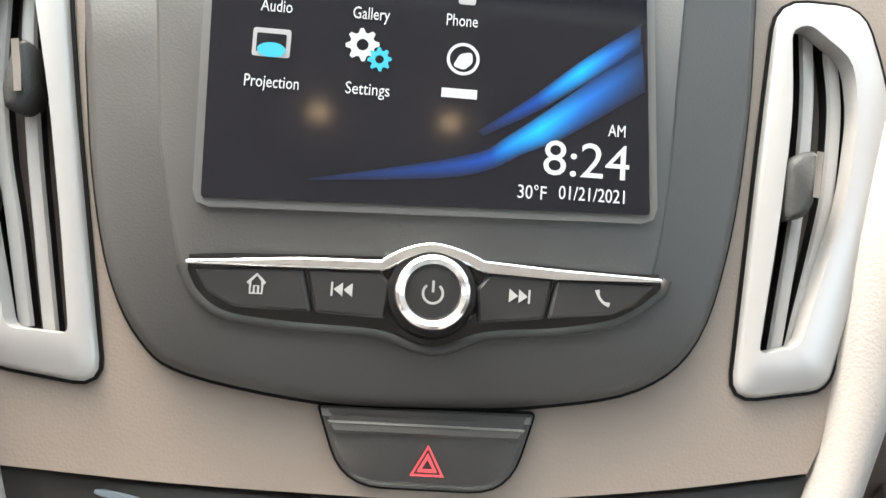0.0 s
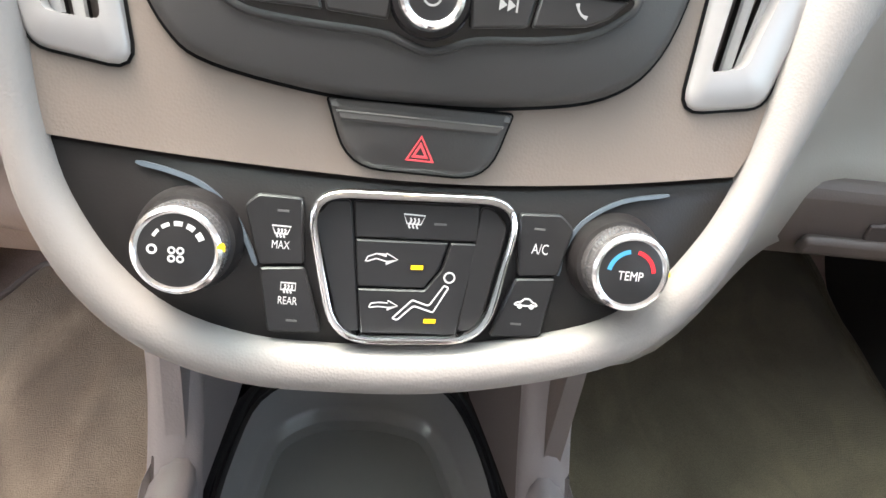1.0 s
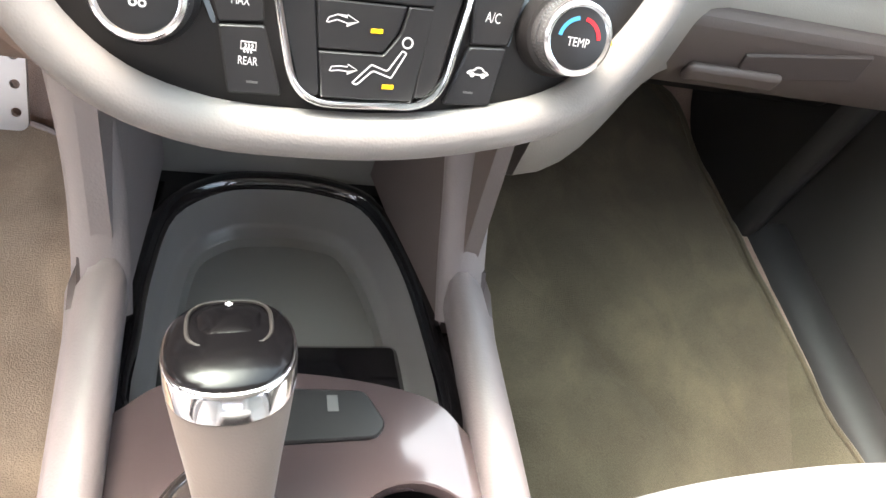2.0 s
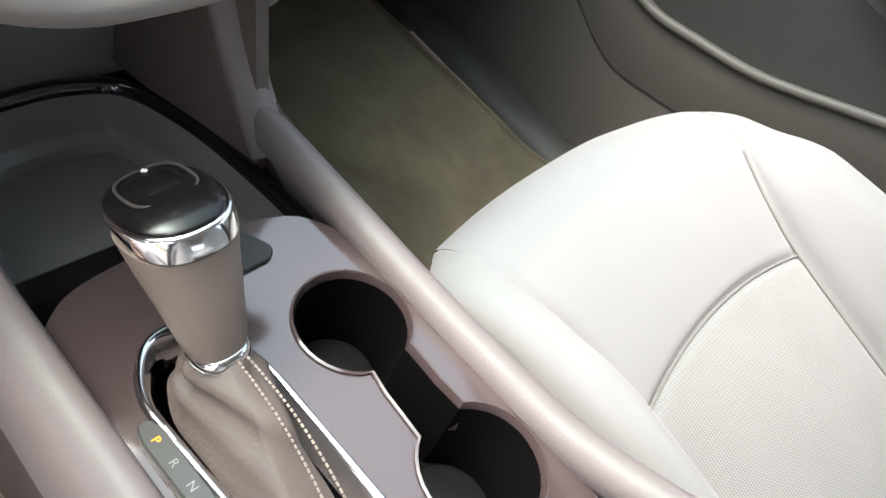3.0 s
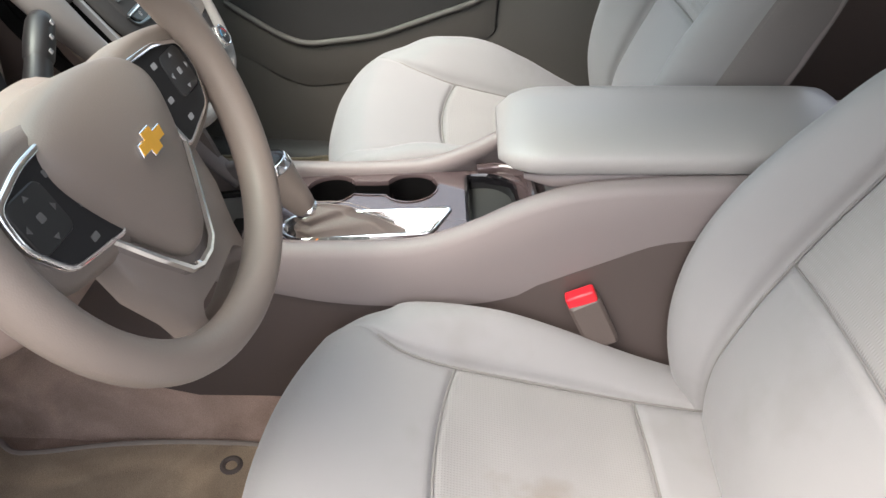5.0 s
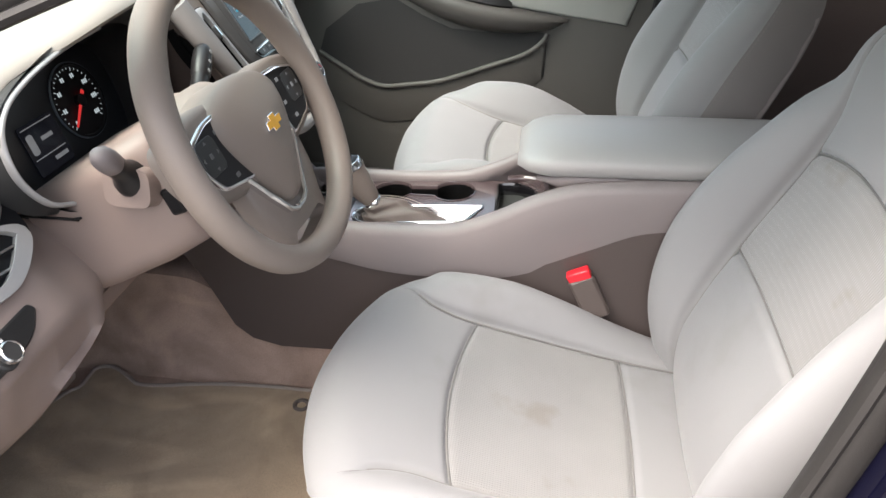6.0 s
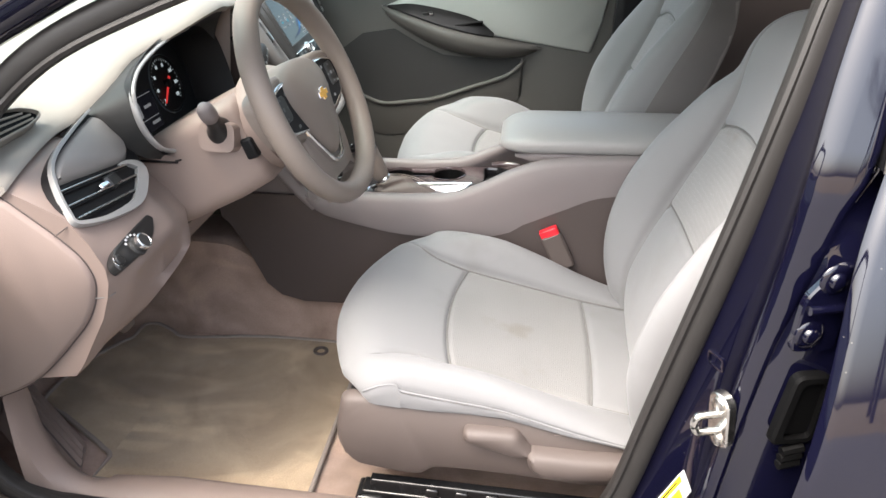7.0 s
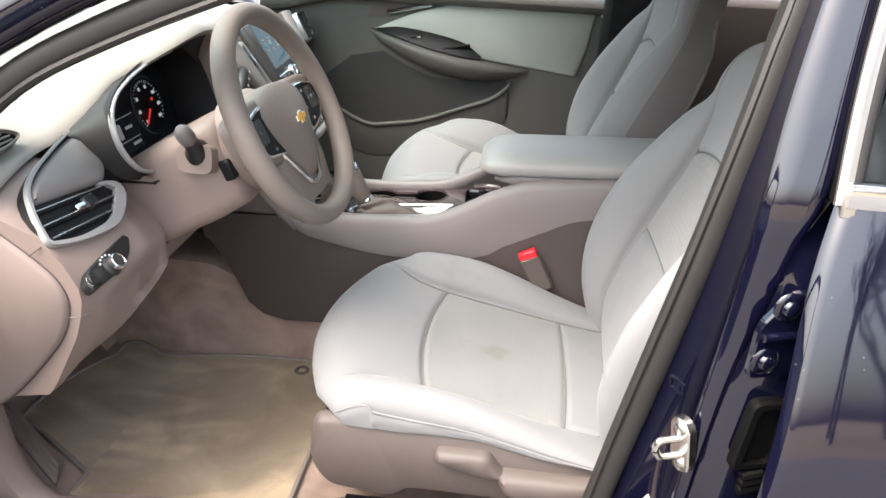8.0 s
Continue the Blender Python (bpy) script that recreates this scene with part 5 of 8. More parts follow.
def knob_ring(h, rx, ry, off, n=36, p=2.3):
    out = []
    for k in range(n):
        a = 2 * math.pi * k / n
        c, d = math.cos(a), math.sin(a)
        out.append(GK(math.copysign(abs(c) ** (2 / p), c) * rx, math.copysign(abs(d) ** (2 / p), d) * ry + off, h))
    return out


grip_rows = [(h, a, b, o) for h, a, b, o in KN]
rings = [knob_ring(h, *spline([(r[0], *r[1:]) for r in grip_rows], h)) for h in np.linspace(-0.002, 0.076, 14)]
# the top is cut on a slant that falls towards the driver
def tilt_top(ring, k):
    return [p + axis * (-(p - C1).dot(sy) * 0.0 + (p - C1).dot(Vector((0, 1, 0))) * 0.22 * k) for p in ring]


rings = [tilt_top(r, (i / 13) ** 3) for i, r in enumerate(rings)]
grip = part("grip", loft(rings), M_WHEEL, sel, "grey-brown moulded grip", angle=80)
part("collar", loft([knob_ring(-0.008, 0.0145, 0.0155, 0), knob_ring(-0.005, 0.0160, 0.0168, 0), knob_ring(0.001, 0.0158, 0.0166, 0), knob_ring(0.003, 0.0140, 0.0148, 0)]), M_CHROME, sel, "chrome collar", angle=80)
def band_ring(h, rx, ry, drop):
    """A ring of the chrome band, which hangs lower on the driver's side."""
    ring = tilt_top(knob_ring(h, rx, ry, 0.002), 1)
    return [p - axis * (drop * smooth((-(p - C1).dot(Vector((-0.15, 0.985, 0))) - 0.002) / 0.026)) for p in ring]


band = [band_ring(h, a, b, d) for h, a, b, d in ((0.0838, 0.0258, 0.0298, 0.008), (0.0843, 0.0268, 0.0309, 0.008), (0.0866, 0.0269, 0.0310, 0.0), (0.0878, 0.0264, 0.0304, 0), (0.0884, 0.0254, 0.0294, 0))]
part("band", loft(band), M_CHROME, grip, "chrome band, deeper towards the driver", angle=60)
cap = [tilt_top(knob_ring(0.0866 + 0.0085 * math.sin(t), 0.0256 * math.cos(t) + 0.0004, 0.0294 * math.cos(t) + 0.0004, 0.002), 1) for t in np.linspace(0, 1.55, 9)]
part("cap", loft(cap), M_CAP, grip, "smooth black cap", angle=80)
btn = [tilt_top(knob_ring(0.0885 + 0.0080 * math.sin(t), 0.0165 * math.cos(t) + 0.0004, 0.0150 * math.cos(t) + 0.0004, 0.007, p=3), 1) for t in np.linspace(0, 1.55, 7)]
part("release_button", loft(btn), M_CAP, grip, angle=80)
ring_ = tilt_top(knob_ring(0.0932, 0.0168, 0.0153, 0.007, p=3), 1)
part("button_gap", sweep(ring_, 0.0009, 0.0009, n=6, closed=True), M_RUBBER, grip)
top = tilt_top([GK(0.0, 0.0150, 0.0964)], 1)[0]
part("mark", block(tuple(top), (0.0030, 0.0011, 0.0006), (-22, 0, 0), block(tuple(top), (0.0011, 0.0030, 0.0006), (-22, 0, 0))), M_WHITE, grip)

# selector letters
cap_o = rounded([(-0.086, 0.040), (-0.0745, 0.043), (-0.0740, 0.114), (-0.0775, 0.122), (-0.084, 0.122), (-0.0868, 0.112)], 0.004, 4)
ind = part("gear_strip", slab(CO, cap_o, -0.002, 0.0055, edge=0.001), M_STRIP, console, "grey gear position strip")
GL = Plane(CO(0, 0, 0.0055), (0, -1, 0.09), (1, 0, 0))
for i, ch in enumerate("PRNDL"):
    lettering("print", ch, GL, -0.1095 + 0.0150 * i, -0.0808 + 0.0003 * i, 0.0065, 0.0002, M_ORANGE if i == 0 else M_PRINT, ind)
# small buttons in front of the cup holders and beside the lever
b1 = rounded([(-0.034, 0.174), (0.040, 0.176), (0.046, 0.184), (0.036, 0.205), (-0.020, 0.208), (-0.032, 0.196)], 0.005, 4)
tc = part("console_button", slab(CO, b1, -0.002, 0.003, edge=0.001), M_BUTTON, console, "small black button with a worn symbol")
part("print", slab(CO, [(0.014, 0.192), (0.020, 0.192), (0.020, 0.202), (0.014, 0.202)], 0.003, 0.0032), M_GREYPRINT, tc)

# open bin in front, under the stack
BN = Plane((0, 0, 0.652), (1, 0, 0), (0, 1, -0.10))
rim = catmull([(-0.091, 0.205), (-0.092, 0.262), (-0.089, 0.312), (-0.078, 0.362), (-0.046, 0.390), (-0.010, 0.397), (0.026, 0.395), (0.060, 0.380), (0.080, 0.335), (0.090, 0.275), (0.092, 0.190), (0.060, 0.208), (0, 0.222), (-0.045, 0.218)], 4, True)
bm = loft([[BN(u, v, 0.0) for u, v in inset(rim, -0.008)], [BN(u, v, 0.004) for u, v in inset(rim, -0.006)], [BN(u, v, 0.006) for u, v in rim], [BN(u, v, 0.005) for u, v in inset(rim, 0.003)], [BN(u, v, -0.004) for u, v in inset(rim, 0.005)]], caps=False)
bin_ = part("bin", bm, M_GLOSSBLACK, console, "gloss black rimmed open bin", angle=60)
bm = loft([[BN(u, v, -0.002) for u, v in inset(rim, 0.0045)], [BN(u, v, -0.034) for u, v in inset(rim, 0.010)], [BN(u, v, -0.038) for u, v in inset(rim, 0.013)], [BN(u, v, -0.039) for u, v in inset(rim, 0.019)], [BN(u, v, -0.041) for u, v in inset(rim, 0.021)]], caps=False)
part("bin_wall", bm, M_BINWALL, bin_, "satin grey bin wall", angle=50)
bm = loft([[BN(u, v, -0.040) for u, v in inset(rim, 0.0205)], [BN(u, v, -0.047) for u, v in inset(rim, 0.024)]], caps=False)
slab(BN, inset(rim, 0.02), -0.054, -0.0465, bm=bm)
part("bin_floor", bm, M_BINFLOOR, bin_, "dark grey rubber bin floor")
part("bin_sill", slab(BN, rounded([(-0.080, 0.20), (0.080, 0.20), (0.078, 0.276), (-0.078, 0.276)], 0.008, 4), -0.046, -0.034, edge=0.004), M_GLOSSBLACK, bin_, "gloss black sill of the bin")
part("bin_surround", slab(BN, [(-0.105, 0.20), (0.105, 0.20), (0.105, 0.410), (-0.105, 0.410)], -0.010, -0.003, holes=[inset(rim, 0.001)]), M_GLOSSBLACK, bin_)
# panels behind and beside the bin, and the two slanting struts up to the stack
part("bin_back", loft([[(-0.098, 0.400, 0.60), (0.09, 0.400, 0.60), (0.095, 0.425, 0.80), (-0.110, 0.425, 0.80)], [(-0.098, 0.418, 0.60), (0.09, 0.418, 0.60), (0.095, 0.443, 0.80), (-0.110, 0.443, 0.80)]]), M_BIN, console, "grey panel behind the bin")
for s in (-1, 1):
    # the left wall is greige, the right one a darker brown
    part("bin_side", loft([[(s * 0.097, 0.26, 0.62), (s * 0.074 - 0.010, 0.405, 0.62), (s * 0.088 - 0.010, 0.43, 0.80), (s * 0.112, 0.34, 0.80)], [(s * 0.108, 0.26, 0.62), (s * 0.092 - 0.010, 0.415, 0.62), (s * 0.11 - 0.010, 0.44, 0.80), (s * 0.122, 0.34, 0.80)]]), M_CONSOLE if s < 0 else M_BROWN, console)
    st = catmull([(s * 0.107, 0.262, 0.640), (s * 0.107 - 0.002, 0.290, 0.668), (s * 0.108 - 0.005, 0.318, 0.702), (s * 0.111 - 0.012, 0.350, 0.750), (s * 0.120 - 0.020, 0.385, 0.820)], 5)
    part("strut", sweep(st, 0.016, 0.011, n=16, up=(0, 1, 0.3)), M_CONSOLE, console, "slanting greige strut")

part("bin_front", block((0, -0.205, 0.728), (0.186, 0.02, 0.098), (0, 0, 0)), M_LIGHT, console, "pale front of the bin under the armrest", bevel=0.004)

# armrest on the console
arm = thing("armrest", (0, -0.30, 0.79), "light grey vinyl padded console armrest, closed", "armrest")
rings = []
for k in range(25):
    t = k / 24
    y = mix(-0.118, -0.56, t)
    e = math.sin(min(1, t / 0.14) * math.pi / 2) ** 0.6 * math.sin(min(1, (1 - t) / 0.06) * math.pi / 2) ** 0.6
    e = max(e, 0.03)
    zc, hz, hx = 0.800 + 0.022 * (t) ** 0.8, 0.026 * (0.35 + 0.65 * e), 0.101 * (0.66 + 0.34 * e)
    ring = []
    for j in range(32):
        a = 2 * math.pi * j / 32
        c, d = math.cos(a), math.sin(a)
        ring.append((math.copysign(abs(c) ** 0.74, c) * hx, y, zc - 0.004 * (1 - e) + math.copysign(abs(d) ** (0.80 if d > 0 else 0.5), d) * hz + 0.004 * (1 - abs(c)) * (d > 0)))
    rings.append(ring)
part("pad", loft(rings), M_VINYL, arm, angle=80)
rings = []
for k in range(13):
    t = k / 12
    y = mix(-0.150, -0.56, t)
    zc = 0.776 + 0.022 * t ** 0.8
    e = max(0.05, math.sin(min(1, t / 0.08) * math.pi / 2) ** 0.6)
    rings.append([(u * (0.85 + 0.15 * e), y, zc + v * (0.3 + 0.7 * e)) for u, v in rrect(-0.094, -0.012, 0.094, 0.010, 0.008, 3)])
part("lid_base", loft(rings), M_CONSOLE, arm, angle=60)

# ---- front seats ----
CUSH = [(0.106, 0.538), (0.128, 0.548), (0.140, 0.563), (0.133, 0.580), (0.100, 0.603), (0.05, 0.604), (-0.02, 0.588), (-0.08, 0.570), (-0.20, 0.545), (-0.31, 0.524), (-0.40, 0.512), (-0.44, 0.512)]
BACK = [(-0.395, 0.50), (-0.388, 0.56), (-0.392, 0.615), (-0.415, 0.68), (-0.442, 0.742), (-0.472, 0.82), (-0.500, 0.90), (-0.516, 0.98), (-0.523, 1.04), (-0.531, 1.08), (-0.545, 1.105), (-0.575, 1.118)]
cush_line = catmull(CUSH, 10)
back_line = catmull(BACK, 10)


def along(line):
    d = [0.0]
    for a, b in zip(line, line[1:]):
        d.append(d[-1] + math.dist(a, b))
    return [x / d[-1] for x in d]


cush_d, back_d = along(cush_line), along(back_line)


def at_share(line, d, v):
    v = min(1, max(0, v))
    for i in range(len(d) - 1):
        if v <= d[i + 1]:
            t = (v - d[i]) / (d[i + 1] - d[i])
            return mix(line[i][0], line[i + 1][0], t), mix(line[i][1], line[i + 1][1], t)
    return line[-1]


def share_of(line, d, axis_i, value, after=0.0):
    for i in range(len(d) - 1):
        a, b = line[i][axis_i], line[i + 1][axis_i]
        if d[i] >= after and (a - value) * (b - value) <= 0 and a != b:
            return mix(d[i], d[i + 1], (value - a) / (b - a))
    return 1.0


BUMP = [(-0.44, 0.0), (-0.36, 0.014), (-0.30, 0.028), (-0.22, 0.048), (-0.12, 0.062), (-0.03, 0.045), (0.05, 0.012), (0.10, 0.001), (0.15, 0.0)]
BBUMP = [(0.50, 0.02), (0.60, 0.045), (0.69, 0.075), (0.765, 0.088), (0.86, 0.076), (0.92, 0.052), (0.965, 0.026), (0.995, 0.004), (1.03, 0.0), (1.2, 0.0)]


CURVE = [0.045, 0.035, 0.72]
# cross shape from the seam outwards: t, share of the width, share of the swell, share of the drop
SHAPE = [(0.0, 0.0, 0.0, 0.0), (0.12, 0.20, 0.44, 0.0), (0.26, 0.47, 0.88, 0.0), (0.38, 0.71, 1.0, 0.025), (0.48, 0.885, 0.88, 0.11), (0.58, 0.985, 0.58, 0.26), (0.70, 1.03, 0.25, 0.48), (0.85, 1.02, 0.05, 0.77), (1.0, 0.985, 0.0, 1.0)]
SEAM_T = [(-0.45, 0.66), (-0.26, 0.68), (-0.17, 0.66), (0.0, 0.66), (0.05, 0.62), (0.085, 0.58), (0.15, 0.58)]


def cushion_point(a, v):
    """a: within 0.165 the middle, to 0.265 the bolster's top, to 0.365 its side; v: share from the front's foot to the back."""
    y, z = at_share(cush_line, cush_d, v)
    aa, sg = abs(a), math.copysign(1, a)
    seam = 0.165 + 0.032 * smooth((y + 0.05) / 0.17)
    front = smooth((y + 0.03) / 0.13)
    if aa <= 0.165:
        x = a / 0.165 * seam
        z -= 0.006 * math.cos(a / 0.165 * math.pi / 2) * smooth((0.02 - y) / 0.1)
        y -= CURVE[0] * min(1, (x / 0.197) ** 2) * front
        return x, y, z
    wide = (0.25 if a > 0 else 0.233) - seam
    split = spline(SEAM_T, y)[0]
    t = (aa - 0.165) / 0.10
    t = t * split if t < 1 else split + (t - 1) * (1 - split)
    u, hb, hd = spline(SHAPE, t)
    zb = 0.548 - 0.026 * smooth((-y - 0.22) / 0.18)
    drop = max(0.004, z - zb)
    x = sg * (seam + wide * u * mix(0.45, 1.0, smooth(v / 0.12)))
    z += spline(BUMP, y)[0] * hb * (CURVE[2] if a > 0 else 1.0) - drop * hd
    y -= (CURVE[0] * min(1, (seam / 0.197) ** 2) + CURVE[1] * u + 0.015 * hd) * front
    return x, y, z


def back_half(z):
    return spline([(0.50, 0.235), (0.62, 0.245), (0.78, 0.252), (0.90, 0.243), (0.955, 0.236), (0.985, 0.217), (1.005, 0.203), (1.02, 0.197), (1.05, 0.186), (1.08, 0.158), (1.105, 0.115), (1.14, 0.06)], z)[0]


def back_seam(z):
    return spline([(0.50, 0.160), (0.62, 0.165), (0.75, 0.175), (0.90, 0.158), (0.96, 0.150), (1.005, 0.158), (1.05, 0.152), (1.08, 0.126), (1.105, 0.088), (1.14, 0.04)], z)[0]


def back_point(a, v):
    """a: within 0.165 the middle, to 0.265 the bolster, to 0.365 its side; v: share from the foot to the top."""
    y, z = at_share(back_line, back_d, v)
    h, s = back_half(z), back_seam(z)
    aa, sg = abs(a), math.copysign(1, a)
    if aa <= 0.165:
        return a / 0.165 * s, y + 0.006 * math.cos(aa / 0.165 * math.pi / 2), z
    t = (aa - 0.165) / 0.10
    t = t * 0.62 if t < 1 else 0.62 + (t - 1) * 0.38
    u, hb, hd = spline(SHAPE, t)
    x = sg * (s + (h - s) * u)
    y += spline(BBUMP, z)[0] * hb - 0.085 * hd - 0.012 * u * smooth((z - 1.0) / 0.1)
    return x, y, z - 0.01 * hd


def panel(fn, a0, a1, v0, v1, na, nv, seams=(1, 1, 1, 1), bow=0.0, bow1=0.0, depth=0.006, wrinkle=0.0, seed=0, fade=None):
    """One cloth panel on a surface: its edges sink into the seams. bow: how far the first and last edges curve."""
    bm = bmesh.new()
    rows = []
    wide, tall = abs(a1 - a0), abs(v1 - v0) * 0.75
    for j in range(nv + 1):
        t = 0.5 - 0.5 * math.cos(math.pi * j / nv)
        row = []
        for i in range(na + 1):
            s = 0.5 - 0.5 * math.cos(math.pi * i / na)
            a = mix(a0, a1, s)
            cur = 1 - (2 * s - 1) ** 2
            v = mix(v0 - bow * cur, v1 - bow1 * cur, t)
            p = Vector(fn(a, v))
            e = 1e-3
            n = (Vector(fn(a + e, v)) - Vector(fn(a - e, v))).cross(Vector(fn(a, v + e)) - Vector(fn(a, v - e)))
            n = -n.normalized() if n.length > 0 else Vector((0, 0, 1))
            g = 0.0
            for k, (on, d) in enumerate(zip(seams, (s * wide, (1 - s) * wide, t * tall, (1 - t) * tall))):
                if on:
                    g += math.exp(-(d / 0.0055) ** 2) * on * (smooth((v - fade) / 0.14) if fade and k < 2 else 1)
            w = wrinkle * noise.noise((a * 14 + seed, v * 11, 3.1)) if wrinkle else 0
            row.append(bm.verts.new(p + n * (-depth * min(1, g) + w)))
        rows.append(row)
    for j in range(nv):
        for i in range(na):
            bm.faces.new((rows[j][i], rows[j][i + 1], rows[j + 1][i + 1], rows[j + 1][i]))
    return bm


def place(bm, m):
    bmesh.ops.transform(bm, matrix=m, verts=bm.verts)
    return bm


def stitches(line, sgn, count, m, parent):
    """A row of short thread stitches along a sewn seam."""
    bm = bmesh.new()
    for k in range(count):
        a, b = line(k / count), line((k + 0.6) / count)
        out = Vector((sgn * 0.0004, 0, 0.0004))
        sweep([m @ (a + out), m @ ((a + b) / 2 + out * 2), m @ (b + out)], 0.0005, n=4, bm=bm)
    part("stitching", bm, M_THREAD, parent, "sewn edge seam")


def front_seat(name, cx, dy, dz, out, label, low_seam=0.742):
    """out: -1 where the door is on the -x side."""
    m = Matrix.Translation((cx, dy, dz)) @ Matrix.Diagonal((out, 1, 1, 1))
    seat = thing(name, (cx, dy - 0.15, 0.30), label, "car seat", "front seats")
    vf = share_of(cush_line, cush_d, 0, -0.078, 0.3)
    vr = share_of(cush_line, cush_d, 0, -0.308, 0.3)
    cushion = part("cushion", place(panel(cushion_point, -0.165, 0.165, vf, vr, 36, 30, bow=0.035, bow1=-0.012, wrinkle=0.0015), m), M_KNIT, seat, "ribbed knit seat centre, faintly stained", angle=80)
    part("cushion_rear", place(panel(cushion_point, -0.165, 0.165, vr, 1.0, 30, 14, bow=-0.012, wrinkle=0.001), m), M_CLOTH, cushion, angle=80)
    part("cushion_front", place(panel(cushion_point, -0.165, 0.165, 0.0, vf, 36, 36, bow1=0.035, fade=0.14, seams=(1, 1, 0, 1), wrinkle=0.0012, seed=4), m), M_CLOTH, cushion, angle=80)
    for sgn in (-1, 1):
        part("bolster", place(panel(cushion_point, sgn * 0.165, sgn * 0.265, 0.0, 1.0, 22, 64, fade=0.14, seams=(1, 0.35, 0, 0), depth=0.006, wrinkle=0.0015, seed=sgn * 7), m), M_CLOTH, cushion, "smooth light grey cloth bolster", angle=80)
        part("bolster_side", place(panel(cushion_point, sgn * 0.265, sgn * 0.365, 0.0, 1.0, 16, 64, fade=0.14, seams=(0.35, 0, 0, 0), depth=0.006, wrinkle=0.0022, seed=sgn * 3), m), M_CLOTH, cushion, angle=80)
        welt = [Vector(cushion_point(sgn * 0.267, v)) + Vector((sgn * 0.0004, 0, 0.0002)) for v in np.linspace(0.09, 0.97, 60)]
        part("welt", place(sweep(welt, 0.0013, n=6), m), M_CLOTH, cushion, "sewn welt along the bolster")
        stitches(lambda k: Vector(cushion_point(sgn * 0.2725, mix(0.30, 0.95, k))), sgn, 100, m, cushion)
        # dark tube along the groove stands for the shade in the seam
        part("seam", place(sweep([Vector(cushion_point(sgn * 0.1652, mix(0.24, 0.97, k / 50))) - Vector((0, 0, 0.0040)) for k in range(51)], 0.0013, n=6), m), M_SEAM, cushion)
    for vv, bw in ((vf, 0.035), (vr, -0.012)):
        part("seam", place(sweep([Vector(cushion_point(a, vv - bw * (1 - (a / 0.165) ** 2))) - Vector((0, 0, 0.0040)) for a in np.linspace(-0.163, 0.163, 31)], 0.0013, n=6), m), M_SEAM, cushion)
    # underside and plastic side covers
    part("seat_pan", place(block((0, -0.15, 0.445), (0.43, 0.50, 0.10)), m), M_BLACK, seat, bevel=0.02)
    side_pts = catmull([(0.088, 0.545), (0.096, 0.47), (0.072, 0.420), (0.03, 0.409), (-0.03, 0.404), (-0.05, 0.412), (-0.075, 0.424), (-0.20, 0.424), (-0.30, 0.420), (-0.36, 0.43), (-0.40, 0.47), (-0.42, 0.52)], 4)
    top_pts = [(-0.42, 0.512), (-0.36, 0.522), (-0.25, 0.545), (-0.13, 0.555), (0.0, 0.555), (0.05, 0.555), (0.076, 0.552)]
    fr = Plane((0, 0, 0), (0, 1, 0), (0, 0, 1))
    cover = part("side_cover", place(slab(fr, side_pts + top_pts, 0.222, 0.246, edge=0.010), m), M_BROWN, seat, "grey-brown moulded side cover", angle=50)
    if out < 0:
        r1 = rounded([(-0.108, 0.528), (-0.106, 0.506), (-0.190, 0.484), (-0.222, 0.490), (-0.203, 0.510), (-0.190, 0.531)], 0.012, 5)
        part("lever", place(slab(fr, r1, 0.242, 0.269, edge=0.008), m), M_BROWN, cover, "grey-brown height lever", angle=60)
        r2 = rounded([(-0.205, 0.500), (-0.212, 0.468), (-0.24, 0.452), (-0.36, 0.462), (-0.37, 0.505), (-0.30, 0.500)], 0.014, 5)
        part("lever", place(slab(fr, r2, 0.242, 0.276, edge=0.009), m), M_BROWN, cover, "grey-brown recline lever", angle=60)
        part("print", place(slab(fr, [(-0.27, 0.527), (-0.245, 0.523), (-0.245, 0.5235), (-0.27, 0.5275)], 0.245, 0.2464), m), M_SHALE, cover)
    part("inner_cover", place(slab(fr, side_pts + top_pts, -0.226, -0.205, edge=0.008), m), M_BROWN, seat, angle=50)
    # rails
    for sgn in (-1, 1):
        rail = part("rail", place(block((sgn * 0.215, -0.175, 0.332), (0.035, 0.47, 0.03)), m), M_RAILBLACK, seat, "black steel seat rail", bevel=0.004)
        part("rail_slider", place(block((sgn * 0.222, -0.165, 0.360), (0.018, 0.42, 0.026)), m), M_RAILBLACK, rail, bevel=0.003)
        part("rail_foot", place(block((sgn * 0.215, 0.045, 0.318), (0.05, 0.05, 0.04)), m), M_RAILBLACK, rail, bevel=0.006)
        for yy in (-0.06, -0.11, -0.16):
            part("rivet", place(block((sgn * 0.234, yy, 0.362), (0.008, 0.022, 0.016)), m), M_RAILBLACK, rail, bevel=0.003)
    # backrest
    v1 = share_of(back_line, back_d, 1, low_seam)
    v2 = share_of(back_line, back_d, 1, 0.905)
    back = part("backrest", place(panel(back_point, -0.165, 0.165, v1, v2, 32, 24, bow=-0.02, bow1=-0.045, depth=0.008, wrinkle=0.001), m), M_KNIT, seat, "ribbed knit backrest centre", angle=80)
    part("backrest_low", place(panel(back_point, -0.165, 0.165, 0.0, v1, 32, 26, bow1=-0.02, depth=0.008, wrinkle=0.001), m), M_CLOTH, back, angle=80)
    part("backrest_top", place(panel(back_point, -0.165, 0.165, v2, 1.0, 32, 28, bow=-0.045, seams=(1, 1, 1, 0), depth=0.008, wrinkle=0.001), m), M_CLOTH, back, angle=80)
    for sgn in (-1, 1):
        part("back_bolster", place(panel(back_point, sgn * 0.165, sgn * 0.265, 0.0, 1.0, 22, 60, seams=(1, 0.35, 0, 0), depth=0.008, wrinkle=0.0012, seed=sgn * 5), m), M_CLOTH, back, "smooth light grey cloth bolster", angle=80)
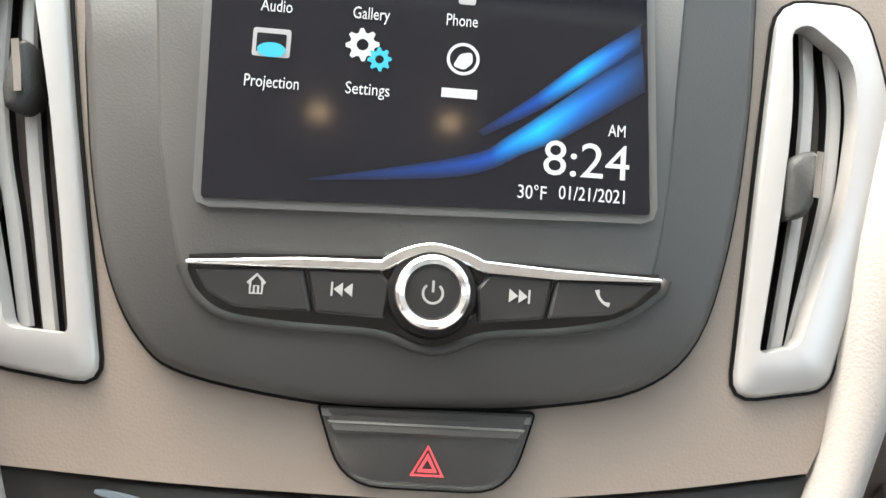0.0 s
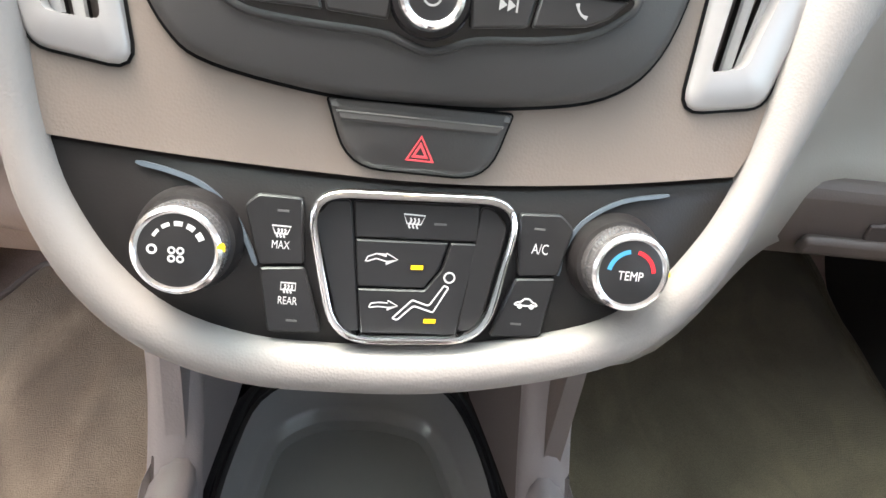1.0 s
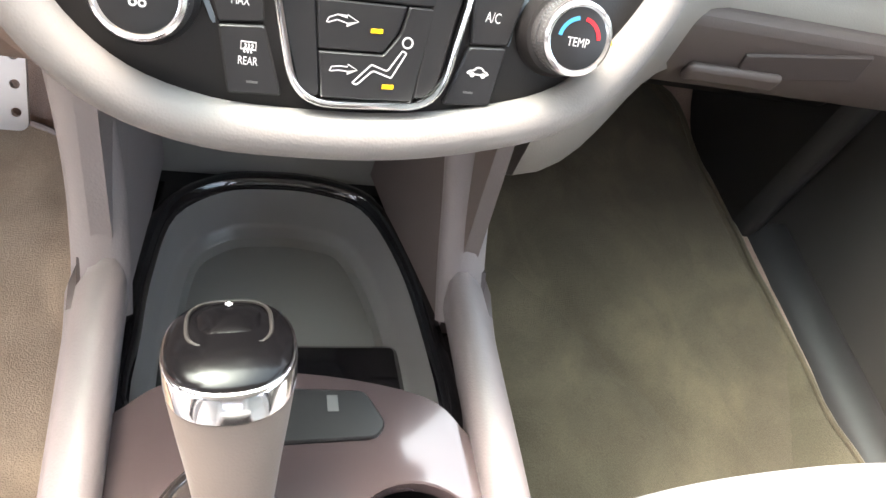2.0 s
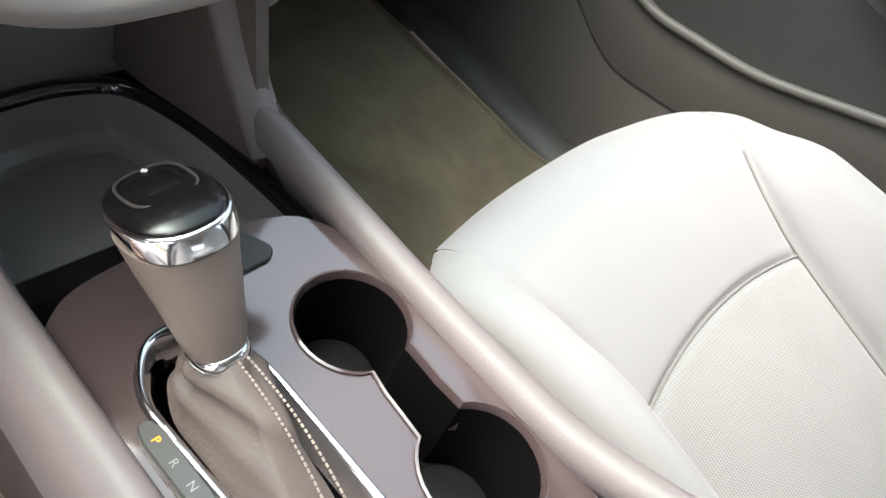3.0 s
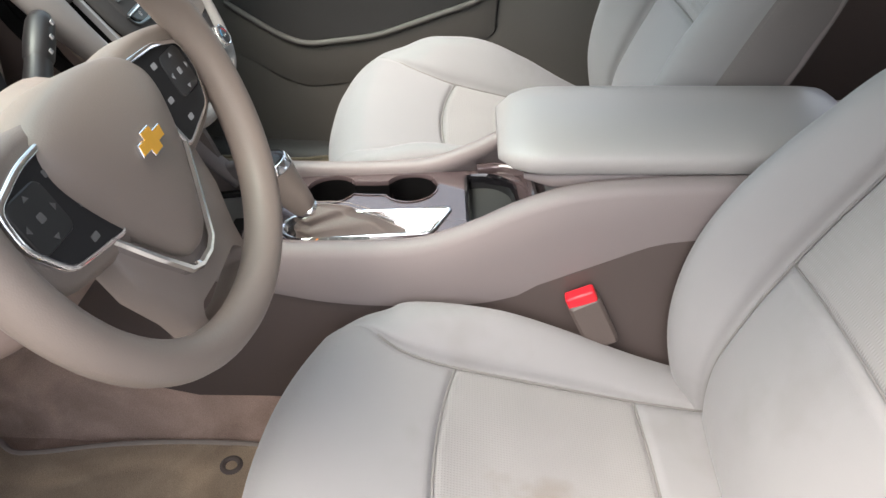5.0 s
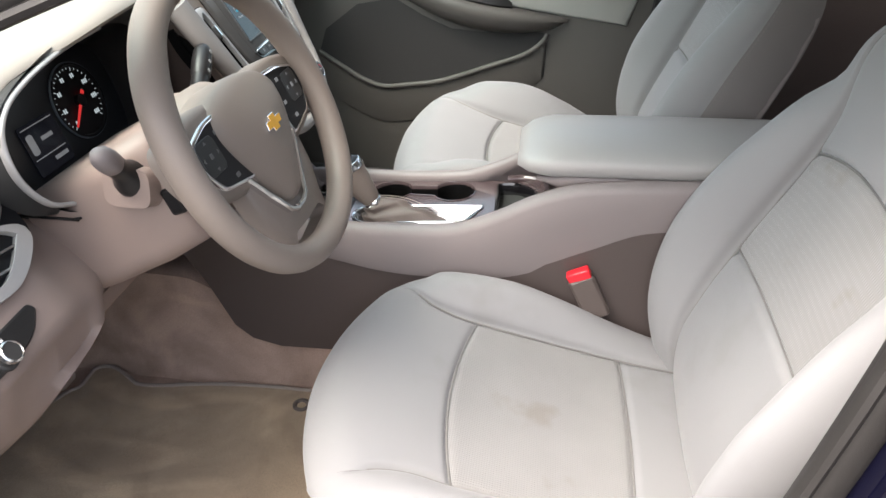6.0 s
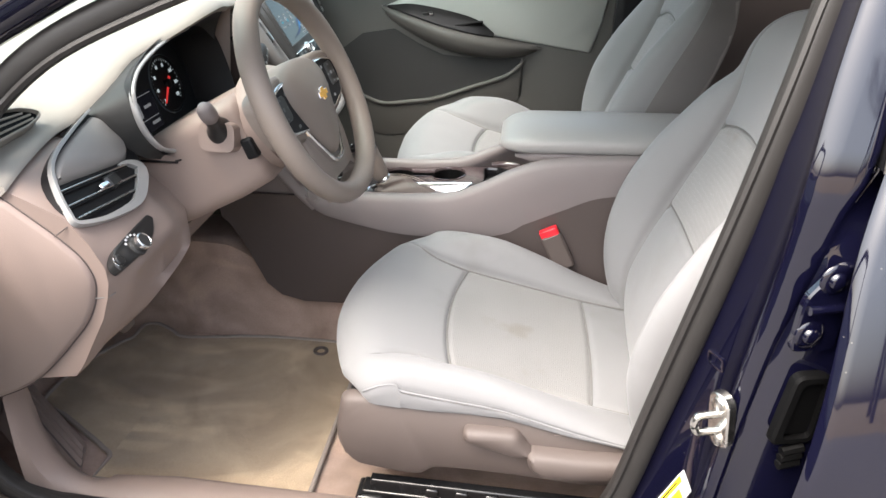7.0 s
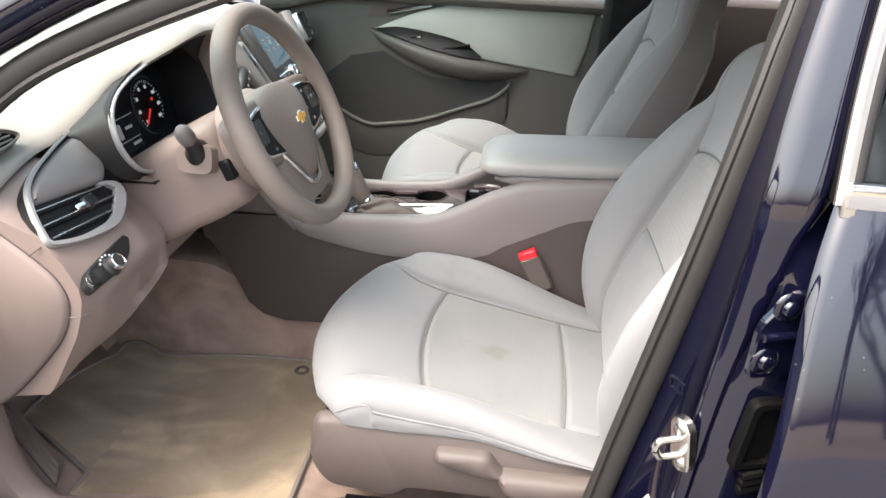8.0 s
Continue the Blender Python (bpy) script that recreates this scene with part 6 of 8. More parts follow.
        # inner sides (sgn < 0) take a darker taupe than the outer sides
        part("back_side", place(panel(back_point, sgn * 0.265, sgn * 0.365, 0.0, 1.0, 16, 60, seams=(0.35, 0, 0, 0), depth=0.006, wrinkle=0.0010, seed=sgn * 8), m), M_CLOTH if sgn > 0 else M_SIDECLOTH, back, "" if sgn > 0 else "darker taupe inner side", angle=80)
        stitches(lambda k: Vector(back_point(sgn * 0.2685, mix(0.05, 0.97, k))), sgn, 95, m, back)
        part("seam", place(sweep([Vector(back_point(sgn * 0.1652, mix(0.06, 0.97, k / 50))) - Vector((0, 0.0055, 0)) for k in range(51)], 0.0014, n=6), m), M_SEAM, back)
    for vv, bw in ((v1, -0.02), (v2, -0.045)):
        part("seam", place(sweep([Vector(back_point(a, vv - bw * (1 - (a / 0.165) ** 2))) - Vector((0, 0.0055, 0)) for a in np.linspace(-0.163, 0.163, 31)], 0.0014, n=6), m), M_SEAM, back)
    rings = []
    for k in range(21):
        y, z = at_share(back_line, back_d, k / 20)
        h = back_half(z)
        rings.append([(x, y - 0.082 - 0.03 * (1 - (x / h) ** 2), z - 0.01) for x in np.linspace(-h, h, 12)] + [(x, y - 0.070, z - 0.01) for x in np.linspace(h, -h, 12)])
    part("back_shell", place(loft(rings), m), M_CONSOLE, back, "plain grey back panel", angle=60)
    y, z = at_share(back_line, back_d, 1.0)
    part("back_crown", place(loft([[(x, y - 0.005 - 0.08 * t, z - 0.002 + 0.016 * math.sin(math.pi * t)) for x in np.linspace(-0.085, 0.085, 12)] for t in np.linspace(0, 1, 8)], closed=False), m), M_CLOTH, back)
    # headrest on two posts
    rings = []
    for k in range(15):
        t = k / 14
        zz = mix(1.150, 1.330, t)
        e = max(0.12, (1 - abs(2 * t - 1) ** 3.5))
        w, d = 0.118 * e ** 0.35, 0.052 * e ** 0.5
        rings.append([(math.copysign(abs(math.cos(a)) ** 0.6, math.cos(a)) * w, -0.590 - 0.10 * t + math.copysign(abs(math.sin(a)) ** 0.75, math.sin(a)) * d, zz) for a in np.linspace(0, 2 * math.pi, 24, endpoint=False)])
    head = part("headrest", place(loft(rings), m), M_CLOTH, seat, "light grey cloth headrest", angle=80)
    for sgn in (-1, 1):
        part("headrest_post", place(sweep([(sgn * 0.05, -0.590, 1.10), (sgn * 0.05, -0.605, 1.19)], 0.006, n=10), m), M_CHROME, head, "chrome post")
    return seat


front_seat("driver_seat", -0.365, 0.0, 0.0, -1, "light grey cloth driver's seat with ribbed centre panels")
CURVE[:] = [0.020, 0.022, 1.3]
front_seat("passenger_seat", 0.365, 0.015, 0.063, 1, "light grey cloth front passenger seat, slightly soiled", 0.765)

# seat belt buckle between driver's seat and console
buckle = thing("seat_belt_buckle", (-0.115, -0.25, 0.55), "grey-brown seat belt buckle with a red release button", "seat belt buckle")
BK = Plane((-0.133, -0.248, 0.606), (0.10, -0.88, 0.46), (-0.03, 0.46, 0.88))
part("housing", slab(BK, rrect(-0.021, -0.055, 0.021, 0.030, 0.006), -0.011, 0.011, edge=0.004), M_BROWN, buckle, "grey-brown plastic housing", bevel=0.003)
part("release", block(tuple(BK(0, 0.034, 0)), (0.018, 0.038, 0.018), (-28, 0, 0)), M_BUCKLE, buckle, "red release button", bevel=0.003)
part("stem", sweep([BK(0, -0.05, 0), BK(-0.005, -0.16, 0.005)], 0.010, 0.004, n=10), M_BLACK, buckle)

# ---- steering wheel and column ----
SW = Plane((-0.370, 0.178, 0.960), (1, -0.035, 0), (0, 0.426, 0.905))
HP = Plane(SW(0.008, -0.008, -0.020), SW.u, SW.v)
wheel = thing("steering_wheel", (-0.365, 0.22, 0.93), "grey-brown three-spoke steering wheel with a gold emblem", "steering wheel")
R = 0.170
rings = []
for k in range(96):
    a = 2 * math.pi * k / 96
    c, s = math.cos(a), math.sin(a)
    rr = R * (1 - 0.03 * max(0, -s) ** 6)
    grip_ = 1 + 0.10 * math.exp(-((abs(math.degrees(a) % 360 - 30)) / 14) ** 2) + 0.10 * math.exp(-((abs(math.degrees(a) % 360 - 150)) / 14) ** 2)
    ring = []
    for j in range(16):
        b = 2 * math.pi * j / 16
        ring.append(SW((rr + 0.0168 * grip_ * math.cos(b)) * c, (rr + 0.0168 * grip_ * math.cos(b)) * s, 0.0185 * math.sin(b)))
    rings.append(ring)
part("rim", loft(rings, loop=True), M_WHEEL, wheel, "grey-brown moulded rim", angle=80)
# airbag cover, standing proud of the spokes
HC = Plane(HP(-0.010, 0, 0), SW.u, SW.v)
hub = mirrored([(0, -99), (14, -96), (27, -84), (46, -59), (64, -32), (80, 0), (87, 26), (81, 48), (54, 65), (0, 72)])
hub = [(u * 0.95, v * 0.96) for u, v in scaled(catmull(hub, 4, True))]
rings = []
for t, w in ((0.98, -0.03), (0.985, 0.004), (0.975, 0.010), (0.95, 0.015), (0.88, 0.021), (0.76, 0.0265), (0.58, 0.031), (0.38, 0.0335), (0.2, 0.0345), (0.02, 0.035)):
    rings.append([HC(u * t, v * t + 0.002 * (1 - t), w) for u, v in hub])
part("airbag_cover", loft(rings), M_WHEEL, wheel, "grey-brown airbag cover", angle=80)
# emblem
em = [(-22, -3), (-20, 5), (-8.5, 5), (-8.0, 10), (7.5, 10), (8, 5), (22, 5), (20, -4.5), (8.5, -4.5), (8.0, -9.5), (-7.5, -9.5), (-8, -4.5), (-22, -4.5)]
em = [(u * 0.88 * mm, (v * 1.05 + 2) * mm) for u, v in em]
emb = part("emblem", slab(HC, em, 0.032, 0.0372, edge=0.0006), M_CHROME, wheel, "gold cross emblem with a bright edge", flat=True)
part("emblem_face", slab(HC, inset(em, 0.0013), 0.0368, 0.0378), M_GOLD, emb, flat=True)
# side spokes with button pads, and the split lower spoke
for s in (-1, 1):
    sp = scaled([(s * u, v) for u, v in catmull([(40, 58), (90, 60), (128, 56), (160, 46), (164, 20), (156, -8), (136, -34), (84, -46), (44, -50)], 4)][::s])
    spoke = part("spoke", slab(HP, sp, -0.022, 0.010, edge=0.007), M_WHEEL, wheel, angle=60)
    fr_ = rounded(scaled([(s * u, v) for u, v in ((46, 50), (104, 47), (143, 36), (147, 6), (128, -25), (62, -38))][::s]), 0.011, 4)
    part("spoke_trim", slab(HP, fr_, 0.004, 0.0150, holes=[inset(fr_, 0.0042)], edge=0.0015), M_CHROME, spoke, "bright spoke trim", angle=50)
    padb = part("button_pad", slab(HP, inset(fr_, 0.0038), 0.004, 0.0132), M_PADFACE, spoke, "charcoal button pad")
    bm = bmesh.new()
    c0 = (s * 0.118, 0.014)
    for du, dv in ((0, 0.0135), (0, -0.0135), (0.0135, 0), (-0.0135, 0)):
        d = Vector((du, dv)).normalized() * 0.0036
        q = Vector((-d.y, d.x)) * 0.8
        p = Vector(c0) + Vector((du, dv))
        slab(HP, [tuple(p + d), tuple(p + q), tuple(p - q)], 0.0140, 0.0145, bm=bm)
    slab(HP, rrect(c0[0] - 0.003, c0[1] - 0.003, c0[0] + 0.003, c0[1] + 0.003, 0.001, 2), 0.0140, 0.0145, bm=bm)
    for u, v in ((88, 31), (92, -20), (80, 2)):
        slab(HP, rrect(s * u * mm - 0.004, v * mm - 0.0025, s * u * mm + 0.004, v * mm + 0.0025, 0.001, 2), 0.0131, 0.0137, bm=bm)
    part("button_print", bm, M_GREYPRINT if s < 0 else M_SCREENGREY, padb)
    part("thumb_pad", slab(HP, rrect(c0[0] - 0.020, c0[1] - 0.020, c0[0] + 0.020, c0[1] + 0.020, 0.008, 4), 0.012, 0.0141, edge=0.0012), M_BUTTON, padb, "square four-way thumb pad")
low = scaled(mirrored([(0, -60), (52, -44), (84, -40), (82, -80), (66, -118), (62, -140), (60, -158), (0, -166)]))
hole = rounded(scaled(mirrored([(0, -128), (40, -126), (50, -136), (46, -146), (0, -152)])), 0.004, 3)
lows = part("lower_spoke", slab(HP, low, -0.020, 0.006, holes=[hole], edge=0.006), M_WHEEL, wheel, angle=60)
vt = scaled([(-76, -30), (-50, -68), (-26, -100), (-10, -107), (10, -107), (26, -100), (50, -68), (76, -30), (70, -28), (44, -64), (20, -95), (8, -99.5), (-8, -99.5), (-20, -95), (-44, -64), (-70, -28)])
part("chrome_v", slab(HC, vt, 0.0, 0.0150, edge=0.0022), M_CHROME, lows, "bright V-shaped trim")
part("hub_back", revolve(HP, 0, 0, [(0.07, -0.085), (0.075, -0.04), (0.06, -0.012), (0.03, -0.01)], 32), M_WHEEL, wheel)

column = thing("steering_column", (-0.365, 0.32, 0.86), "greige plastic steering column shroud with two stalks", "steering column")
CL = Plane((-0.365, 0.192, 0.940), (1, 0, 0), (0, 0.384, 0.923))
rings = []
for w, hx, lo, hi in ((-0.075, 0.070, -0.075, 0.050), (-0.085, 0.082, -0.088, 0.060), (-0.14, 0.090, -0.098, 0.055), (-0.22, 0.095, -0.105, 0.045), (-0.30, 0.095, -0.11, 0.03)):
    rings.append([CL(u, v, w) for u, v in rrect(-hx, lo, hx, hi, 0.03, 5)])
part("shroud", loft(rings), M_SHALE, column, angle=60)
part("collar", loft([[CL(u, v, w) for u, v in circle(0, -0.004, r, 36)] for w, r in ((-0.055, 0.055), (-0.06, 0.075), (-0.078, 0.080), (-0.086, 0.074))]), M_SHALE, column, angle=60)
for s in (-1, 1):
    p0 = CL(s * 0.072, 0.006, -0.118)
    p1 = CL(-0.122, 0.052, -0.098) if s < 0 else CL(0.165, 0.085, -0.105)
    along_ = [p0.lerp(p1, t) for t in (0, 0.25, 0.4, 0.55, 0.75, 0.93, 1.0)]
    st = part("stalk", sweep(along_, 0.010, 0.011, n=18, scale=[2.1, 2.1, 1.9, 1.25, 1.15, 1.1, 1.0]), M_BUTTON, column, "charcoal control stalk", angle=60)
    tips = [p0.lerp(p1, t) for t in ((0.86, 0.90, 1.05, 1.22, 1.32, 1.36) if s < 0 else (0.72, 0.75, 0.90, 1.05, 1.12, 1.15))]
    part("stalk_tip", sweep(tips, 0.0125, 0.0125, n=18, scale=[0.92, 1.05, 1.1, 1.0, 0.7, 0.3]), M_BUTTON if s > 0 else M_CONSOLE, st, "" if s > 0 else "pale rounded stalk tip", angle=60)
    base = [CL(s * u, v, w) for u, v, w in ((0.060, 0.006, -0.118), (0.080, 0.010, -0.117), (0.100, 0.014, -0.116))]
    part("stalk_base", sweep(base, 0.030, 0.024, n=20, power=4.0, scale=[1.1, 1.05, 0.95]), M_SHALE, column, angle=60)
    if s > 0:
        bm = bmesh.new()
        for k in range(3):
            q = p0.lerp(p1, 0.78 + 0.12 * k) + CL.n * 0.0137
            block(tuple(q), (0.007, 0.004, 0.0015), (65, 0, 20), bm)
        part("print", bm, M_PRINT, st)
part("shroud_switch", block(tuple(CL(-0.078, -0.022, -0.083)), (0.018, 0.02, 0.034), (-22, 0, 0)), M_BLACK, column, "small black switch", bevel=0.004)

# ---- dashboard ----
dash = thing("dashboard", (0, 0.6, 0.80), "two-tone greige dashboard with a soft upper pad", "dashboard")
# front edge of the upper pad by x: y, z of the lip; and how full the pad is behind it
LIP = [(-0.76, 0.470, 0.895), (-0.70, 0.478, 0.915), (-0.62, 0.490, 0.930), (-0.55, 0.502, 0.935), (-0.51, 0.492, 0.943), (-0.47, 0.458, 0.983), (-0.42, 0.446, 1.012), (-0.36, 0.418, 1.032), (-0.30, 0.381, 1.058), (-0.22, 0.378, 1.064), (-0.16, 0.390, 1.055),
       (0.0, 0.385, 1.048), (0.16, 0.400, 1.040), (0.26, 0.455, 1.005), (0.40, 0.500, 0.975), (0.58, 0.505, 0.955), (0.70, 0.490, 0.930), (0.76, 0.475, 0.905)]
rings = []
for k in range(77):
    x = mix(-0.710, 0.76, k / 76)
    ly, lz = spline(LIP, x)
    crest = 1.035 - 0.10 * (abs(x) / 0.76) ** 3
    hood = max(0, lz - crest)
    prof = [(1.10, 0.985), (0.95, crest - 0.015), (0.80, crest - 0.002 + hood * 0.1), (0.66, mix(crest, lz, 0.45) + 0.012), (mix(0.66, ly, 0.5), mix(crest, lz, 0.75) + 0.012), (ly + 0.03, lz + 0.006), (ly + 0.004, lz + 0.001), (ly, lz - 0.006), (ly + 0.012, lz - 0.016), (ly + 0.10, lz - 0.03), (1.10, 0.93)]
    rings.append([(x, y, z) for y, z in prof])
part("upper_pad", loft(rings), M_SOFT, dash, "soft greige upper pad, pale in the daylight", angle=60)

# left end: leaning face with vent, padded insert and light switch
LF = Plane((0, 0.354, 0.808), (1, 0, 0), (0, 0.66, 0.75))
trim_o = scaled(catmull([(-512, 190), (-560, 181), (-618, 167), (-668, 143), (-700, 103), (-701, 72), (-650, 48), (-576, 41), (-525, 55), (-498, 84), (-496, 130)], 4, True))
trim_i = inset(trim_o, 0.005)
band = catmull([(-512, 187, 3), (-577, 173, 4), (-633, 158, 5), (-664, 141, 5), (-686, 113, 5), (-699, 86, 5), (-702, 74, 5), (-692, 66, 6), (-652, 53, 7), (-594, 46, 12), (-563, 53, 16), (-533, 70, 18), (-521, 83, 15), (-535, 96, 7), (-551, 101, 4)], 4)
vent_l = part("side_vent", ribbon(LF, [(u * mm, v * mm) for u, v, w in band], [w * mm for u, v, w in band], 0.0, 0.0095), M_SILVER, dash, "silver-trimmed side air vent with pad above", angle=50, bevel=0.0025, segs=2)
padl = rounded(scaled([(-676, 123), (-664, 141), (-618, 158), (-560, 172), (-512, 180), (-502, 160), (-503, 118), (-530, 101)]), 0.012, 4)
part("padded_insert", slab(LF, padl, -0.008, 0.010, edge=0.007), M_LIGHT, vent_l, "pale padded insert", angle=60)
part("vent_duct", slab(LF, trim_i, -0.03, 0.0015), M_BLACK, vent_l)
for u0, v0, u1, v1 in ((-680, 114, -541, 96), (-690, 94, -540, 76), (-693, 75, -563, 60)):
    line = [LF(mix(u0, u1, t) * mm, mix(v0, v1, t) * mm, 0.0025) for t in np.linspace(0.0, 1.0, 8)]
    part("vent_slat", sweep(line, 0.005, 0.0016, n=10, up=(0, -0.2, 1)), M_BLACK, vent_l)
    part("slat_edge", sweep([p + LF.n * 0.0042 for p in line], 0.0013, 0.0013, n=8), M_SATIN, vent_l, "bright slat edge")
part("vent_tab", slab(LF, rrect(-0.600, 0.078, -0.572, 0.100, 0.005), -0.004, 0.0085, edge=0.004), M_BUTTON, vent_l, "charcoal thumb tab")
part("tab_edge", block(tuple(LF(-0.612, 0.090, 0.0085)), (0.020, 0.008, 0.005), (40, 0, 0)), M_CHROME, vent_l, bevel=0.002)
# lower dash, driver's side: a rounded band under the vent and column, and the end cap
FACE = []
face_rows = [(-0.705, 0.455, 0.640), (-0.66, 0.405, 0.672), (-0.60, 0.365, 0.705), (-0.50, 0.352, 0.740), (-0.44, 0.385, 0.745), (-0.30, 0.39, 0.745), (-0.20, 0.36, 0.76), (-0.15, 0.34, 0.78)]
rings = []
for k in range(41):
    x = mix(-0.705, -0.145, k / 40)
    ly, lz = spline(LIP, x)
    fy, fz = spline(face_rows, x)
    knee = smooth((x + 0.56) / 0.08) * (1 - smooth((x + 0.175) / 0.03))
    up_y, up_z = mix(ly + 0.004, 0.455, knee), mix(lz - 0.010, 0.86, knee)
    e = 1 - smooth((x + 0.705) / 0.05)
    fy -= 0.023 * e
    wing = [(up_y + 0.06, up_z), (up_y, up_z), (0.410, 0.872), (0.378 + 0.006 * e, 0.836), (0.351 + 0.018 * e, 0.804), (0.345 + 0.023 * e, mix(0.790, 0.783, e)), (0.352 + 0.022 * e, mix(0.776, 0.758, e)), (mix(0.368, 0.386, e), 0.724), (fy, fz), (fy + 0.015, fz - 0.02), (fy + 0.10, fz - 0.035), (fy + 0.25, fz)]
    over_knee = [(up_y + 0.06, up_z), (up_y, up_z), (mix(up_y, 0.40, 0.5) - 0.002, mix(up_z, 0.815, 0.5)), (0.40, 0.815), (mix(0.40, fy, 0.3) - 0.008, mix(0.815, fz, 0.25)), (mix(0.40, fy, 0.55) - 0.012, mix(0.815, fz, 0.45)), (mix(0.40, fy, 0.65) - 0.012, mix(0.815, fz, 0.6)), (mix(0.40, fy, 0.8) - 0.008, mix(0.815, fz, 0.8)), (fy, fz), (fy + 0.015, fz - 0.02), (fy + 0.10, fz - 0.035), (fy + 0.25, fz)]
    prof = [(mix(a[0], b[0], knee), mix(a[1], b[1], knee)) for a, b in zip(wing, over_knee)]
    FACE.append((x, [q for q in prof[1:9]]))
    rings.append([(x, y, z) for y, z in prof])
part("lower_panel", loft(rings), M_SHALE, dash, "shale brown lower dashboard panel", angle=60)
# knee panel, and the rounded cover that closes the dashboard's end
ends = rounded([(0.62, 0.90), (0.515, 0.905), (0.488, 0.893), (0.424, 0.843), (0.396, 0.815), (0.385, 0.785), (0.392, 0.750), (0.409, 0.716), (0.464, 0.650), (0.517, 0.597), (0.62, 0.545)], [0.01, 0.02, 0.02, 0.04, 0.03, 0.03, 0.03, 0.05, 0.05, 0.04, 0.01], 5)
EC = Plane((-0.700, 0, 0), (0, -1, 0), (0, 0, 1))
EC.n = Vector((-1, 0, 0))
part("end_cover", slab(EC, [(-y, z) for y, z in ends], -0.02, 0.013, edge=0.006), M_SHALE, dash, "rounded shale brown end cover", angle=50)
part("cover_gap", sweep([(-0.7055, y, z) for y, z in inset(ends, -0.001)], 0.0011, 0.0011, n=6, closed=True, up=(1, 0, 0)), M_DARKBROWN, dash)


def on_face(x, z):
    """A point of the lower panel at a given x and height."""
    near = min(FACE, key=lambda row: abs(row[0] - x))[1]
    for (y0, z0), (y1, z1) in zip(near, near[1:]):
        if z1 <= z <= z0:
            return (x, mix(y0, y1, (z0 - z) / (z0 - z1)) - 0.0005, z)
    return (x, near[-1][0], z)


seam = catmull([(-0.478, 0.872), (-0.452, 0.846), (-0.430, 0.812), (-0.418, 0.782), (-0.424, 0.764), (-0.444, 0.756)], 6)
part("panel_gap", sweep([on_face(x, z) for x, z in seam], 0.0018, 0.0018, n=6), M_BLACK, dash, "narrow gap between the panels")
part("panel_gap", sweep([(-0.7125, 0.424, 0.849), (-0.706, 0.410, 0.860), (-0.696, 0.401, 0.866)], 0.0009, 0.0009, n=6), M_DARKBROWN, dash)
part("panel_gap", sweep([(-0.7065, 0.392, 0.757), (-0.704, 0.374, 0.759), (-0.692, 0.369, 0.760)], 0.0008, 0.0008, n=6), M_LIGHT, dash)
hook = part("release_slot", sweep([(-0.655, 0.447, 0.640), (-0.570, 0.428, 0.660)], 0.003, 0.004, n=8), M_MATTEBLACK, dash, "dark slot under the dashboard")
part("release_hook", block((-0.600, 0.436, 0.648), (0.018, 0.008, 0.005), (0, -18, 0)), M_CHROME, hook, bevel=0.0015)
part("knee_panel", loft([[(x, y, z) for y, z in ((0.39, 0.735), (0.40, 0.70), (0.50, 0.62), (0.62, 0.60), (0.62, 0.74))] for x in np.linspace(-0.55, -0.13, 8)]), M_SHALE, dash, angle=60)
# headlamp switch panel
lp = rounded(scaled([(-706, -10), (-645, -11), (-604, -3), (-580, 15), (-584, 24), (-638, 22), (-690, 17), (-706, 4)]), [0.008, 0.02, 0.02, 0.004, 0.004, 0.03, 0.01, 0.01], 4)
lsw = part("light_switch", slab(LF, lp, -0.012, 0.004, edge=0.002), M_BUTTON, dash, "charcoal headlamp switch panel")
part("light_knob", revolve(LF, -0.650, 0.001, [(0.0145, 0.003), (0.014, 0.006), (0.0115, 0.008), (0.011, 0.018), (0.009, 0.020)], 36), M_CHARCOAL, lsw, "round headlamp knob", angle=40)
part("knob_ring", revolve(LF, -0.650, 0.001, [(0.0118, 0.014), (0.0118, 0.0195), (0.0100, 0.0208), (0.0090, 0.019)], 36), M_SATIN, lsw)
part("light_knob", revolve(LF, -0.695, 0.003, [(0.008, 0.003), (0.0078, 0.006), (0.006, 0.0075)], 28), M_BUTTON, lsw)
part("dial_edge", sweep([LF(-0.695 + 0.0095 * math.cos(radians(a)), 0.003 + 0.0095 * math.sin(radians(a)), 0.0045) for a in range(130, 231, 10)], 0.0008, 0.0008, n=6), M_SATIN, lsw)
bm = bmesh.new()
for k in range(5):
    a = radians(50 + 22 * k)
    c_ = (-0.650 + 0.0185 * math.cos(a), 0.001 + 0.0175 * math.sin(a))
    slab(LF, rrect(c_[0] - 0.002, c_[1] - 0.0015, c_[0] + 0.002, c_[1] + 0.0015, 0.0005, 1), 0.0039, 0.0043, bm=bm)
part("print", bm, M_WHITE, lsw)
# end-of-dash demister
DV = Plane((-0.600, 0.522, 0.957), (1, 0, 0), (0, 0.72, 0.69))
dm = rounded([(-0.075, -0.013), (0.008, -0.0115), (0.040, -0.006), (0.050, 0.001), (0.040, 0.011), (0.022, 0.020), (-0.006, 0.026), (-0.075, 0.030)], 0.006, 4)
dv = part("demister_vent", slab(DV, dm, -0.03, 0.003, holes=[inset(dm, 0.003)], edge=0.0015), M_SOFT, dash, "small demister vent")
part("vent_duct", slab(DV, inset(dm, 0.0025), -0.03, -0.004), M_MATTEBLACK, dv)
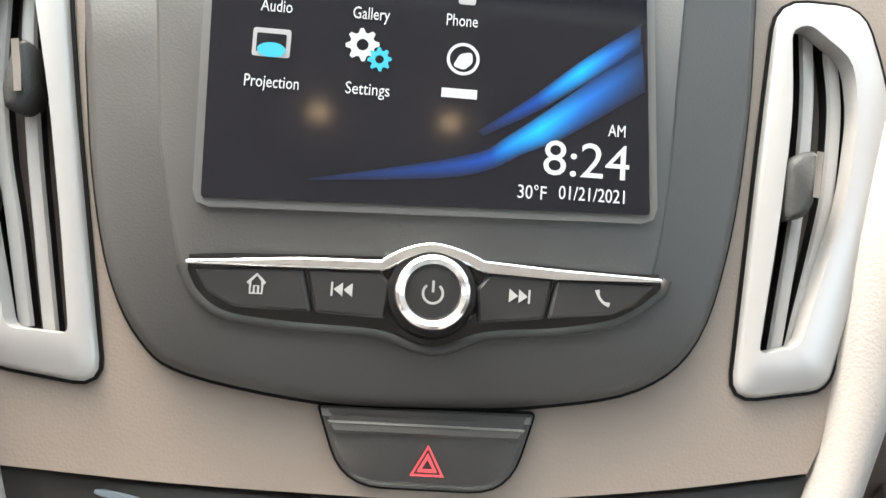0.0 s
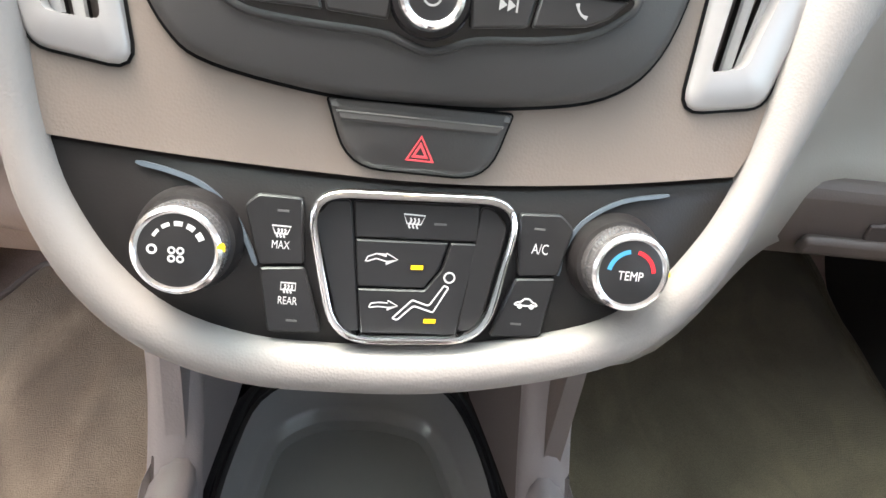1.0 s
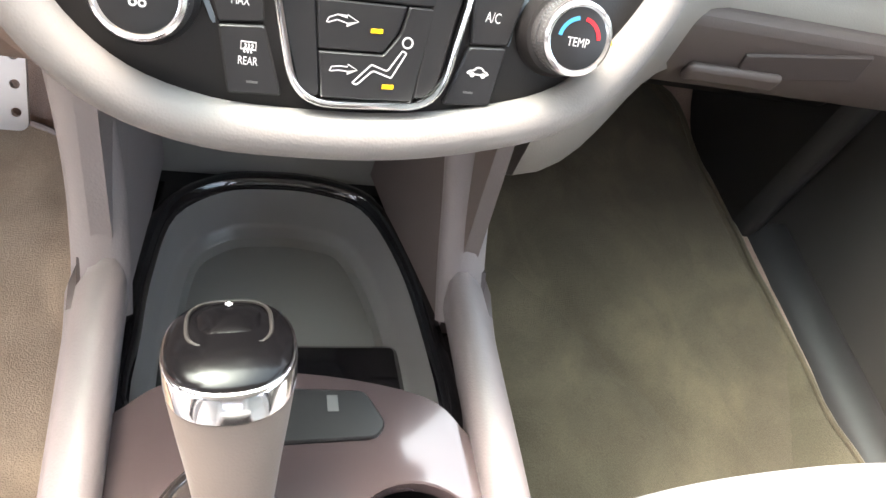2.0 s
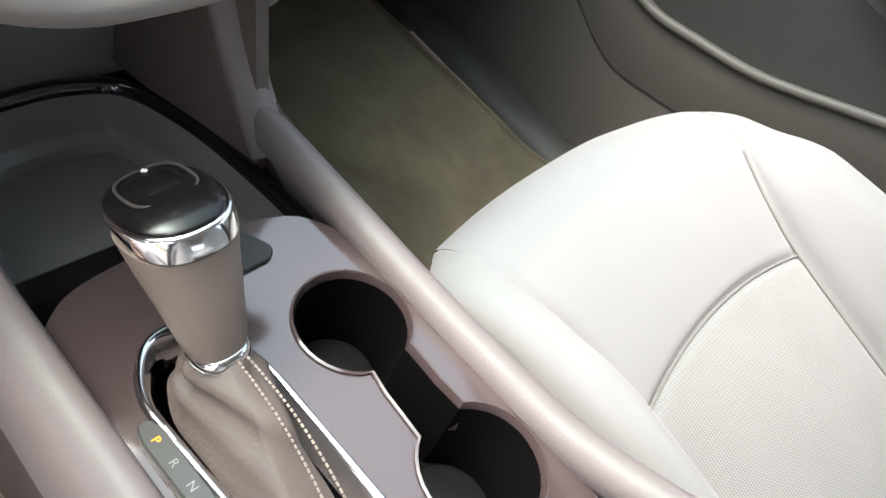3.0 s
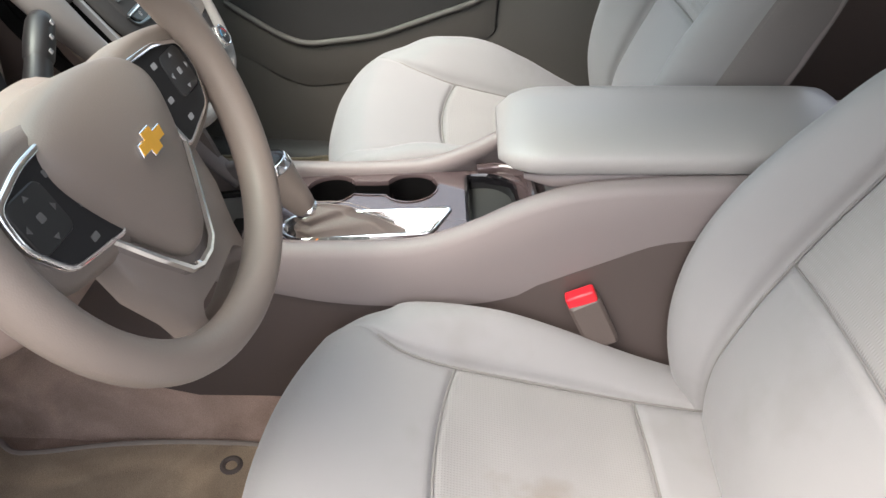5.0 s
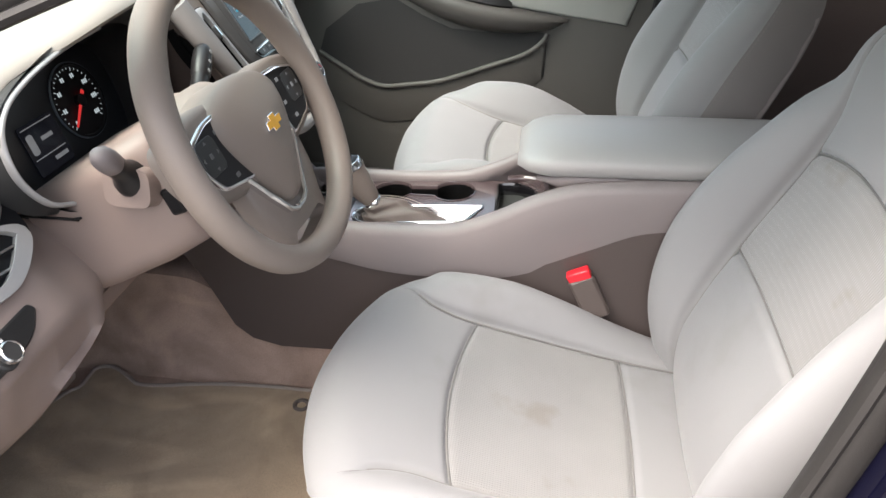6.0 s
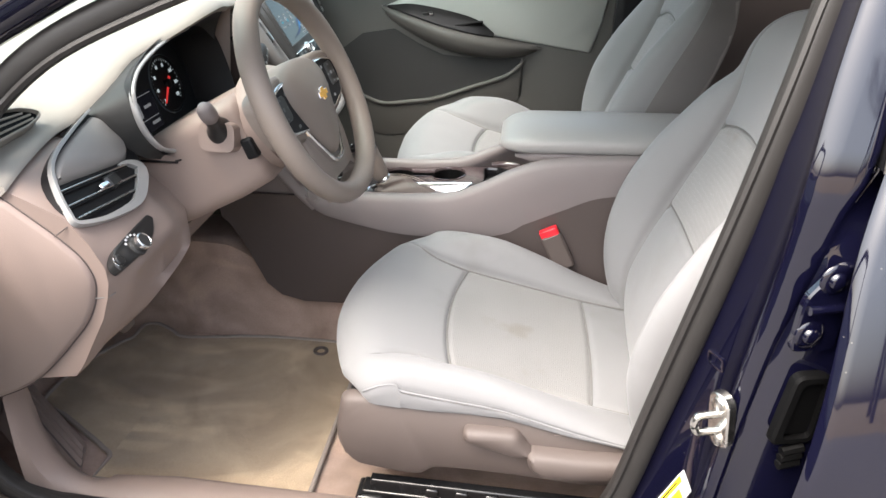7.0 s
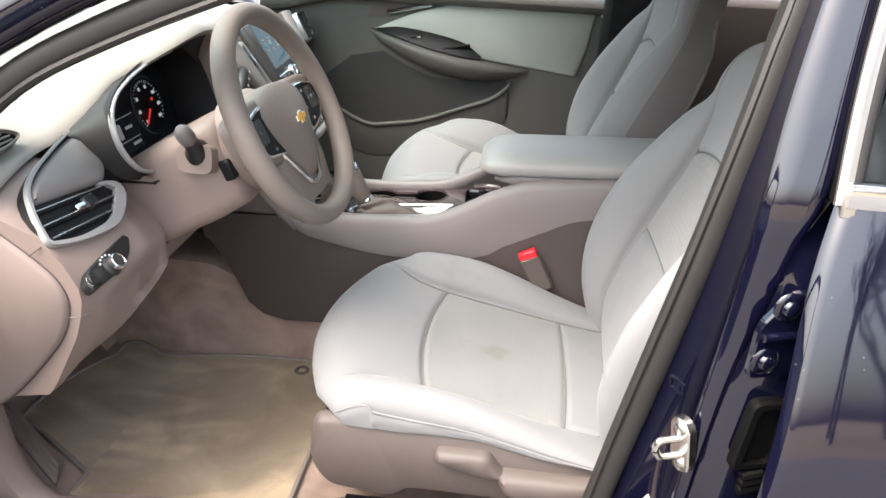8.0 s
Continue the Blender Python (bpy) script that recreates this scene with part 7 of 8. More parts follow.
for k in range(3):
    part("vent_slat", sweep([DV(-0.070, -0.003 + 0.010 * k, 0.001), DV(0.034 - 0.010 * abs(k - 0.6), -0.003 + 0.0062 * k, 0.001)], 0.0009, 0.0016, n=6), M_SOFT, dv)

# instrument cluster under the hood
clus = thing("instrument_cluster", (-0.33, 0.46, 0.90), "black instrument cluster with red needle and lit display", "instrument cluster")
CF = Plane((-0.33, 0.468, 0.915), (1, 0, 0.0), (0, 0.28, 0.96))
cl_o = catmull([(-0.160, 0.036), (-0.165, -0.006), (-0.146, -0.038), (-0.110, -0.060), (0.0, -0.082), (0.10, -0.078), (0.14, -0.03), (0.142, 0.05), (0.115, 0.082), (0.06, 0.088), (-0.04, 0.082), (-0.127, 0.060)], 5, True)
part("dial_plate", slab(CF, cl_o, -0.01, 0.0), M_DIAL, clus)
bm = loft([[CF(u, v, w) for u, v in inset(cl_o, d)] for w, d in ((0.0, 0.004), (0.05, -0.006), (0.075, -0.016))], caps=False)
part("shroud", bm, M_BLACK, clus, angle=60)
arc_ = catmull([(0.062, 0.096), (0.01, 0.094), (-0.044, 0.089), (-0.100, 0.079), (-0.145, 0.064), (-0.173, 0.038), (-0.180, -0.004), (-0.160, -0.043), (-0.122, -0.063)], 6)
part("silver_trim", sweep([CF(u, v, 0.074) for u, v in arc_], 0.0030, 0.0055, n=10, up=tuple(CF.n)), M_SILVER, clus, "satin silver trim", angle=80)
# two dials and the display between
for cu_, cv_, r_ in ((-0.122, 0.004, 0.024), (0.056, 0.016, 0.050)):
    dial = part("dial", revolve(CF, cu_, cv_, [(r_, 0.0), (r_, 0.004), (r_ - 0.003, 0.004), (r_ - 0.004, 0.001)], 48), M_BLACK, clus)
    bm = bmesh.new()
    for k in range(29):
        a = radians(225 - 270 * k / 28)
        q1 = 0.0085 if k % 4 else 0.0105
        slab(CF, [(cu_ + (r_ - q) * math.cos(a + d), cv_ + (r_ - q) * math.sin(a + d)) for q, d in ((0.006, -0.010), (0.006, 0.010), (q1, 0.010), (q1, -0.010))], 0.0005, 0.0012, bm=bm)
    if cu_ > 0:
        # the dial's figures, too small to read, as short bars
        for k in range(8):
            a = radians(225 - 270 * k / 7)
            c_ = (cu_ + (r_ - 0.0165) * math.cos(a), cv_ + (r_ - 0.0165) * math.sin(a))
            for du in ((-0.0019,), (-0.0038, 0.0), (-0.0038, 0.0), (-0.0038, 0.0), (-0.0038, 0.0), (-0.0048, -0.001, 0.0028), (-0.0048, -0.001, 0.0028), (-0.0048, -0.001, 0.0028))[k]:
                slab(CF, rrect(c_[0] + du, c_[1] - 0.0030, c_[0] + du + 0.0028, c_[1] + 0.0030, 0.0008, 2), 0.0005, 0.0012, bm=bm)
    part("dial_ticks", bm, M_TICK, dial)
    if cu_ > 0:
        part("dial_ring", slab(CF, circle(cu_, cv_, r_ + 0.0015, 56), 0.0005, 0.003, holes=[circle(cu_, cv_, r_ - 0.0012, 56)]), M_ARC, dial, "blue-grey outer ring")
    tip = (cu_ - r_ * 0.62, cv_ - r_ * 0.55) if cu_ > 0 else (cu_ + r_ * 0.6, cv_ + r_ * 0.4)
    ax = (Vector(tip) - Vector((cu_, cv_))).normalized()
    cr_ = Vector((-ax.y, ax.x)) * 0.0022
    tail = Vector((cu_, cv_)) - ax * r_ * 0.30
    part("needle", slab(CF, [tuple(tail + cr_), tuple(tail - cr_), tuple(Vector(tip) - cr_ * 0.4), tuple(Vector(tip) + cr_ * 0.4)], 0.004, 0.006), M_NEEDLE, dial, "red needle")
    part("needle_hub", revolve(CF, cu_, cv_, [(r_ * 0.17, 0.001), (r_ * 0.17, 0.007), (r_ * 0.12, 0.008)], 24), M_BLACK, dial)
dsp = part("display", slab(CF, rrect(-0.072, -0.040, -0.004, 0.024, 0.003), 0.001, 0.003), M_SCREEN, clus, "lit trip display")
bm = bmesh.new()
for v, u0, u1 in ((0.019, -0.068, -0.008), (-0.020, -0.068, -0.008)):
    slab(CF, [(u0, v), (u1, v), (u1, v + 0.0012), (u0, v + 0.0012)], 0.003, 0.0034, bm=bm)
for v, u0, u1 in ((-0.002, -0.042, -0.020), (-0.031, -0.036, -0.010)):
    slab(CF, [(u0, v), (u1, v), (u1, v + 0.005), (u0, v + 0.005)], 0.003, 0.0034, bm=bm)
slab(CF, rrect(-0.066, -0.014, -0.054, 0.012, 0.004), 0.003, 0.0034, bm=bm)
part("display_print", bm, M_SCREENGREY, dsp)
# dark housing between the hood's lip and the trim
def evenly(line, n):
    d = [0.0]
    for p, q in zip(line, line[1:]):
        d.append(d[-1] + math.dist(p, q))
    out, i = [], 0
    for k in range(n):
        want = d[-1] * k / (n - 1)
        while i < len(d) - 2 and d[i + 1] < want:
            i += 1
        t = (want - d[i]) / (d[i + 1] - d[i])
        out.append(Vector(line[i]).lerp(Vector(line[i + 1]), min(1, t)))
    return out


rimline = [(x, y + 0.006, z - 0.008) for x in np.linspace(-0.17, -0.515, 24) for y, z in [spline(LIP, x)]]
rimline += catmull([rimline[-1], (-0.513, 0.470, 0.926), (-0.506, 0.434, 0.898), (-0.490, 0.412, 0.876), (-0.455, 0.400, 0.862)], 5)[1:]
arc_w = catmull([(0.150, 0.060), (0.115, 0.090), (0.062, 0.096), (0.01, 0.094), (-0.044, 0.089), (-0.100, 0.079), (-0.145, 0.064), (-0.173, 0.038), (-0.180, -0.004), (-0.160, -0.043), (-0.122, -0.063)], 6)
outer, inner = evenly(rimline, 48), evenly([CF(u, v, 0.072) for u, v in arc_w], 48)
rings = []
for t in np.linspace(0, 1, 9):
    rings.append([p.lerp(q, t) - CF.n * (0.004 * math.sin(math.pi * t)) for p, q in zip(outer, inner)])
part("housing", loft(rings, closed=False), M_CHARCOAL, clus, "charcoal hood lining", angle=80)

# passenger side: rounded wing beside the stack, glove box
rings = []
for k in range(31):
    x = mix(0.145, 0.765, k / 30)
    ly, lz = spline(LIP, x)
    w = smooth((x - 0.14) / 0.22)
    midy = mix(0.36, 0.515, w)
    rings.append([(x, y, z) for y, z in ((ly + 0.08, lz - 0.012), (ly + 0.006, lz - 0.010), (mix(ly, midy, 0.4) + 0.002, lz - 0.05), (midy, 0.86), (midy + 0.010, 0.785), (midy - 0.008, 0.768), (midy - 0.014, 0.75), (midy - 0.012, 0.69), (midy + 0.02, 0.655), (midy + 0.12, 0.64), (midy + 0.30, 0.64))])
part("passenger_panel", loft(rings), M_SOFT, dash, "greige passenger side panel", angle=60)
glove = part("glove_box", loft([[(x, y, z) for y, z in ((0.492, 0.752), (0.486, 0.745), (0.486, 0.70), (0.508, 0.663), (0.56, 0.655), (0.56, 0.752))] for x in np.linspace(0.26, 0.68, 12)]), M_BROWN, dash, "brown glove box lid", bevel=0.008)
# flat dark slab: the shade of the latch recess, put in as colour
part("latch_shade", block((0.45, 0.4855, 0.716), (0.13, 0.004, 0.030), (4, -8, 0)), M_DARKBROWN, glove, bevel=0.006)
part("glove_latch", block((0.385, 0.484, 0.697), (0.10, 0.010, 0.020), (12, 0, 0)), M_BROWN, glove, "glove box pull", bevel=0.005)
PVN = Plane((0.69, 0.475, 0.925), (1, 0.1, 0), (0, 0.45, 0.9))
pv = rounded([(-0.050, -0.046), (0.042, -0.040), (0.046, 0.036), (-0.040, 0.044)], 0.014, 5)
pvent = part("side_vent", slab(PVN, pv, -0.02, 0.006, holes=[inset(pv, 0.006)], edge=0.002), M_SATIN, dash, "silver-framed passenger air vent")
part("vent_duct", slab(PVN, inset(pv, 0.005), -0.02, -0.008), M_BLACK, pvent)
for k in range(4):
    part("vent_slat", sweep([PVN(-0.030 + 0.020 * k, -0.036, -0.003), PVN(-0.024 + 0.020 * k, 0.036, -0.003)], 0.0022, 0.006, n=8, up=tuple(PVN.n)), M_CHARCOAL, pvent)
part("under_dash", block((0, 0.86, 0.62), (1.36, 0.50, 0.10)), M_BLACK, dash, bevel=0.02)

# pedals
for name, x, y, z, wx, hz, label in (("accelerator_pedal", -0.262, 0.665, 0.43, 0.045, 0.10, "drilled silver accelerator pedal"), ("brake_pedal", -0.385, 0.70, 0.50, 0.09, 0.06, "drilled silver brake pedal")):
    PD = Plane((x, y, z), (1, 0, 0), (0, 0.5, 0.86))
    pd = thing(name, (x, y, z), label, "pedal")
    hl = [circle(-wx * 0.25 + wx * 0.5 * i, -hz * 0.3 + hz * 0.3 * j, 0.005, 10) for i in range(2) for j in range(3)]
    part("plate", slab(PD, rrect(-wx / 2, -hz / 2, wx / 2, hz / 2, 0.010), -0.004, 0.004, holes=hl), M_SATIN, pd)
    part("arm", sweep([PD(0, hz * 0.3, -0.006), (x, y + 0.12, z + 0.12), (x, y + 0.16, z + 0.26)], 0.009, 0.012, n=8), M_BLACK, pd)
obd = thing("hanging_connector", (-0.21, 0.684, 0.42), "small dark socket hanging under the dashboard", "connector")
part("socket", block((-0.42, 0.60, 0.575), (0.05, 0.03, 0.02), (20, 0, 10)), M_BLACK, obd, bevel=0.003)

# ---- passenger door, seen from inside ----
PDR = Plane((0.775, 0, 0), (0, -1, 0), (0, 0, 1))
door = thing("passenger_door", (0.80, 0.05, 0.30), "closed passenger door, grey-green insert over dark plastic", "car door")
shell = [(-0.66, 0.33), (0.30, 0.33), (0.40, 0.55), (0.425, 0.80), (0.40, 1.02), (-0.30, 1.02), (-0.62, 0.97)]
lipl = catmull([(0.46, 0.700), (0.392, 0.662), (0.335, 0.633), (0.280, 0.619), (0.205, 0.629), (0.114, 0.647), (-0.011, 0.694), (-0.097, 0.728), (-0.139, 0.761), (-0.150, 0.778)], 6)
pk = [(-y, z) for y, z in lipl] + [(0.10, 0.790), (-0.02, 0.775), (-0.10, 0.780), (-0.18, 0.812), (-0.25, 0.850), (-0.35, 0.83), (-0.44, 0.76)]
part("door_shell", slab(PDR, rounded(shell, 0.03, 3), -0.06, 0.0), M_DOORLOW, door, "dark grey-brown moulded door card", bevel=0.006)
ins = catmull([(-0.278, 0.915), (-0.20, 0.950), (-0.10, 0.985), (0.02, 1.012)], 4) + [(0.385, 1.012), (0.372, 0.90), (0.347, 0.812)] + catmull([(0.347, 0.812), (0.20, 0.828), (0.05, 0.846), (-0.06, 0.866), (-0.18, 0.893), (-0.278, 0.915)], 4)[1:-1]
part("insert", slab(PDR, ins, -0.004, 0.010, edge=0.006), M_DOORINS, door, "pale grey-green vinyl insert", angle=60)
part("top_roll", sweep([(0.762, mix(0.62, -0.44, t), 1.02 - 0.05 * smooth((0.25 - t) / 0.25)) for t in np.linspace(0, 1, 16)], 0.035, 0.022, n=14), M_DOORLOW, door, "dark padded window sill")
# armrest: a crescent that swells out of the door
rings = []
for k in range(29):
    t = k / 28
    y = mix(0.290, -0.200, t)
    sw = math.sin(math.pi * min(1, t * 1.02)) ** 0.55
    zt = spline([(-0.20, 0.822), (-0.04, 0.846), (0.10, 0.872), (0.20, 0.897), (0.29, 0.918)], y)[0]
    dep = 0.006 + 0.060 * sw
    hz = 0.006 + 0.070 * sw
    rings.append([(0.775 - d, y, z) for d, z in ((-0.01, zt), (dep * 0.85, zt - 0.002), (dep, zt - 0.010), (dep * 0.98, zt - hz * 0.35), (dep * 0.75, zt - hz * 0.7), (dep * 0.35, zt - hz * 0.93), (-0.01, zt - hz))])
arm_ = part("door_armrest", loft(rings), M_DOORLOW, door, "dark plastic armrest", angle=60)
# glossy switch plate and the pull recess
lens = [(0.270, 0.0), (0.20, 0.022), (0.10, 0.034), (0.0, 0.030), (-0.055, 0.006)]
top = catmull(lens, 5)
vs = []
for y, d in top:
    zt = spline([(-0.20, 0.822), (-0.04, 0.846), (0.10, 0.872), (0.20, 0.897), (0.29, 0.918)], y)[0] + 0.003
    vs.append([(0.766, y, zt + d * 1.15 + 0.002), (0.766 - d - 0.006, y, zt + 0.001), (0.770 - d - 0.004, y, zt - 0.008), (0.775, y, zt - 0.004)])
sp_ = part("switch_plate", loft(vs), M_BUTTON, arm_, "black switch plate")
part("window_switch", block((0.748, 0.145, 0.902), (0.018, 0.030, 0.006), (-14, 42, 0)), M_BUTTON, sp_, "window switch", bevel=0.002)
part("switch_edge", block((0.744, 0.135, 0.903), (0.006, 0.010, 0.004), (-14, 42, 0)), M_SATIN, sp_)
part("pull_recess", block((0.751, 0.02, 0.874), (0.030, 0.085, 0.006), (-13, 42, 0)), M_BLACK, sp_, bevel=0.002)
# map pocket: a long lip, with a dark sheet for the shade above it
part("pocket_lip", sweep([(0.775 - 0.024 * math.sin(math.pi * min(1, (k + 2) / (len(lipl) + 2))) ** 0.5, y, z) for k, (y, z) in enumerate(lipl)], 0.006, 0.007, n=12, up=(0, 0, 1)), M_DOORLOW, door, "swept map pocket lip", angle=80)
part("pocket_shade", slab(PDR, pk, 0.0005, 0.002), M_CHARCOAL, door)
rings = []
for k, (y, z) in enumerate(lipl):
    d = 0.023 * math.sin(math.pi * min(1, (k + 2) / (len(lipl) + 2))) ** 0.5
    rings.append([(0.775 - d, y, z), (0.775 - d * 0.8, y, z - 0.05), (0.772, y, z - 0.11), (0.78, y, z - 0.11), (0.78, y, z)])
part("pocket_front", loft(rings), M_DOORLOW, door, angle=60)
# inside handle
hd = part("inside_handle", slab(PDR, rounded([(-0.30, 0.945), (-0.16, 0.975), (-0.06, 1.005), (-0.12, 1.02), (-0.28, 0.985)], 0.012, 4), 0.0, 0.004), M_DARKBROWN, door, "recessed handle surround")
part("handle_lever", sweep([PDR(mix(-0.235, -0.10, t), mix(0.968, 0.998, t), 0.012) for t in np.linspace(0, 1, 6)], 0.007, 0.008, n=10, up=(-1, 0, 0)), M_CHROME, hd, "chrome door lever")
tagged(part("passenger_window", slab(PDR, [(-0.60, 0.98), (0.40, 1.02), (0.30, 1.32), (-0.18, 1.30)], -0.04, -0.036), M_GLASS, flat=True), "clear passenger side window glass", "window", kind="structure").visible_shadow = False

# rear seat bench behind the front seats
bench = thing("rear_bench", (0, -1.05, 0.30), "grey cloth rear bench seat in shade", "car seat")
part("bench_cushion", block((0, -1.02, 0.46), (1.30, 0.48, 0.20), (4, 0, 0)), M_CLOTH, bench, bevel=0.05, segs=4)
part("bench_back", block((0, -1.32, 0.80), (1.30, 0.16, 0.66), (-18, 0, 0)), M_CLOTH, bench, bevel=0.05, segs=4)

# ---- driver's side rear door, closed, seen from outside ----
rear = thing("rear_door", (-0.88, -0.95, 0.30), "glossy navy blue rear door with chrome window trim", "car door")
rings = []
for k in range(29):
    z = mix(0.34, 1.055, k / 28)
    x = -spline([(0.34, 0.865), (0.55, 0.895), (0.72, 0.905), (0.80, 0.893), (0.90, 0.862), (1.00, 0.826), (1.055, 0.803)], z)[0]
    ye = spline([(0.34, -0.455), (0.60, -0.455), (0.73, -0.462), (0.87, -0.473), (0.95, -0.478), (1.0, -0.485), (1.055, -0.497)], z)[0]
    sec = [(x + 0.040, ye - 0.030), (x + 0.022, ye - 0.006), (x + 0.010, ye), (x + 0.003, ye - 0.004), (x, ye - 0.014)] + [(x - 0.002, yy) for yy in np.linspace(ye - 0.05, -1.40, 12)] + [(x + 0.04, -1.40)]
    rings.append([(a, b, z) for a, b in sec])
part("door_skin", loft(rings), M_NAVY, rear, "glossy navy outer skin", angle=50)
ch = [(-0.806, mix(-0.500, -1.38, t), 1.057) for t in np.linspace(0, 1, 6)]
part("belt_moulding", sweep(ch, 0.006, 0.013, n=12, power=3.5), M_CHROME, rear, "chrome belt moulding")
part("window_pane", loft([[(-0.790, -0.512, 1.06), (-0.790, -1.38, 1.06), (-0.786, -1.38, 1.06), (-0.786, -0.512, 1.06)], [(-0.712, -0.553, 1.36), (-0.712, -1.25, 1.36), (-0.708, -1.25, 1.36), (-0.708, -0.553, 1.36)]]), M_TINT, rear, "dark tinted window")
edge_l = catmull([(-0.802, -0.4985, 1.045), (-0.781, -0.4995, 1.13), (-0.757, -0.506, 1.22), (-0.720, -0.524, 1.36)], 5)
part("window_trim", sweep(edge_l, 0.0035, 0.0072, n=12, up=(0, 1, 0.1), power=3.5), M_TRIMSTEEL, rear, "satin steel window frame edge")
part("window_gasket", sweep([Vector(p) + Vector((0.004, -0.0115, 0)) for p in edge_l], 0.003, 0.005, n=10, up=(0, 1, 0.1)), M_RUBBER, rear, "black rubber window gasket")
part("frame_cap", loft([[Vector(p) + Vector(q) for q in ((0.006, 0.006, 0), (0.030, 0.004, 0), (0.030, -0.030, 0), (0.006, -0.020, 0))] for p in edge_l]), M_BLACK, rear, "black window frame")
part("corner_cap", slab(Plane((-0.806, -0.5005, 1.040), (0, -1, 0), (0.1, 0, 1)), rounded([(-0.004, -0.006), (0.010, -0.006), (0.010, 0.020), (-0.004, 0.020)], 0.003, 3), -0.004, 0.004, edge=0.0015), M_TRIMSTEEL, rear, "small metal corner cap")

# ---- driver's door, standing open beside the seat ----
DX, DY = -math.sin(radians(55)), -math.cos(radians(55))
OD = Plane((-0.86, 0.66, 0.0), (DX, DY, 0), (0, 0, 1))
odoor = thing("driver_door", (-0.86, 0.66, 0.35), "driver's door standing wide open, dark lower card", "car door")
sh = rounded([(0.0, 0.36), (0.92, 0.36), (1.02, 0.55), (1.04, 0.82), (1.00, 1.02), (0.36, 1.02), (0.0, 0.97)], 0.03, 3)
side = 1 if OD.n.y < 0 else -1
part("outer_skin", slab(OD, sh, -side * 0.085, -side * 0.055), M_NAVY, odoor, "glossy navy outer skin", bevel=0.008)
part("door_card", slab(OD, inset(sh, 0.02), -side * 0.055, 0.0), M_DOORLOW, odoor, "dark grey-brown door card", bevel=0.01)
part("insert", slab(OD, rounded([(0.10, 0.80), (0.98, 0.72), (0.96, 0.98), (0.10, 0.94)], 0.04, 4), 0.0, side * 0.012), M_DOORINS, odoor, "pale vinyl insert", bevel=0.004)
part("door_armrest", sweep([OD(mix(0.15, 0.90, t), 0.76 - 0.05 * t, side * 0.02) for t in np.linspace(0, 1, 12)], 0.035, 0.03, n=12), M_DOORLOW, odoor)
part("window_frame", sweep(catmull([OD(0.02, 0.98, -side * 0.04), OD(0.30, 1.14, -side * 0.05), OD(0.62, 1.28, -side * 0.06), OD(0.98, 1.30, -side * 0.06), OD(1.02, 1.15, -side * 0.05), OD(1.0, 1.0, -side * 0.04)], 5), 0.022, 0.022, n=10), M_BLACK, odoor, "black window frame")

# hinge, wiring gaiter and striker on the pillar
PL = Plane((-0.812, -0.468, 0.90), (0.25, -0.97, 0), (0, 0, 1))
hinge = part("hinge", slab(PL, rounded([(-0.018, -0.046), (0.03, -0.046), (0.03, 0.048), (0.010, 0.048), (-0.018, 0.013)], 0.010, 4), -0.006, -0.003), M_NAVY, body, "navy painted hinge with two bolts")
part("leaf", slab(PL, rounded([(-0.020, -0.050), (0.03, -0.050), (0.03, 0.052), (0.008, 0.052), (-0.020, 0.015)], 0.010, 4), -0.004, 0.004, edge=0.002), M_NAVY, hinge)
for u, v in ((0.006, 0.036), (-0.004, -0.028)):
    b = part("bolt", revolve(PL, u, v, [(0.017, 0.003), (0.016, 0.005), (0.010, 0.006)], 24), M_NAVY, hinge, angle=60)
    part("bolt_head", revolve(PL, u, v, [(0.0095, 0.005), (0.0085, 0.009), (0.006, 0.0105)], 12), M_NAVY, b, angle=60)
part("pin", sweep([PL(-0.016, 0.004, 0.008), PL(0.02, 0.006, 0.008)], 0.005, n=10), M_NAVY, hinge)
gait = thing("wiring_gaiter", (-0.81, -0.475, 0.76), "black rubber wiring gaiter in the door gap", "gaiter")
part("gaiter_frame", slab(PL, rounded([(-0.012, -0.175), (0.04, -0.175), (0.04, -0.080), (-0.004, -0.080)], 0.012, 4), -0.004, 0.008, holes=[rounded([(0.0, -0.166), (0.034, -0.166), (0.034, -0.090), (0.006, -0.090)], 0.008, 3)], edge=0.003), M_MATTEBLACK, gait)
part("gaiter_plug", slab(PL, rounded([(0.002, -0.164), (0.034, -0.164), (0.034, -0.092), (0.008, -0.092)], 0.006, 3), -0.006, 0.001), M_MATTEBLACK, gait)
for k in range(3):
    part("bellows", sweep([PL(0.006, -0.185 - 0.010 * k, 0.006), PL(0.03, -0.180 - 0.010 * k, 0.006)], 0.006, n=8), M_MATTEBLACK, gait)

SK = Plane((-0.790, -0.411, 0.729), (-0.86, -0.50, 0), (0, 0.15, 0.99))
striker = thing("door_striker", (-0.778, -0.412, 0.72), "bright zinc door striker loop bolted to the pillar", "door striker")
part("plate", slab(SK, rrect(-0.016, -0.036, 0.016, 0.038, 0.015, 6), -0.008, 0.004, edge=0.002), M_STEEL, striker)
for v in (-0.024, 0.025):
    part("screw", revolve(SK, 0, v, [(0.009, 0.003), (0.0085, 0.007), (0.006, 0.008)], 16), M_STEEL, striker)
lp_ = [SK(0.002, 0.012, 0.002), SK(-0.004, 0.012, 0.018), SK(-0.007, 0.010, 0.027), SK(-0.008, 0.0, 0.030), SK(-0.007, -0.010, 0.027), SK(-0.004, -0.012, 0.018), SK(0.002, -0.012, 0.002)]
part("loop", sweep([tuple(p) for p in catmull([tuple(q) for q in lp_], 4)], 0.0048, n=10, up=(0, 0.15, 0.99)), M_STEEL, striker)
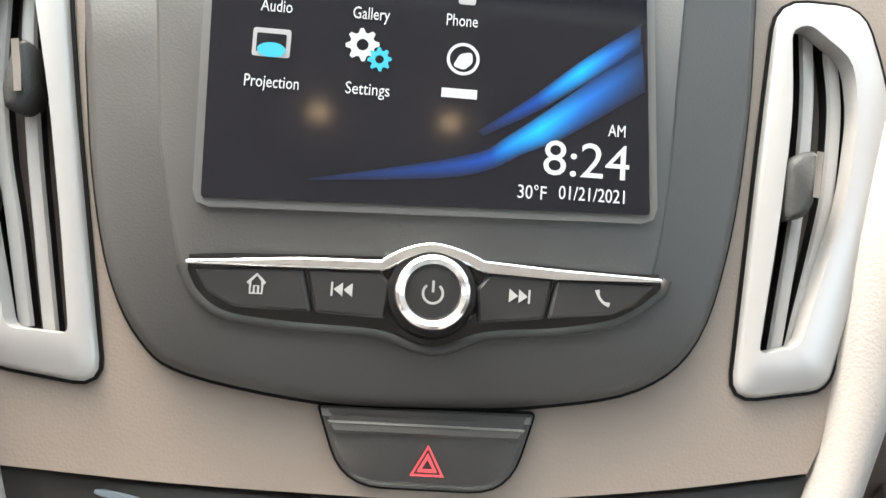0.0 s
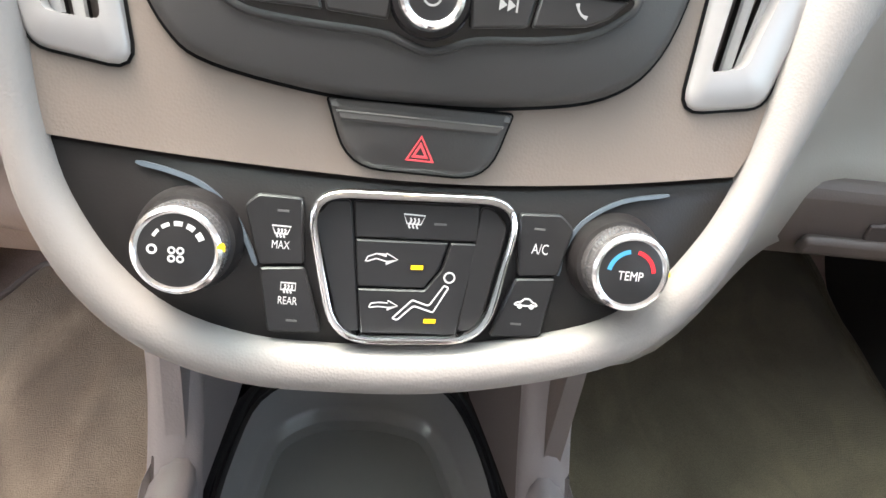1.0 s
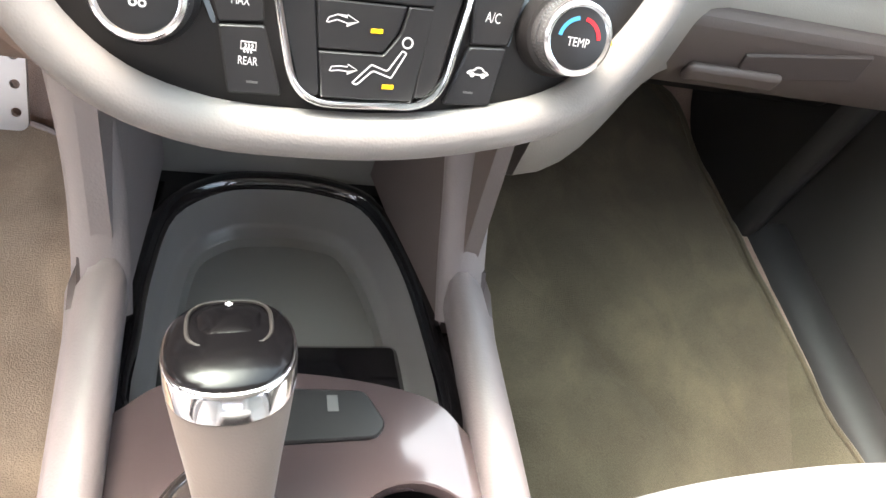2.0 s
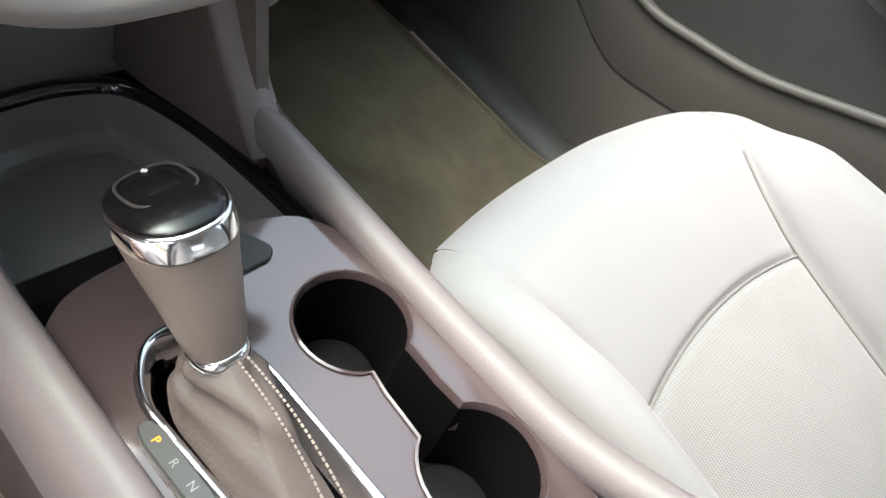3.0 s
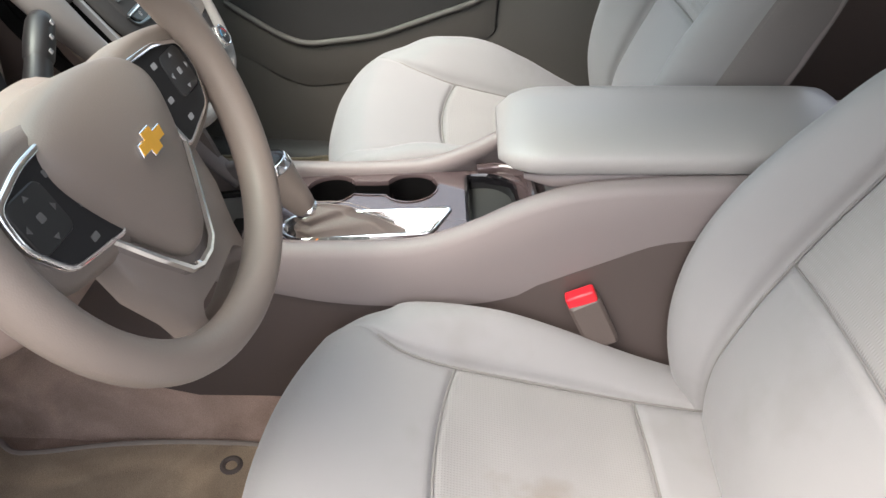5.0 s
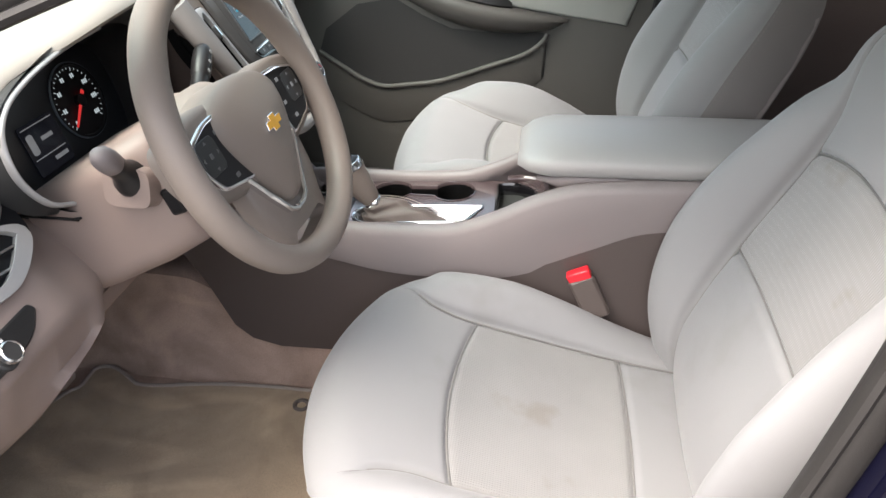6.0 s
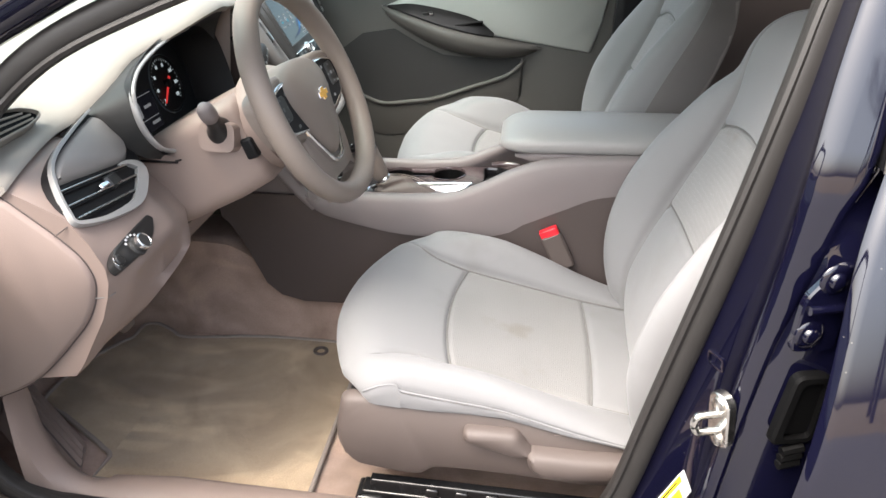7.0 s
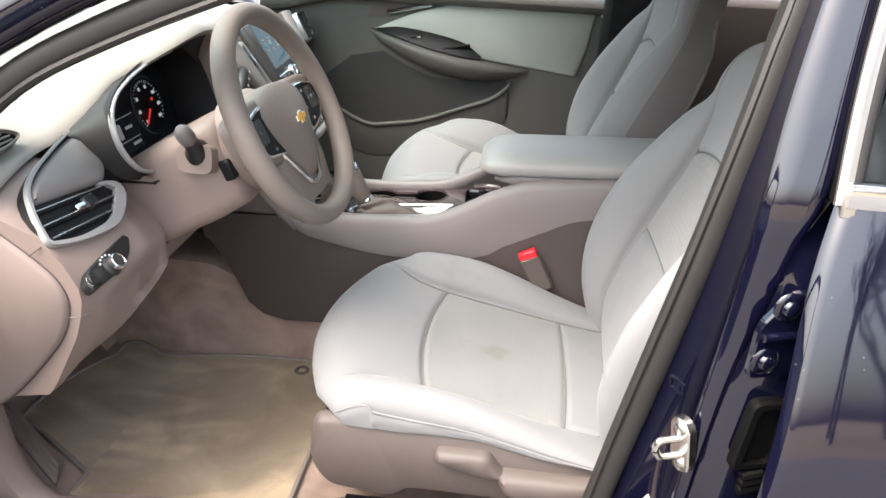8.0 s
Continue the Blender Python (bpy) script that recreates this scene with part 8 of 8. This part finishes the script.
part("clip", slab(SK, rounded([(-0.034, 0.056), (-0.010, 0.056), (-0.010, 0.074), (-0.034, 0.074)], 0.003, 2), -0.012, -0.008, holes=[rounded([(-0.032, 0.058), (-0.012, 0.058), (-0.012, 0.072), (-0.032, 0.072)], 0.002, 2)]), M_NAVY, striker)
LB = Plane((-0.7735, -0.3888, 0.6302), (-0.594, -0.737, -0.317), (-0.139, -0.294, 0.944))
lab = thing("warning_label", (-0.7735, -0.3888, 0.6302), "yellow and white paper label stuck on the door pillar", "label")
skew = lambda u, v: (u, v - 0.75 * u)
part("sheet", slab(LB, rounded([skew(0, -0.090), skew(0.0235, -0.090), skew(0.0235, 0), skew(0, 0)], 0.002, 3), -0.006, 0.003), M_WHITE, lab)
bm = slab(LB, [skew(0.0015, -0.088), skew(0.0080, -0.088), skew(0.0080, -0.003), skew(0.0015, -0.003)], 0.003, 0.0033)
slab(LB, [skew(0.011, -0.060), skew(0.0220, -0.060), skew(0.0220, -0.012), skew(0.011, -0.012)], 0.003, 0.0033, bm=bm)
part("yellow_band", bm, M_YELLOW, lab)
bm = bmesh.new()
slab(LB, [skew(0.0037, -0.080), skew(0.0055, -0.080), skew(0.0055, -0.012), skew(0.0037, -0.012)], 0.0033, 0.0035, bm=bm)
for k in range(4):
    slab(LB, [skew(0.013 + 0.002 * k, -0.055), skew(0.0138 + 0.002 * k, -0.055), skew(0.0138 + 0.002 * k, -0.018), skew(0.013 + 0.002 * k, -0.018)], 0.0033, 0.0035, bm=bm)
part("print_bars", bm, M_BLACK, lab)


# ---- outside: bare trees that mirror in the paint ----
def bark_material():
    return surface("bark", (0.07, 0.058, 0.048), 0.9, mottle=0.3, mottle_size=6)


M_BARK = bark_material()


def bare_tree(at, height, seed):
    rnd = random.Random(seed)
    tree = thing("tree", at, "leafless winter tree with a dark branching crown", "tree", "bare trees")
    trunk, crown = bmesh.new(), bmesh.new()

    def limb(p, d, length, r, depth, bm):
        pts = [p]
        q = p.copy()
        for k in range(4):
            d = (d + Vector((rnd.uniform(-1, 1), rnd.uniform(-1, 1), rnd.uniform(-0.3, 0.5))) * 0.16).normalized()
            q = q + d * (length / 4)
            pts.append(q.copy())
        sweep(pts, r, n=6 if depth < 2 else 4, bm=bm, scale=[1, 0.88, 0.76, 0.66, 0.55])
        if depth < 5:
            for k in range(3 if depth < 4 else 2):
                f = rnd.choice((2, 3, 4, 4))
                nd = (d + Vector((rnd.uniform(-1, 1), rnd.uniform(-1, 1), rnd.uniform(-0.1, 0.8))) * 0.75).normalized()
                limb(pts[f], nd, length * rnd.uniform(0.6, 0.8), r * 0.58, depth + 1, crown)

    limb(Vector(at), Vector((0, 0, 1)), height * 0.30, height * 0.021, 0, trunk)
    part("trunk", trunk, M_BARK, tree)
    part("crown", crown, M_BARK, tree)


for i, (x, y, h) in enumerate(((-9.5, -7.0, 9), (-12.5, -11.5, 11), (-16, -5.5, 12), (-14, -17, 11), (-20, -12, 12), (-11, -4.2, 8), (-15, -14, 10), (-10.5, -9.5, 8), (-18, -9, 12))):
    bare_tree((x, y, 0), h, 11 + i)
